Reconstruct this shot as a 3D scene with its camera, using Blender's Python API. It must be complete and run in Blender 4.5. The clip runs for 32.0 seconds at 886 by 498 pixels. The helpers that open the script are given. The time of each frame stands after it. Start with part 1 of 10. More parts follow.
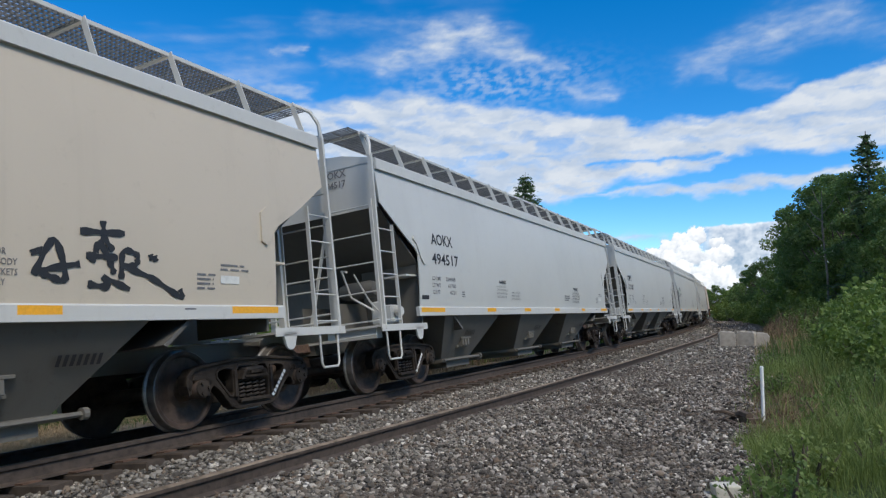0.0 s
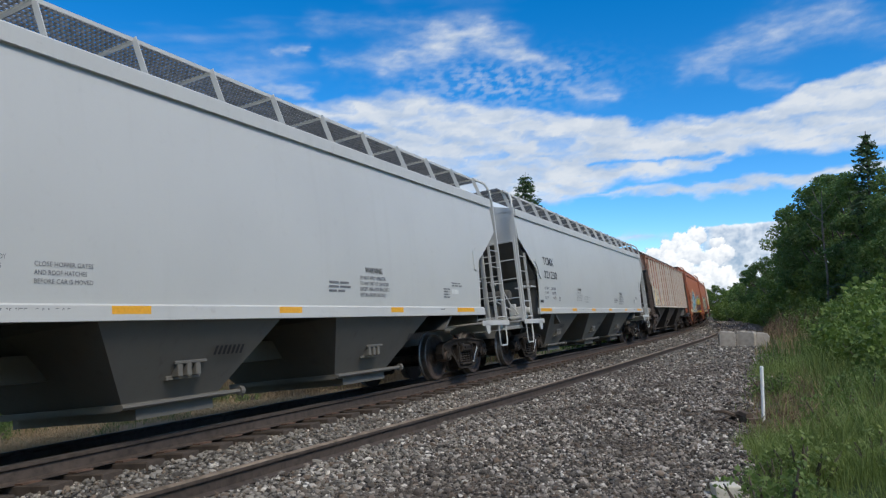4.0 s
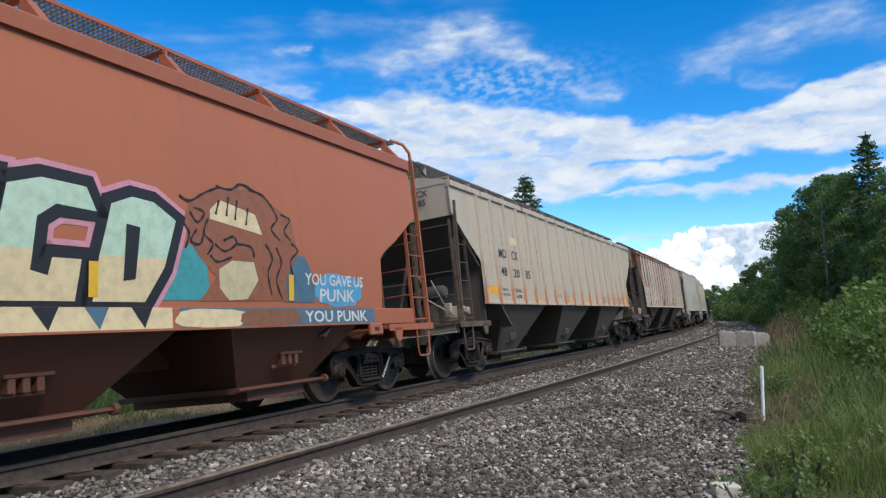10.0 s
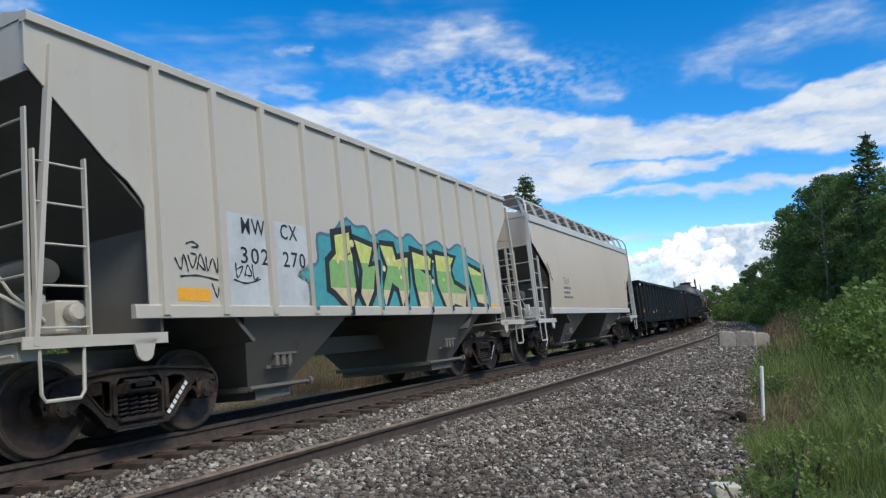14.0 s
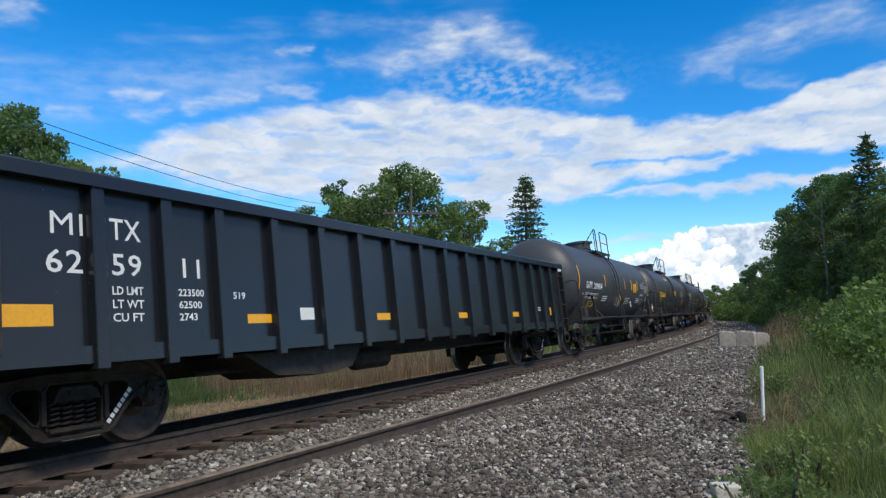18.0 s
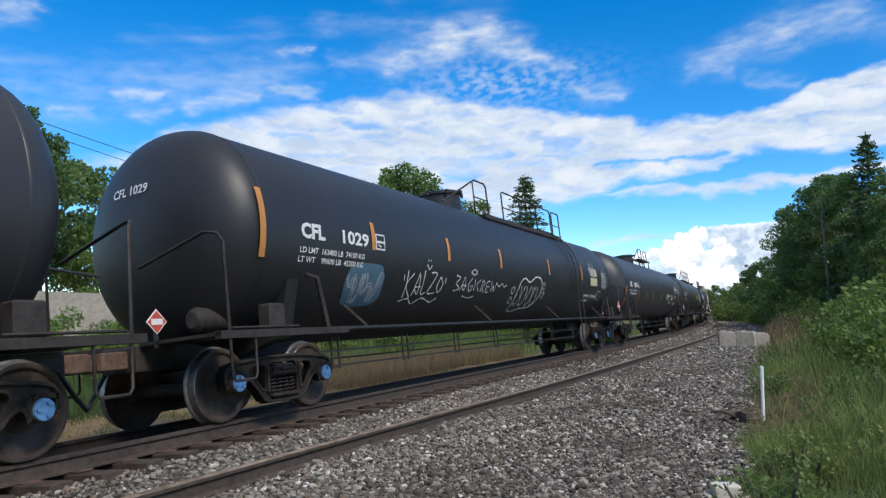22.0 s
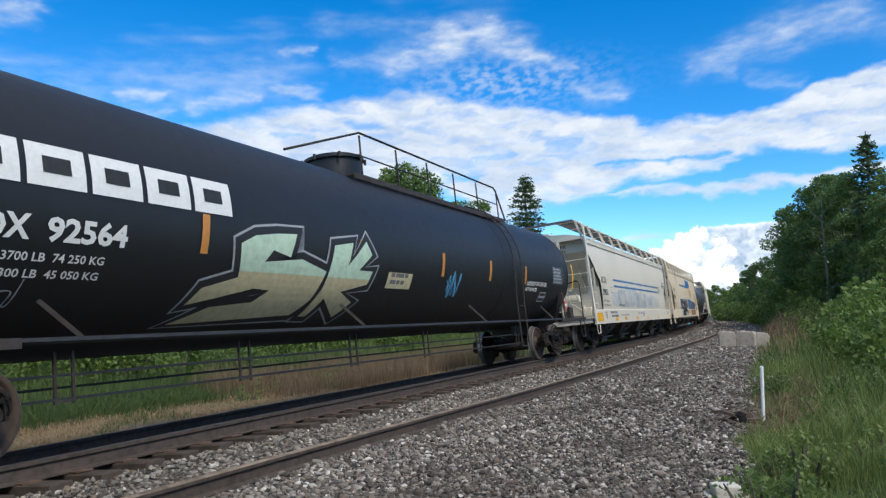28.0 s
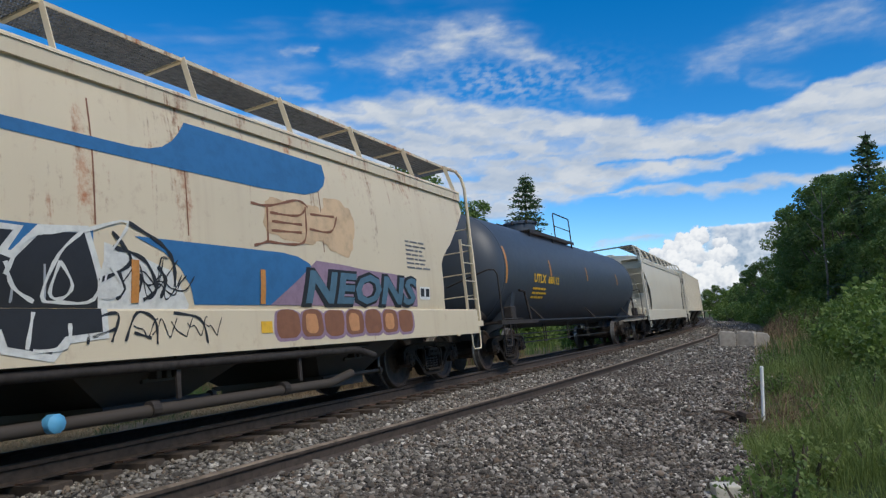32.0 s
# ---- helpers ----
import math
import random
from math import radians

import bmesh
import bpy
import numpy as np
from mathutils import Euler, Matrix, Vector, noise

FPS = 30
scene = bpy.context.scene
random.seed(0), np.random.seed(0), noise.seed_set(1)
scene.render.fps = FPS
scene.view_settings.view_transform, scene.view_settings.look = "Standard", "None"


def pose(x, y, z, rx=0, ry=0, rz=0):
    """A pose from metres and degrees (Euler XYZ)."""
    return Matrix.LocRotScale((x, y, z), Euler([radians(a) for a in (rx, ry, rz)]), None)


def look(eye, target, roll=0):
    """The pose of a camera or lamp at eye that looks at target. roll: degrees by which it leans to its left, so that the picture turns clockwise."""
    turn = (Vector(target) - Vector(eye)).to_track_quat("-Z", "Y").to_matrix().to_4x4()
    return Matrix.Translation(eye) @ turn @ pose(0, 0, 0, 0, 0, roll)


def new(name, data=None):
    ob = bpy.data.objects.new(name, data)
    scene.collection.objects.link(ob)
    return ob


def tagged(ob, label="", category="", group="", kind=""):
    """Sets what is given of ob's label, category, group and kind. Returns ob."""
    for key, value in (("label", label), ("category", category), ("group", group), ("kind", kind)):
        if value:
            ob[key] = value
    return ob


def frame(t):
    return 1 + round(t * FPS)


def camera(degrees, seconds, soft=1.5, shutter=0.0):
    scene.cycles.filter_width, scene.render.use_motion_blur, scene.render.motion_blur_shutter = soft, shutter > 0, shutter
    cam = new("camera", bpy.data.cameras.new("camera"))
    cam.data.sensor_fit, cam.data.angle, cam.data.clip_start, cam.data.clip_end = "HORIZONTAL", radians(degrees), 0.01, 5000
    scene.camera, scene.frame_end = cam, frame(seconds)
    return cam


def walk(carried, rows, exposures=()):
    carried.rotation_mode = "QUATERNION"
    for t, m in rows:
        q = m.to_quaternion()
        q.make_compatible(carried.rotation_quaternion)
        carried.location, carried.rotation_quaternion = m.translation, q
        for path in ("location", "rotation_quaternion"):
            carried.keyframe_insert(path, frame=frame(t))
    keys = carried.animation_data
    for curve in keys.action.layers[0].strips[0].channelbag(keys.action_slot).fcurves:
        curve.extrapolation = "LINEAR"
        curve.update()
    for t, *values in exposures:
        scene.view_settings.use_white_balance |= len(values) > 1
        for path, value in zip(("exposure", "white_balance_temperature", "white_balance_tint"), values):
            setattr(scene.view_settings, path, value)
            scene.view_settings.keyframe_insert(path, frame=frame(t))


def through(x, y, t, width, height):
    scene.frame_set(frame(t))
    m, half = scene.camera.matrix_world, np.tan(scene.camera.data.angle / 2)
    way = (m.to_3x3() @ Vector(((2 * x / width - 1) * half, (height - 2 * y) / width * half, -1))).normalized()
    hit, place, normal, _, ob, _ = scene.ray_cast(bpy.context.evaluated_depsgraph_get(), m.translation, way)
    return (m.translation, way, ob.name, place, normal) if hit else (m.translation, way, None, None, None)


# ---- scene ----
# ---- camera: it stands still beside the line ----
LENGTH = 32.0
EYE = (0.0, 0.0, 1.3686)
cam = camera(64.95, LENGTH, soft=1.3)
_y, _p = radians(26.215), radians(5.083)
_ahead = Vector((-math.sin(_y) * math.cos(_p), math.cos(_y) * math.cos(_p), math.sin(_p)))
STAND = look(EYE, Vector(EYE) + 10 * _ahead, -0.2144)
walk(cam, [(0.0, STAND), (LENGTH, STAND)], [(0.0, 0.36), (4.0, 0.34), (6.0, 0.34), (7.5, 0.48), (9.0, 0.56), (12.0, 0.46), (14.5, 0.46), (17.0, 0.44), (22.0, 0.56), (28.0, 0.60), (30.0, 0.48), (31.0, 0.10), (32.0, 0.14)])

# ---- light ----
SUN_AZ, SUN_EL = 120.0, 50.0      # degrees clockwise from +Y, degrees above the horizon
world = bpy.data.worlds.new("sky")
scene.world = world
world.use_nodes = True
_nt = world.node_tree
_sky = _nt.nodes.new("ShaderNodeTexSky")
_sky.sky_type = "NISHITA"
_sky.sun_disc = False
_sky.sun_elevation = radians(SUN_EL)
_sky.sun_rotation = radians(SUN_AZ)
_sky.air_density, _sky.dust_density, _sky.ozone_density = 0.75, 0.0, 2.5
_hs = _nt.nodes.new("ShaderNodeHueSaturation")
_hs.inputs["Saturation"].default_value = 1.42
_nt.links.new(_sky.outputs[0], _hs.inputs["Color"])
_nt.links.new(_hs.outputs[0], _nt.nodes["Background"].inputs[0])
_nt.nodes["Background"].inputs[1].default_value = 0.15
sun_data = bpy.data.lights.new("sun", "SUN")
sun_data.energy, sun_data.angle, sun_data.color = 3.9, radians(18), (1.0, 0.93, 0.81)
sun = new("sun", sun_data)
sun.rotation_euler = (radians(90 - SUN_EL), 0, radians(180 - SUN_AZ))

# ---- the line: a straight that eases into a wide left-hand bend ----
GAUGE_HALF, CANT, NEAR_RAIL_X = 0.7535, radians(6.717), -6.3563
SPEED, EASE = 11.6314, -0.0068
_S = np.linspace(-420, 520, 1881)
_kap = -0.00033 + 0.00161 * np.clip((_S - 10.1) / 17.4, 0, 1)
_kap = np.where(_S < -25, 0.0, _kap)
_th = np.concatenate([[0], np.cumsum((_kap[1:] + _kap[:-1]) / 2 * 0.5)])
_th -= np.interp(0, _S, _th)
_mid = (_th[1:] + _th[:-1]) / 2
_TX = np.concatenate([[0], np.cumsum(-np.sin(_mid) * 0.5)])
_TY = np.concatenate([[0], np.cumsum(np.cos(_mid) * 0.5)])
_TX += NEAR_RAIL_X - np.interp(0, _S, _TX)
_TY -= np.interp(0, _S, _TY)


def line_at(s, lat=0.0, z=0.0):
    """World place of a point lat metres to the camera's side of the track's middle and z above the rails, s metres along."""
    e = lat - GAUGE_HALF
    x, y, t = np.interp(s, _S, _TX), np.interp(s, _S, _TY), np.interp(s, _S, _th)
    e2, z2 = e * math.cos(CANT) - z * math.sin(CANT), e * math.sin(CANT) + z * math.cos(CANT)
    return Vector((float(x + e2 * math.cos(t)), float(y + e2 * math.sin(t)), float(z2)))


def line_pose(s):
    t = float(np.interp(s, _S, _th))
    return Matrix.Translation(line_at(s)) @ Matrix.Rotation(t, 4, "Z") @ Matrix.Rotation(-CANT, 4, "Y")


def near_rail_x(y):
    return np.interp(y, _TY, _TX)


def shift(t):
    """How far the train has come at t seconds."""
    d = t - 16.0
    return SPEED * t + 0.5 * EASE * d * abs(d)


# ---- mesh helpers ----
class Shape:
    def __init__(self):
        self.v, self.f = [], []

    def add(self, vs, fs):
        n = len(self.v)
        self.v += [tuple(p) for p in vs]
        self.f += [tuple(i + n for i in q) for q in fs]
        return self

    def box(self, x0, x1, y0, y1, z0, z1):
        vs = [(x, y, z) for x in (x0, x1) for y in (y0, y1) for z in (z0, z1)]
        return self.add(vs, [(0, 1, 3, 2), (4, 6, 7, 5), (0, 4, 5, 1), (2, 3, 7, 6), (0, 2, 6, 4), (1, 5, 7, 3)])

    def prism(self, poly, a, b, axis="x"):
        """poly in the two other axes (in order), drawn out from a to b along axis."""
        n = len(poly)
        put = {"x": lambda h, p: (h, p[0], p[1]), "y": lambda h, p: (p[0], h, p[1]), "z": lambda h, p: (p[0], p[1], h)}[axis]
        vs = [put(a, p) for p in poly] + [put(b, p) for p in poly]
        fs = [(i, (i + 1) % n, (i + 1) % n + n, i + n) for i in range(n)]
        return self.add(vs, fs + [tuple(range(n))[::-1], tuple(range(n, 2 * n))])

    def bar(self, p, q, w, h, up=(0, 0, 1)):
        """A straight rectangular bar from p to q."""
        p, q = Vector(p), Vector(q)
        d = (q - p).normalized()
        u = Vector(up)
        if abs(d.dot(u)) > 0.99:
            u = Vector((0, 1, 0))
        s = d.cross(u).normalized() * w / 2
        u = s.cross(d).normalized() * h / 2
        vs = [c + a * s + b * u for c in (p, q) for a, b in ((-1, -1), (1, -1), (1, 1), (-1, 1))]
        return self.add(vs, [(0, 1, 2, 3), (7, 6, 5, 4), (0, 4, 5, 1), (1, 5, 6, 2), (2, 6, 7, 3), (3, 7, 4, 0)])

    def tube(self, pts, r, n=6):
        pts = [Vector(p) for p in pts]
        rings, u = [], None
        for i, p in enumerate(pts):
            d = (pts[min(i + 1, len(pts) - 1)] - pts[max(i - 1, 0)]).normalized()
            if u is None:
                u = d.orthogonal().normalized()
            u = (u - d * u.dot(d))
            u = u.normalized() if u.length > 1e-6 else d.orthogonal().normalized()
            w = d.cross(u)
            rr = r[i] if isinstance(r, (list, tuple)) else r
            rings.append([p + rr * (math.cos(2 * math.pi * k / n) * u + math.sin(2 * math.pi * k / n) * w) for k in range(n)])
        vs = [q for ring in rings for q in ring]
        fs = [(i * n + k, i * n + (k + 1) % n, (i + 1) * n + (k + 1) % n, (i + 1) * n + k) for i in range(len(pts) - 1) for k in range(n)]
        return self.add(vs, fs + [tuple(range(n))[::-1], tuple(range((len(pts) - 1) * n, len(pts) * n))])

    def lathe(self, prof, n=24, axis="x", centre=(0, 0, 0)):
        """prof: (place along axis, radius)."""
        vs, m = [], len(prof)
        for h, r in prof:
            for k in range(n):
                a = 2 * math.pi * k / n
                c, s = r * math.cos(a), r * math.sin(a)
                p = {"x": (h, c, s), "y": (c, h, s), "z": (c, s, h)}[axis]
                vs.append((p[0] + centre[0], p[1] + centre[1], p[2] + centre[2]))
        fs = [(i * n + k, i * n + (k + 1) % n, (i + 1) * n + (k + 1) % n, (i + 1) * n + k) for i in range(m - 1) for k in range(n)]
        return self.add(vs, fs + [tuple(range(n))[::-1], tuple(range((m - 1) * n, m * n))])

    def grid(self, rows):
        """A sheet from rows of equally many points."""
        n = len(rows[0])
        vs = [p for r in rows for p in r]
        return self.add(vs, [(i * n + k, i * n + k + 1, (i + 1) * n + k + 1, (i + 1) * n + k) for i in range(len(rows) - 1) for k in range(n - 1)])

    def done(self, name, mat=None, smooth=False, bevel=0.0):
        me = bpy.data.meshes.new(name)
        me.from_pydata(self.v, [], self.f)
        bm = bmesh.new()
        bm.from_mesh(me)
        bmesh.ops.recalc_face_normals(bm, faces=bm.faces)
        if bevel:
            es = [e for e in bm.edges if len(e.link_faces) == 2 and e.calc_face_angle(0) > 0.5]
            bmesh.ops.bevel(bm, geom=es, offset=bevel, segments=1, affect="EDGES")
        bm.to_mesh(me)
        bm.free()
        if smooth:
            me.polygons.foreach_set("use_smooth", [True] * len(me.polygons))
            me.set_sharp_from_angle(angle=radians(38))
        if mat:
            me.materials.append(mat)
        return me


def part(name, data, material, parent, label="", m=None):
    """Links a Shape or a mesh as one object under parent."""
    me = data.done(name, material) if isinstance(data, Shape) else data
    if material and not me.materials:
        me.materials.append(material)
    ob = new(name, me)
    ob.parent = parent
    if m is not None:
        ob.matrix_basis = m
    return tagged(ob, label)


def root(name, label, category, group="", kind="", m=None):
    ob = new(name)
    ob.empty_display_size = 0.2
    if m is not None:
        ob.matrix_basis = m
    return tagged(ob, label, category, group, kind)


def np_mesh(name, V, F, mat, smooth=False):
    """A large mesh of triangles or quads from arrays."""
    me = bpy.data.meshes.new(name)
    k = F.shape[1]
    me.vertices.add(len(V))
    me.vertices.foreach_set("co", np.ascontiguousarray(V, np.float32).ravel())
    me.loops.add(F.size)
    me.loops.foreach_set("vertex_index", np.ascontiguousarray(F, np.int32).ravel())
    me.polygons.add(len(F))
    me.polygons.foreach_set("loop_start", np.arange(0, F.size, k, dtype=np.int32))
    me.update(calc_edges=True)
    me.validate()
    me.polygons.foreach_set("use_smooth", [smooth] * len(me.polygons))
    me.materials.append(mat)
    return me


def fbm(x, y, octaves=5, seed=0, gain=0.55):
    """Smooth fractal noise about 0, mostly within -0.5 and 0.5, for arrays of places."""
    x, y = np.asarray(x, float), np.asarray(y, float)
    out, amp = np.zeros(np.broadcast(x, y).shape), 1.0
    for o in range(octaves):
        i, j = np.floor(x).astype(np.int64), np.floor(y).astype(np.int64)
        u, v = x - i, y - j

        def corner(a, b):
            h = ((i + a) * 374761393 + (j + b) * 668265263 + (seed * 31 + o) * 974634599) & 0x7FFFFFFF
            h = ((h ^ (h >> 13)) * 1274126177) & 0x7FFFFFFF
            ang = (h ^ (h >> 16)) % 6283 / 1000.0
            return np.cos(ang) * (u - a) + np.sin(ang) * (v - b)
        p, q = u * u * u * (u * (u * 6 - 15) + 10), v * v * v * (v * (v * 6 - 15) + 10)
        lo, hi = corner(0, 0) * (1 - p) + corner(1, 0) * p, corner(0, 1) * (1 - p) + corner(1, 1) * p
        out, amp = out + amp * (lo * (1 - q) + hi * q), amp * gain
        x, y = x * 2.03 + 17.3, y * 2.03 + 9.1
    return out


_glyphs = {}


def words(text, size, weight=0.0, cut=0.0, spacing=1.0):
    """Vertices and faces of a line of letters with capitals size metres high, from (0, 0)."""
    key = (text, size, weight, cut, spacing)
    if key not in _glyphs:
        cu = bpy.data.curves.new("letters", "FONT")
        cu.body, cu.size, cu.offset, cu.space_character = text, size / 0.7, weight, spacing
        cu.resolution_u = 2
        ob = bpy.data.objects.new("letters", cu)
        me = bpy.data.meshes.new_from_object(ob)
        bm = bmesh.new()
        bm.from_mesh(me)
        if cut:
            top = max((v.co.y for v in bm.verts), default=0)
            low = min((v.co.y for v in bm.verts), default=0)
            h = low + cut
            while h < top:
                bmesh.ops.bisect_plane(bm, geom=bm.verts[:] + bm.edges[:] + bm.faces[:], plane_co=(0, h, 0), plane_no=(0, 1, 0))
                h += cut
        bm.verts.index_update()
        _glyphs[key] = ([tuple(v.co) for v in bm.verts], [tuple(v.index for v in f.verts) for f in bm.faces])
        bm.free()
        bpy.data.objects.remove(ob)
        bpy.data.curves.remove(cu)
        bpy.data.meshes.remove(me)
    return _glyphs[key]


# ---- materials ----
class Nodes:
    def __init__(self, name):
        self.mat = bpy.data.materials.new(name)
        self.mat.use_nodes = True
        self.nt = self.mat.node_tree
        self.bsdf = self.nt.nodes["Principled BSDF"]
        self.out = self.nt.nodes["Material Output"]

    def node(self, kind, **values):
        n = self.nt.nodes.new("ShaderNode" + kind)
        for k, v in values.items():
            if k == "operation":
                n.operation = v
            elif k == "blend":
                n.blend_type = v
            elif k == "attribute":
                n.attribute_name = v
            elif k == "interp":
                n.interpolation_type = v
            elif k == "feature":
                n.feature = v
            else:
                self.put(n.inputs[int(k[1:])] if k[0] == "i" and k[1:].isdigit() else n.inputs[k.replace("_", " ")], v)
        return n

    def put(self, socket, v):
        if isinstance(v, bpy.types.NodeSocket):
            self.nt.links.new(v, socket)
        elif isinstance(v, bpy.types.Node):
            self.nt.links.new(v.outputs[0], socket)
        else:
            if isinstance(v, tuple) and len(v) == 3 and socket.type == "RGBA":
                v = (*v, 1.0)
            socket.default_value = v

    def math(self, op, a, b=0.0, c=0.0):
        n = self.nt.nodes.new("ShaderNodeMath")
        n.operation = op
        for s, v in zip(n.inputs, (a, b, c)):
            self.put(s, v)
        return n.outputs[0]

    def coords(self, which="Object", scale=(1, 1, 1)):
        tc = self.nt.nodes.new("ShaderNodeTexCoord")
        mp = self.nt.nodes.new("ShaderNodeMapping")
        mp.inputs["Scale"].default_value = scale
        self.nt.links.new(tc.outputs[which], mp.inputs[0])
        return mp.outputs[0]

    def noise(self, scale, detail=4, rough=0.55, vec=None, dist=0.0):
        n = self.nt.nodes.new("ShaderNodeTexNoise")
        n.inputs["Scale"].default_value, n.inputs["Detail"].default_value = scale, detail
        n.inputs["Roughness"].default_value, n.inputs["Distortion"].default_value = rough, dist
        self.put(n.inputs["Vector"], vec if vec is not None else self.coords())
        return n.outputs[0]

    def ramp(self, fac, lo, hi, a=0.0, b=1.0):
        n = self.nt.nodes.new("ShaderNodeMapRange")
        n.interpolation_type = "SMOOTHSTEP"
        for s, v in zip(n.inputs, (fac, lo, hi, a, b)):
            self.put(s, v)
        return n.outputs[0]

    def mix(self, fac, a, b, blend="MIX"):
        n = self.nt.nodes.new("ShaderNodeMix")
        n.data_type, n.blend_type = "RGBA", blend
        self.put(n.inputs[0], fac)
        self.put(n.inputs[6], a)
        self.put(n.inputs[7], b)
        return n.outputs[2]

    def bump(self, height, strength=0.3, distance=0.01):
        n = self.nt.nodes.new("ShaderNodeBump")
        n.inputs["Strength"].default_value, n.inputs["Distance"].default_value = strength, distance
        self.put(n.inputs["Height"], height)
        self.put(self.bsdf.inputs["Normal"], n.outputs[0])

    def finish(self, color, rough=0.6, metal=0.0, spec=None):
        self.put(self.bsdf.inputs["Base Color"], color)
        self.put(self.bsdf.inputs["Roughness"], rough)
        self.bsdf.inputs["Metallic"].default_value = metal
        if spec is not None:
            self.bsdf.inputs["Specular IOR Level"].default_value = spec
        return self.mat


def paint(name, col, rough=0.45, dirt=0.25, dirt_col=(0.16, 0.12, 0.09), rust=0.0, rust_col=(0.20, 0.075, 0.035), streaks=0.25, bump=0.15, eaves=0.0, pitch=0.0, spec=None, uneven=0.08):
    """Weathered railway paint: broad fading, vertical run marks, rust patches and fine grain."""
    n = Nodes(name)
    broad = n.noise(0.55, 3, 0.5)
    run = n.noise(1.0, 5, 0.6, n.coords(scale=(2.5, 3.2, 0.22)))
    fine = n.noise(28, 4, 0.65)
    c = n.mix(n.ramp(broad, 0.3, 0.75, 0.0, 0.25), col, tuple(x * 0.78 for x in col))
    c = n.mix(n.math("MULTIPLY", n.ramp(run, 0.5, 0.78), streaks), c, tuple(0.55 * x + 0.45 * d for x, d in zip(col, dirt_col)))
    spot = n.noise(6.0, 6, 0.7)
    c = n.mix(n.math("MULTIPLY", n.ramp(spot, 0.56, 0.75), dirt), c, dirt_col)
    if rust:
        r1 = n.noise(1.0, 6, 0.7, n.coords(scale=(2.0, 2.6, 0.35)), 0.6)
        r2 = n.noise(9.0, 6, 0.75)
        m = n.math("ADD", n.math("MULTIPLY", r1, 0.72), n.math("MULTIPLY", r2, 0.28))
        if eaves or pitch:
            sep = n.node("SeparateXYZ", i0=n.coords())
            if eaves:
                m = n.math("ADD", m, n.math("MULTIPLY", n.math("SUBTRACT", sep.outputs[2], 2.7), eaves))
            if pitch:
                r = n.nt.nodes.new("ShaderNodeObjectInfo").outputs["Random"]
                m = n.math("ADD", m, n.math("MULTIPLY", n.math("SUBTRACT", r, 0.5), uneven))
        m = n.ramp(m, 0.62 - 0.24 * rust, 0.74 - 0.22 * rust)
        worn = n.ramp(n.noise(1.0, 6, 0.75, n.coords(scale=(3.0, 3.6, 0.9)), 0.8), 0.36, 0.66)
        rc = n.mix(worn, rust_col, tuple(2.5 * x for x in rust_col))
        if pitch:
            rc = n.mix(n.math("FRACT", n.math("MULTIPLY", r, 7.3)), rc, n.mix(worn, tuple(0.75 * x for x in rust_col), tuple(1.5 * x for x in rust_col)))
        c = n.mix(m, c, rc)
        rr = n.math("ADD", n.math("MULTIPLY", m, 0.4), rough)
    else:
        rr = n.math("ADD", n.math("MULTIPLY", spot, 0.2), rough - 0.1)
    n.bump(n.math("ADD", fine, n.math("MULTIPLY", broad, 2.0)), bump, 0.006)
    return n.finish(c, rr, 0.0, spec)


def plain(name, col, rough=0.6, metal=0.0, vary=0.25, scale=12.0, bump=0.2, spec=None):
    n = Nodes(name)
    a = n.noise(scale, 5, 0.65)
    b = n.noise(scale * 0.12, 3, 0.5)
    c = n.mix(n.ramp(a, 0.35, 0.75), tuple(x * (1 + vary) for x in col), tuple(x * (1 - vary) for x in col))
    c = n.mix(n.math("MULTIPLY", n.ramp(b, 0.4, 0.7), vary), c, tuple(x * 0.6 for x in col))
    if bump:
        n.bump(a, bump, 0.008)
    return n.finish(c, rough, metal, spec)


def leafy(name, a, b, rough=0.55, through=0.3):
    """Foliage: a tone of its own for each leaf clump, some light through it."""
    n = Nodes(name)
    g = n.nt.nodes.new("ShaderNodeNewGeometry")
    patch = n.noise(0.7, 2)
    f = n.math("ADD", n.math("MULTIPLY", g.outputs["Random Per Island"], 0.6), n.math("MULTIPLY", patch, 0.5))
    c = n.mix(f, a, b)
    n.finish(c, rough, 0.0, 0.25)
    tr = n.nt.nodes.new("ShaderNodeBsdfTranslucent")
    n.put(tr.inputs[0], n.mix(0.5, c, (b[0] * 1.3, b[1] * 1.5, b[2] * 0.8)))
    mx = n.nt.nodes.new("ShaderNodeMixShader")
    mx.inputs[0].default_value = through
    n.nt.links.new(n.bsdf.outputs[0], mx.inputs[1])
    n.nt.links.new(tr.outputs[0], mx.inputs[2])
    n.nt.links.new(mx.outputs[0], n.out.inputs[0])
    return n.mat


STEEL = plain("worn_dark_steel", (0.042, 0.035, 0.031), 0.6, 0.0, 0.4, 9, 0.2, 0.25)
CAST = plain("cast_iron", (0.038, 0.031, 0.026), 0.72, 0.0, 0.5, 6, 0.3, 0.15)
RUSTY = plain("rusty_steel", (0.11, 0.065, 0.045), 0.8, 0.0, 0.45, 14, 0.4)
TREAD = plain("polished_tread", (0.26, 0.24, 0.22), 0.40, 0.7, 0.25, 14, 0.05)
PLATE_RUST = plain("rusty_wheel_plate", (0.064, 0.045, 0.035), 0.62, 0.0, 0.5, 5, 0.25, 0.3)
RAILHEAD = plain("rail_head", (0.066, 0.056, 0.049), 0.55, 0.2, 0.3, 8, 0.15, 0.3)
OLDRAIL = plain("old_rail_top", (0.20, 0.155, 0.115), 0.8, 0.0, 0.45, 5, 0.4, 0.2)
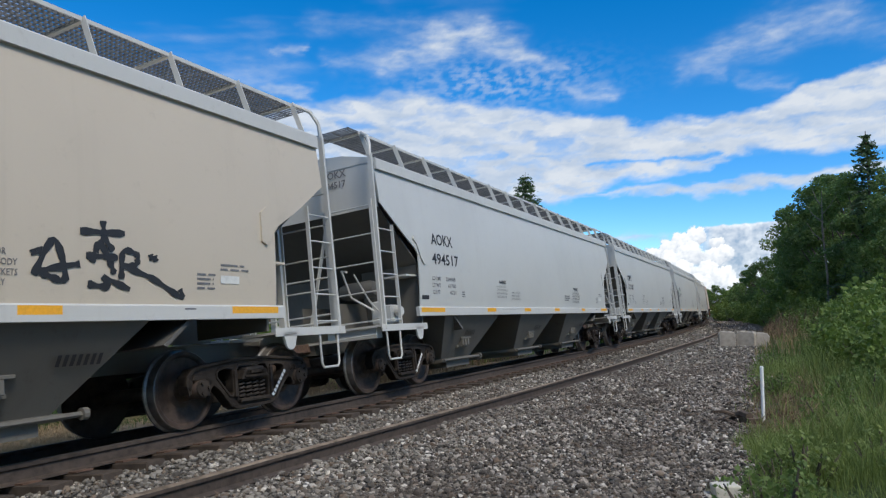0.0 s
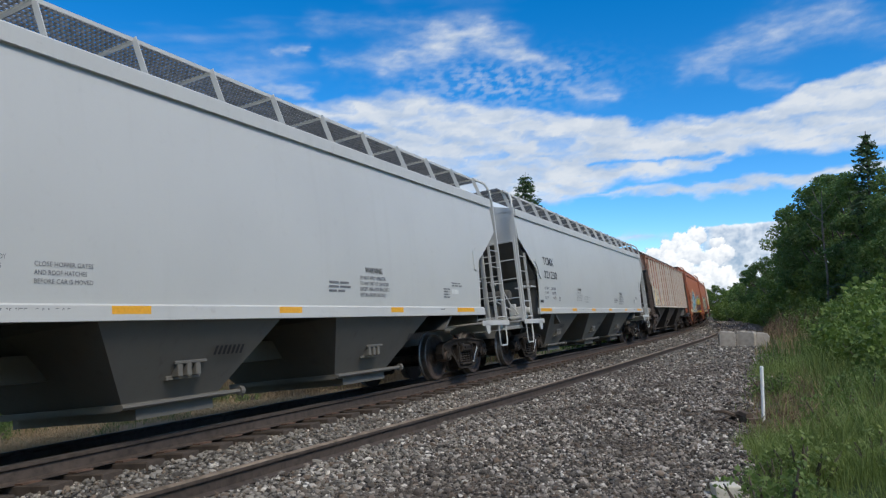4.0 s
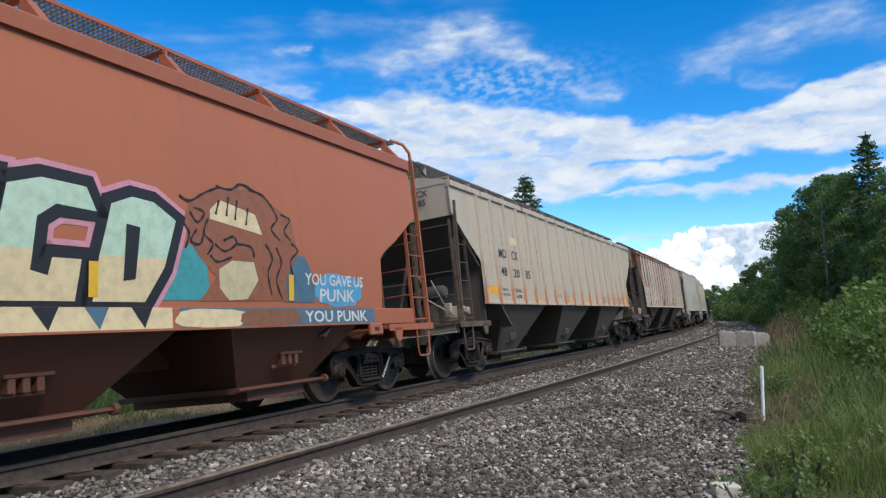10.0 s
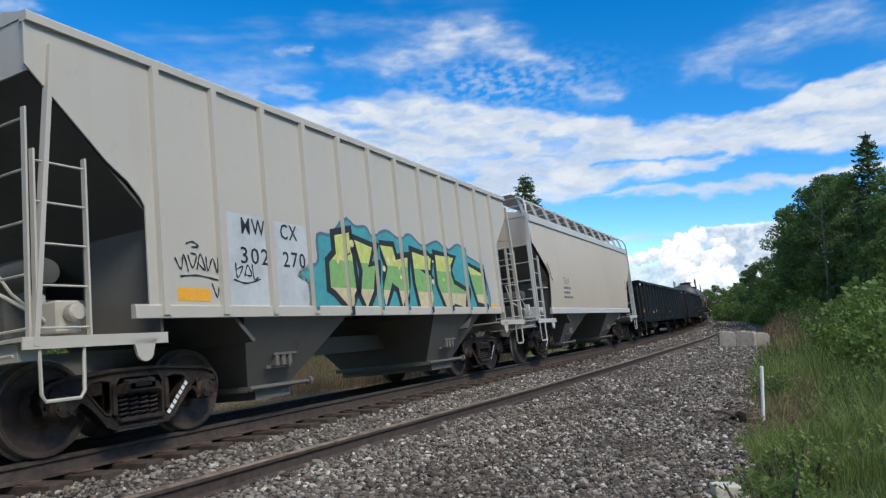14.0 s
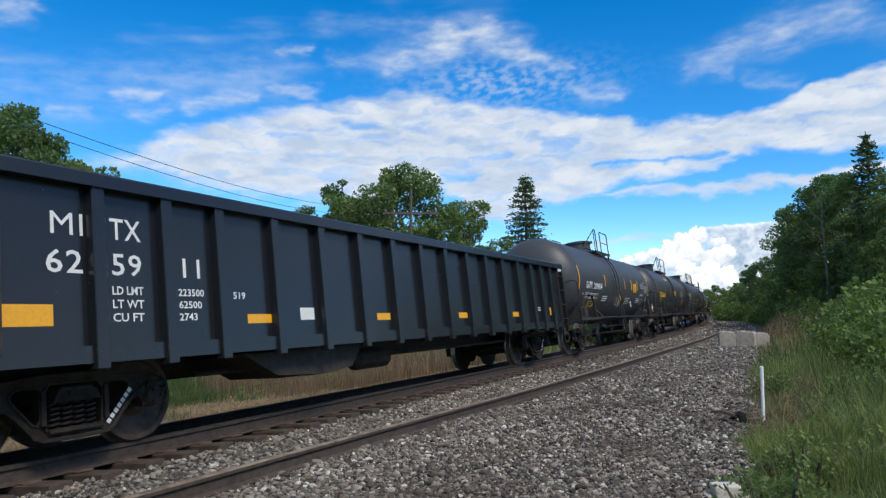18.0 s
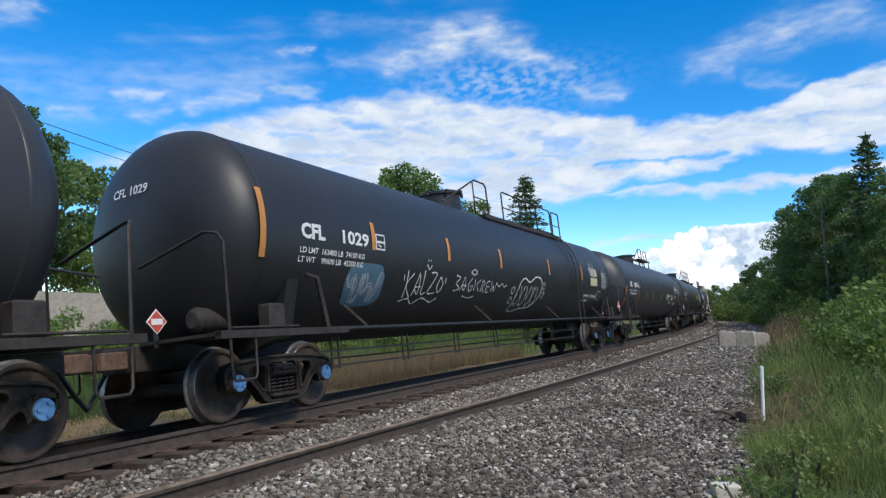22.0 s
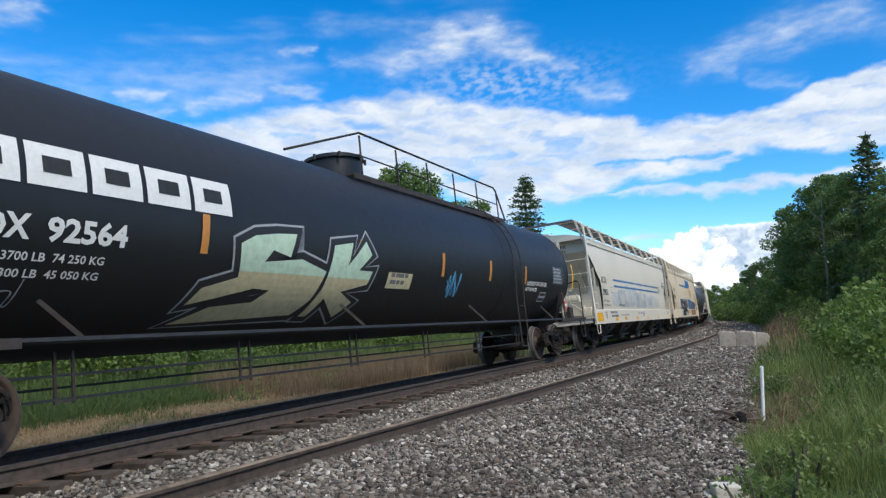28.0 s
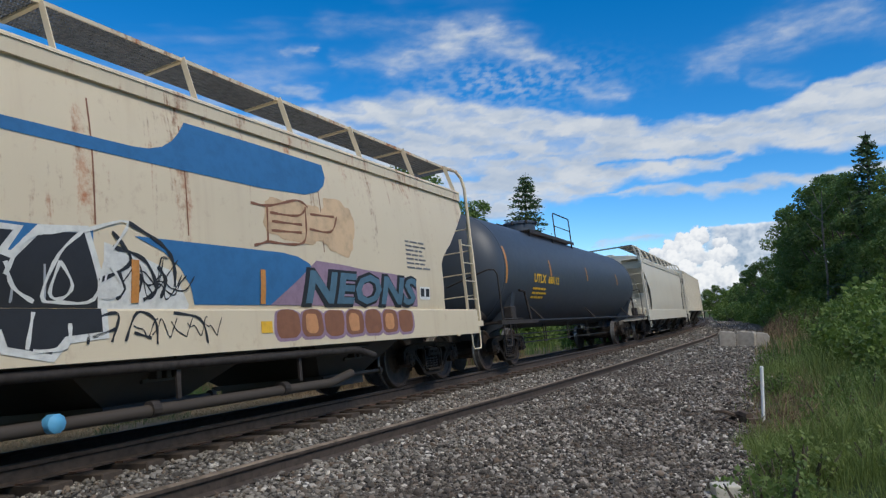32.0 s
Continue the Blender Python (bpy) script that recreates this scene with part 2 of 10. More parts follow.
RAILSIDE = plain("rail_side", (0.060, 0.045, 0.036), 0.85, 0.0, 0.35, 10, 0.4)
BLACKPIPE = plain("black_hose", (0.02, 0.02, 0.02), 0.6, 0.0, 0.3)
WHITE = plain("white_marking", (0.75, 0.75, 0.72), 0.5, 0.0, 0.06, 18, 0.0)
INK = plain("black_marking", (0.025, 0.025, 0.028), 0.55, 0.0, 0.2, 18, 0.0)
GREYINK = plain("grey_marking", (0.16, 0.16, 0.165), 0.6, 0.0, 0.2, 18, 0.0)
REFLEX = plain("yellow_reflector", (0.85, 0.40, 0.015), 0.35, 0.0, 0.08, 30, 0.0)
REFLEX_OLD = plain("faded_amber_reflector", (0.55, 0.23, 0.05), 0.45, 0.0, 0.12, 30, 0.0)
YELLOW = plain("yellow_marking", (0.80, 0.46, 0.03), 0.5, 0.0, 0.08, 20, 0.0)
# ---- ground ----
_prof_d = np.array([-400, -60, -14, -6.5, -4.0, -3.3, -2.15, -1.6, -0.1, 0.15, 0.36, 0.6, 0.85, 1.5, 3.0, 5.2, 6.5, 9.0, 14, 40, 400.0])
_prof_z = np.array([-0.6, -0.9, -1.15, -1.05, -0.86, -0.72, -0.52, -0.50, -0.33, -0.31, -0.23, -0.20, -0.25, -0.33, -0.33, -0.33, -0.36, -0.30, -0.2, 0.1, 0.6])


def lateral(x, y):
    return np.asarray(x) - near_rail_x(y)


def relief(x, y, d):
    """Unevenness of the ground, none under the track."""
    amp = np.interp(d, [-400, -5.0, -3.6, 0.6, 2.0, 5.0, 7.0, 400], [0.22, 0.18, 0.0, 0.0, 0.035, 0.05, 0.2, 0.22])
    return amp * fbm(np.asarray(x) * 0.45, np.asarray(y) * 0.45, 3, 4)


def ground_z(x, y):
    d = lateral(x, y)
    return np.interp(d, _prof_d, _prof_z) + relief(x, y, d)


def make_ground():
    n = Nodes("ground_cover")
    at = n.node("Attribute", attribute="lat").outputs["Fac"]
    wob = n.noise(0.9, 5, 0.6)
    small = n.noise(5.0, 5, 0.65)
    d = n.math("ADD", at, n.math("MULTIPLY", n.math("SUBTRACT", wob, 0.5), 1.3))
    vo = n.nt.nodes.new("ShaderNodeTexVoronoi")
    vo.inputs["Scale"].default_value = 26.0
    n.put(vo.inputs["Vector"], n.coords())
    stone = n.mix(n.ramp(vo.outputs["Color"], 0.1, 0.9), (0.035, 0.03, 0.026), (0.17, 0.15, 0.125))
    stone = n.mix(n.ramp(vo.outputs["Distance"], 0.02, 0.05), (0.022, 0.020, 0.018), stone)
    stone = n.mix(n.ramp(n.noise(0.5, 4, 0.6), 0.45, 0.65, 0.0, 0.55), stone, (0.10, 0.08, 0.062))
    grass = n.mix(small, (0.035, 0.06, 0.018), (0.09, 0.12, 0.04))
    straw = n.mix(small, (0.20, 0.135, 0.075), (0.34, 0.25, 0.16))
    field = n.mix(n.ramp(n.noise(0.06, 4), 0.45, 0.6), grass, n.mix(0.5, grass, straw))
    c = n.mix(n.ramp(d, 5.3, 6.2), stone, grass)
    c = n.mix(n.ramp(d, -4.6, -3.9, 1, 0), c, straw)
    c = n.mix(n.ramp(d, -6.8, -5.2, 1, 0), c, field)
    n.bump(n.math("ADD", n.math("MULTIPLY", vo.outputs["Distance"], -3.0), small), 0.6, 0.03)
    mat = n.finish(c, 0.95, 0.0, 0.2)
    ds = np.concatenate([[-1500, -700, -400, -250, -160, -100, -70, -50, -38, -28, -22, -18], np.arange(-15, 12.01, 0.25), [14, 17, 22, 30, 45, 70, 110, 180, 300, 600, 1500]])
    ys = np.concatenate([[-1500, -700, -300, -150, -80, -45, -25, -12], np.arange(-6, 60, 0.8), np.arange(60, 200, 4.0), [210, 230, 260, 300, 360, 450, 600, 900, 1500, 2200]])
    V, lat = [], []
    for y in ys:
        x0 = float(near_rail_x(min(y, 330)))
        for d_ in ds:
            x = x0 + d_
            z = float(np.interp(d_, _prof_d, _prof_z))
            z += float(relief(x, y, d_))
            V.append((x, float(y), z))
            lat.append(d_)
    m = len(ds)
    F = np.array([(i * m + k, i * m + k + 1, (i + 1) * m + k + 1, (i + 1) * m + k) for i in range(len(ys) - 1) for k in range(m - 1)])
    me = np_mesh("ground", np.array(V), F, mat, True)
    a = me.attributes.new("lat", "FLOAT", "POINT")
    a.data.foreach_set("value", np.array(lat, np.float32))
    tagged(new("ground", me), "crushed grey railway ballast with weedy grass verges", "ground", "", "structure")


make_ground()

# ---- main track: two rails on sleepers ----
RAIL = [(-0.075, 0.0), (0.075, 0.0), (0.075, 0.012), (0.012, 0.03), (0.010, 0.125), (0.036, 0.138), (0.037, 0.170), (0.028, 0.180), (-0.028, 0.180), (-0.037, 0.170), (-0.036, 0.138), (-0.010, 0.125), (-0.012, 0.03), (-0.075, 0.012)]


def rail_mesh(name, pts, frame_of, head=None):
    sh = Shape()
    rings = [[frame_of(p, q) for q in RAIL] for p in pts]
    n = len(RAIL)
    vs = [v for r in rings for v in r]
    sh.add(vs, [(i * n + k, i * n + (k + 1) % n, (i + 1) * n + (k + 1) % n, (i + 1) * n + k) for i in range(len(pts) - 1) for k in range(n)])
    sh.add(rings[0], [tuple(range(n))])
    sh.add(rings[-1], [tuple(range(n))])
    me = sh.done(name, RAILSIDE)
    me.materials.append(head or RAILHEAD)
    for p in me.polygons:
        zs = [RAIL[i % n][1] for i in p.vertices]
        if len(p.vertices) == 4 and min(zs) >= 0.169:
            p.material_index = 1
    return me


_ss = np.concatenate([np.arange(-200, -20, 10.0), np.arange(-20, 120, 2.0), np.arange(120, 400, 8.0)])
for _lat in (GAUGE_HALF, -GAUGE_HALF):
    tagged(new("rail", rail_mesh("rail", _ss, lambda s, q: line_at(s, _lat + q[0], q[1] - 0.18))), "worn steel running rail with a rusty brown web", "rail", "main track rails", "structure")

SLEEPER = Shape().box(-1.3, 1.3, -0.115, 0.115, -0.36, -0.183).done("sleeper", plain("creosoted_wood", (0.060, 0.045, 0.034), 0.9, 0.0, 0.4, 6, 0.6), bevel=0.012)
track_bed = root("track_sleepers", "dark creosoted timber sleepers under the main track", "sleepers", "", "structure")
PLATE = Shape().box(-0.19, 0.19, -0.09, 0.09, -0.184, -0.168).done("tie_plate", RUSTY)
for _i in range(150):
    _s = -12 + 0.52 * _i
    _m = line_pose(_s) @ pose(random.uniform(-0.05, 0.05), 0, random.uniform(-0.01, 0), 0, 0, random.uniform(-1, 1))
    part("sleeper", SLEEPER, None, track_bed, m=_m)
    part("tie_plate", PLATE, None, track_bed, m=line_pose(_s) @ pose(GAUGE_HALF, 0, 0))
_far = Shape()
for _i in range(260):
    _s = 66 + 0.52 * _i
    _m = line_pose(_s)
    _b = Shape().box(-1.3, 1.3, -0.115, 0.115, -0.36, -0.183)
    _far.add([_m @ Vector(v) for v in _b.v], _b.f)
part("far_sleepers", _far, SLEEPER.materials[0], track_bed)["kind"] = "stuff"

# ---- old siding rail, half sunk in the stones ----
_sid = [(-30, -5.3), (-6, -5.05), (3, -4.94), (6, -4.92), (8.2, -4.77), (12, -4.58), (15.1, -4.47), (20.5, -4.35), (31.4, -4.2), (41, -4.08), (49, -4.2), (56, -4.53), (64, -5.0), (72, -5.6), (84, -6.75), (95, -8.0), (117, -11.0), (150, -16.0), (200, -25.8)]
_sy = np.array([p[0] for p in _sid], float)
_sx = np.array([p[1] for p in _sid], float)
_fine = np.concatenate([np.arange(-30, 60, 1.5), np.arange(60, 200, 5.0)])
_fx = np.interp(_fine, _sy, _sx)
for _ in range(6):
    _fx[1:-1] = (_fx[:-2] + 2 * _fx[1:-1] + _fx[2:]) / 4


def siding_frame(y, q):
    return Vector((float(np.interp(y, _fine, _fx)) + q[0] * 1.05, float(y), q[1] - 0.32))


tagged(new("siding_rail", rail_mesh("siding_rail", _fine, siding_frame, OLDRAIL)), "old rusty siding rail half sunk in ballast", "rail", "", "structure")

# ---- loose stones ----
def stones(name, label, pts, sizes, mat, seed, fine=False):
    rng = np.random.default_rng(seed)
    g = (1 + 5 ** 0.5) / 2
    if fine:
        base = np.array([(1, 0, 0), (-1, 0, 0), (0, 1, 0), (0, -1, 0), (0, 0, 1), (0, 0, -1)], float)
        tri = np.array([(0, 2, 4), (2, 1, 4), (1, 3, 4), (3, 0, 4), (2, 0, 5), (1, 2, 5), (3, 1, 5), (0, 3, 5)])
    else:
        base = np.array([(-1, g, 0), (1, g, 0), (-1, -g, 0), (1, -g, 0), (0, -1, g), (0, 1, g), (0, -1, -g), (0, 1, -g), (g, 0, -1), (g, 0, 1), (-g, 0, -1), (-g, 0, 1)], float)
        base /= np.linalg.norm(base[0])
        tri = np.array([(0, 11, 5), (0, 5, 1), (0, 1, 7), (0, 7, 10), (0, 10, 11), (1, 5, 9), (5, 11, 4), (11, 10, 2), (10, 7, 6), (7, 1, 8), (3, 9, 4), (3, 4, 2), (3, 2, 6), (3, 6, 8), (3, 8, 9), (4, 9, 5), (2, 4, 11), (6, 2, 10), (8, 6, 7), (9, 8, 1)])
    n, k = len(pts), len(base)
    q = rng.normal(size=(n, 4))
    q /= np.linalg.norm(q, axis=1)[:, None]
    w, x, y, z = q.T
    R = np.stack([1 - 2 * (y * y + z * z), 2 * (x * y - z * w), 2 * (x * z + y * w), 2 * (x * y + z * w), 1 - 2 * (x * x + z * z), 2 * (y * z - x * w), 2 * (x * z - y * w), 2 * (y * z + x * w), 1 - 2 * (x * x + y * y)], 1).reshape(n, 3, 3)
    stretch = rng.uniform(0.55, 1.3, (n, 1, 3))
    V = base[None] * stretch * rng.uniform(0.6, 1.25, (n, k, 1))
    V = np.einsum("nij,nkj->nki", R, V) * (np.asarray(sizes)[:, None, None] / 2)
    V[:, :, 2] *= 0.8
    V += np.asarray(pts)[:, None, :]
    F = (tri[None] + k * np.arange(n)[:, None, None]).reshape(-1, 3)
    tagged(new(name, np_mesh(name, V.reshape(-1, 3), F, mat)), label, "gravel", "", "stuff")


def stone_mat(name, dark, pale, soil, bright, power):
    n = Nodes(name)
    g = n.nt.nodes.new("ShaderNodeNewGeometry")
    r = g.outputs["Random Per Island"]
    c = n.mix(n.math("POWER", r, power), dark, pale)
    c = n.mix(n.ramp(n.math("FRACT", n.math("MULTIPLY", r, 7.3)), 0.75, 0.95, 0.0, 0.6), c, (0.22, 0.15, 0.10))
    c = n.mix(n.ramp(n.math("FRACT", n.math("MULTIPLY", r, 13.7)), 1 - bright - 0.03, 1 - bright), c, (0.66, 0.61, 0.53))
    c = n.mix(n.ramp(n.noise(0.6, 4, 0.6), 0.46, 0.64, 0.0, soil), c, (0.085, 0.066, 0.052))
    c = n.mix(n.ramp(n.noise(60, 3), 0.4, 0.7, 0.0, 0.35), c, (0.10, 0.095, 0.09))
    return n.finish(c, 0.92, 0.0, 0.25)


STONE = stone_mat("crushed_stone", (0.07, 0.062, 0.052), (0.36, 0.33, 0.28), 0.35, 0.04, 1.4)
CHIPS = stone_mat("soiled_stone_chips", (0.036, 0.031, 0.026), (0.44, 0.39, 0.33), 0.55, 0.06, 1.9)


def scatter(n, d0, d1, y0, y1, seed, keep=None):
    rng = np.random.default_rng(seed)
    y = rng.uniform(y0, y1, n)
    d = rng.uniform(d0, d1, n)
    x = near_rail_x(y) + d
    ok = np.ones(n, bool) if keep is None else keep(x, y, d)
    return x[ok], y[ok], d[ok]


def lay(name, label, n, d0, d1, y0, y1, s0, s1, seed, keep=None, lift=0.3, mat=None, fine=False):
    x, y, d = scatter(n, d0, d1, y0, y1, seed, keep)
    size = s0 + (s1 - s0) * np.random.default_rng(seed + 1).uniform(0, 1, len(x)) ** 1.7
    z = np.interp(d, _prof_d, _prof_z) + relief(x, y, d) + size * np.random.default_rng(seed + 2).uniform(-0.15, lift, len(x))
    stones(name, label, np.stack([x, y, z], 1), size, mat or STONE, seed + 3, fine)


_clear = lambda x, y, d: (np.abs(x - np.interp(y, _fine, _fx)) > 0.06)
_inner = lambda x, y, d: (x < np.interp(y, _fine, _fx) - 0.05)
_outer = lambda x, y, d: (x > np.interp(y, _fine, _fx) + 0.05)
lay("ballast_chips", "dark soiled stone chips and dust beside the siding", 52000, 1.0, 6.1, 2.8, 11, 0.018, 0.05, 11, _outer, 0.35, CHIPS, True)
lay("ballast_chips", "dark soiled stone chips along the siding", 30000, 1.2, 5.9, 10.5, 24, 0.03, 0.065, 15, _outer, 0.35, CHIPS, True)
lay("ballast_stones", "angular pale and grey ballast stones beside the camera", 13000, 1.0, 6.0, 2.8, 11, 0.035, 0.085, 12, _outer, 0.3, CHIPS)
lay("ballast_stones", "angular grey ballast stones along the siding", 9000, 0.4, 5.9, 10.5, 22, 0.04, 0.095, 21, _clear, 0.3, CHIPS)
lay("ballast_stones", "grey ballast stones further up the line", 9000, 0.4, 5.7, 22, 48, 0.07, 0.13, 31, _clear)
lay("far_stones", "grey ballast stones towards the bend", 7000, 0.4, 5.0, 48, 110, 0.10, 0.2, 35)
lay("siding_stones", "loose pale ballast stones along the siding rail", 5200, 1.35, 2.7, 2.4, 12, 0.04, 0.085, 61, _outer, 0.4)
lay("shoulder_stones", "pale ballast stones on the track shoulder", 15000, 0.20, 1.6, 2.0, 18, 0.035, 0.078, 41, _inner, 0.35)
lay("crib_stones", "dusty ballast stones between the sleepers", 9000, -2.6, -0.1, 0.0, 30, 0.04, 0.08, 51, None, 0.2)

# ---- grass ----
def blades(name, label, x, y, z, h, width, lean, mat, seed):
    rng = np.random.default_rng(seed)
    n = len(x)
    a = rng.uniform(0, 2 * np.pi, n)
    side = np.stack([np.cos(a), np.sin(a), np.zeros(n)], 1) * (np.asarray(width) * np.ones(n) / 2)[:, None]
    b = rng.uniform(0, 2 * np.pi, n)
    tip = np.stack([np.cos(b), np.sin(b), np.zeros(n)], 1) * (np.asarray(h) * rng.uniform(0.1, lean, n))[:, None]
    p = np.stack([x, y, z], 1)
    up = np.zeros((n, 3))
    up[:, 2] = h
    V = np.stack([p - side, p + side, p + up * 0.55 + tip * 0.3 - side * 0.75, p + up * 0.55 + tip * 0.3 + side * 0.75, p + up * (1 - 0.12 * lean) + tip], 1)
    o = 5 * np.arange(n)[:, None, None]
    F = (np.array([(0, 1, 3), (0, 3, 2), (2, 3, 4)])[None] + o).reshape(-1, 3)
    tagged(new(name, np_mesh(name, V.reshape(-1, 3), F, mat)), label, "grass", "", "stuff")


GRASS = leafy("green_grass", (0.05, 0.09, 0.022), (0.27, 0.33, 0.11))
GRASS_DARK = leafy("deep_grass", (0.05, 0.085, 0.025), (0.15, 0.20, 0.06))
WEED = leafy("weed_green", (0.03, 0.058, 0.02), (0.11, 0.16, 0.05))
REED = leafy("dry_reed", (0.12, 0.082, 0.05), (0.27, 0.195, 0.125), 0.85, 0.15)
BRUSH = leafy("dead_brush", (0.09, 0.06, 0.04), (0.24, 0.17, 0.11), 0.9, 0.1)
STRAW = leafy("dry_grass", (0.22, 0.15, 0.08), (0.42, 0.31, 0.19), 0.8, 0.15)


def verge(name, label, n, x0, x1, y0, y1, h0, h1, w, lean, mat, seed, edge=True, clump=0.9):
    rng = np.random.default_rng(seed)
    x, y = rng.uniform(x0, x1, n), rng.uniform(y0, y1, n)
    k = np.array([noise.noise((a * clump, b * clump, seed)) for a, b in zip(x, y)])
    ok = k + rng.uniform(-0.5, 0.5, n) > -0.25
    ok &= ~((x < 1.5) & (y > 10.2) & (y < 18.5) & (rng.uniform(0, 1, n) > 0.20 + 0.25 * np.clip(x, 0, 1.5))) | (mat in (STRAW, BRUSH))
    if edge:
        bound = np.interp(y, [0, 6.8, 11, 25, 36, 80], [-0.25, -0.42, -0.75, -1.15, -1.3, -2.2])
        ok &= x > bound + 0.35 * k + rng.exponential(0.12, n)
    x, y, k = x[ok], y[ok], k[ok]
    h = rng.uniform(h0, h1, len(x)) * (1 + 0.5 * k)
    if edge:
        h *= np.clip(0.38 + 0.45 * (x - bound[ok]), 0.38, 1.0)
    blades(name, label, x, y, ground_z(x, y) - 0.03, h, w * rng.uniform(0.6, 1.3, len(x)), lean, mat, seed + 1)


verge("tall_grass", "tall green grass on the verge", 30000, -0.7, 2.0, 4.3, 11, 0.22, 0.64, 0.0075, 0.75, GRASS, 61)
verge("tall_grass", "tall green grass on the verge", 22000, -1.2, 3.8, 9, 22, 0.28, 0.75, 0.012, 0.6, GRASS, 63)
verge("rough_grass", "darker rough grass behind the verge", 9000, 0.4, 7, 9, 30, 0.45, 1.0, 0.022, 0.6, GRASS_DARK, 65)
verge("far_grass", "rough grass along the line", 9000, -2.4, 7, 22, 70, 0.4, 0.8, 0.035, 0.6, GRASS_DARK, 67)
verge("dry_stalks", "dead brown stalks in the verge", 2600, -1.3, 2.2, 9.5, 20, 0.15, 0.6, 0.010, 1.3, STRAW, 69)
verge("dead_brush", "matted dead brown brush round the timber", 13000, -1.3, 1.5, 10.2, 18.5, 0.10, 0.40, 0.012, 2.2, BRUSH, 73, True, 1.6)
verge("dead_brush", "tall dead brown weeds beside the wood", 2400, -1.8, 3.0, 38, 70, 0.8, 1.9, 0.035, 0.5, BRUSH, 75)
verge("short_grass", "short green grass at the gravel edge", 7000, -1.3, 1.2, 4.0, 30, 0.06, 0.22, 0.012, 0.9, GRASS, 77)
verge("dry_stalks", "dead brown weeds by the blocks", 2600, -1.6, 4.0, 26, 60, 0.5, 1.1, 0.02, 0.5, STRAW, 71)


def far_verge(name, label, n, d0, d1, y0, y1, h0, h1, w, mat, seed, thr=-0.3, lean=0.45):
    x, y, d = scatter(n, d0, d1, y0, y1, seed)
    k = np.array([noise.noise((a * 0.35, b * 0.35, seed)) for a, b in zip(x, y)])
    ok = k > thr
    x, y, d, k = x[ok], y[ok], d[ok], k[ok]
    rng = np.random.default_rng(seed + 5)
    h = rng.uniform(h0, h1, len(x)) * (1 + 0.4 * k)
    blades(name, label, x, y, np.interp(d, _prof_d, _prof_z) - 0.05, h, w * rng.uniform(0.6, 1.3, len(x)), lean, mat, seed + 1)


far_verge("green_weeds", "green weeds beyond the track", 15000, -13.5, -7.4, 2, 15, 0.25, 0.65, 0.02, WEED, 81, -0.3, 1.0)
far_verge("green_weeds", "green weeds beyond the reeds", 9000, -16, -9.5, 13, 30, 0.3, 0.8, 0.03, WEED, 82)
far_verge("tall_weeds", "taller green growth further from the track", 9000, -24, -9, 4, 60, 0.6, 1.2, 0.04, GRASS_DARK, 83)
far_verge("straw_edge", "flattened straw along the ballast edge", 11000, -6.6, -4.2, 2, 34, 0.05, 0.2, 0.016, STRAW, 85)
far_verge("straw_heap", "flattened heap of tan straw beside the track", 15000, -8.0, -4.2, 4.5, 17, 0.08, 0.28, 0.016, STRAW, 91, -0.55, 2.2)
far_verge("green_weeds", "low green weeds among the straw", 3000, -7.6, -5.0, 2, 12, 0.12, 0.35, 0.016, WEED, 93, 0.1, 1.0)
far_verge("dry_reeds", "dry tan reeds beyond the track", 14000, -10, -5.6, 15.5, 34, 0.45, 0.95, 0.018, REED, 87, -0.6)
far_verge("far_weeds", "pale weeds beyond the bend", 5000, -20, -5.5, 26, 90, 0.5, 1.0, 0.06, GRASS, 89)

# ---- trees ----
BARK = plain("bark", (0.10, 0.08, 0.065), 0.95, 0.0, 0.4, 5, 0.8)
LEAF_A = leafy("leaves_mid", (0.05, 0.095, 0.03), (0.19, 0.26, 0.085), 0.55, 0.36)
LEAF_B = leafy("leaves_fresh", (0.045, 0.09, 0.022), (0.20, 0.275, 0.07))
LEAF_D = leafy("leaves_deep", (0.04, 0.08, 0.028), (0.14, 0.205, 0.07), 0.55, 0.36)
NEEDLE = leafy("needles", (0.04, 0.07, 0.04), (0.12, 0.17, 0.085), 0.6, 0.3)


def leaf_cloud(centres, radii, n, size, seed, flat=0.75):
    """Leaf clumps scattered in the outer shell of many small puffs."""
    rng = np.random.default_rng(seed)
    c, r = np.asarray(centres, float), np.asarray(radii, float)
    w = r ** 2
    i = rng.choice(len(c), n, p=w / w.sum())
    d = rng.normal(size=(n, 3))
    d /= np.linalg.norm(d, axis=1)[:, None]
    p = c[i] + d * (r[i] * rng.uniform(0.35, 1.08, n) ** 0.6)[:, None] * np.array([1, 1, flat])
    u = rng.normal(size=(n, 3))
    u /= np.linalg.norm(u, axis=1)[:, None]
    v = np.cross(u, rng.normal(size=(n, 3)))
    v /= np.linalg.norm(v, axis=1)[:, None]
    s = (size * rng.uniform(0.5, 1.25, n))[:, None]
    V = np.stack([p - u * s * 0.5, p + v * s * 0.32, p + u * s * 0.55, p - v * s * 0.32], 1)
    return V.reshape(-1, 3), np.arange(4 * n).reshape(n, 4)


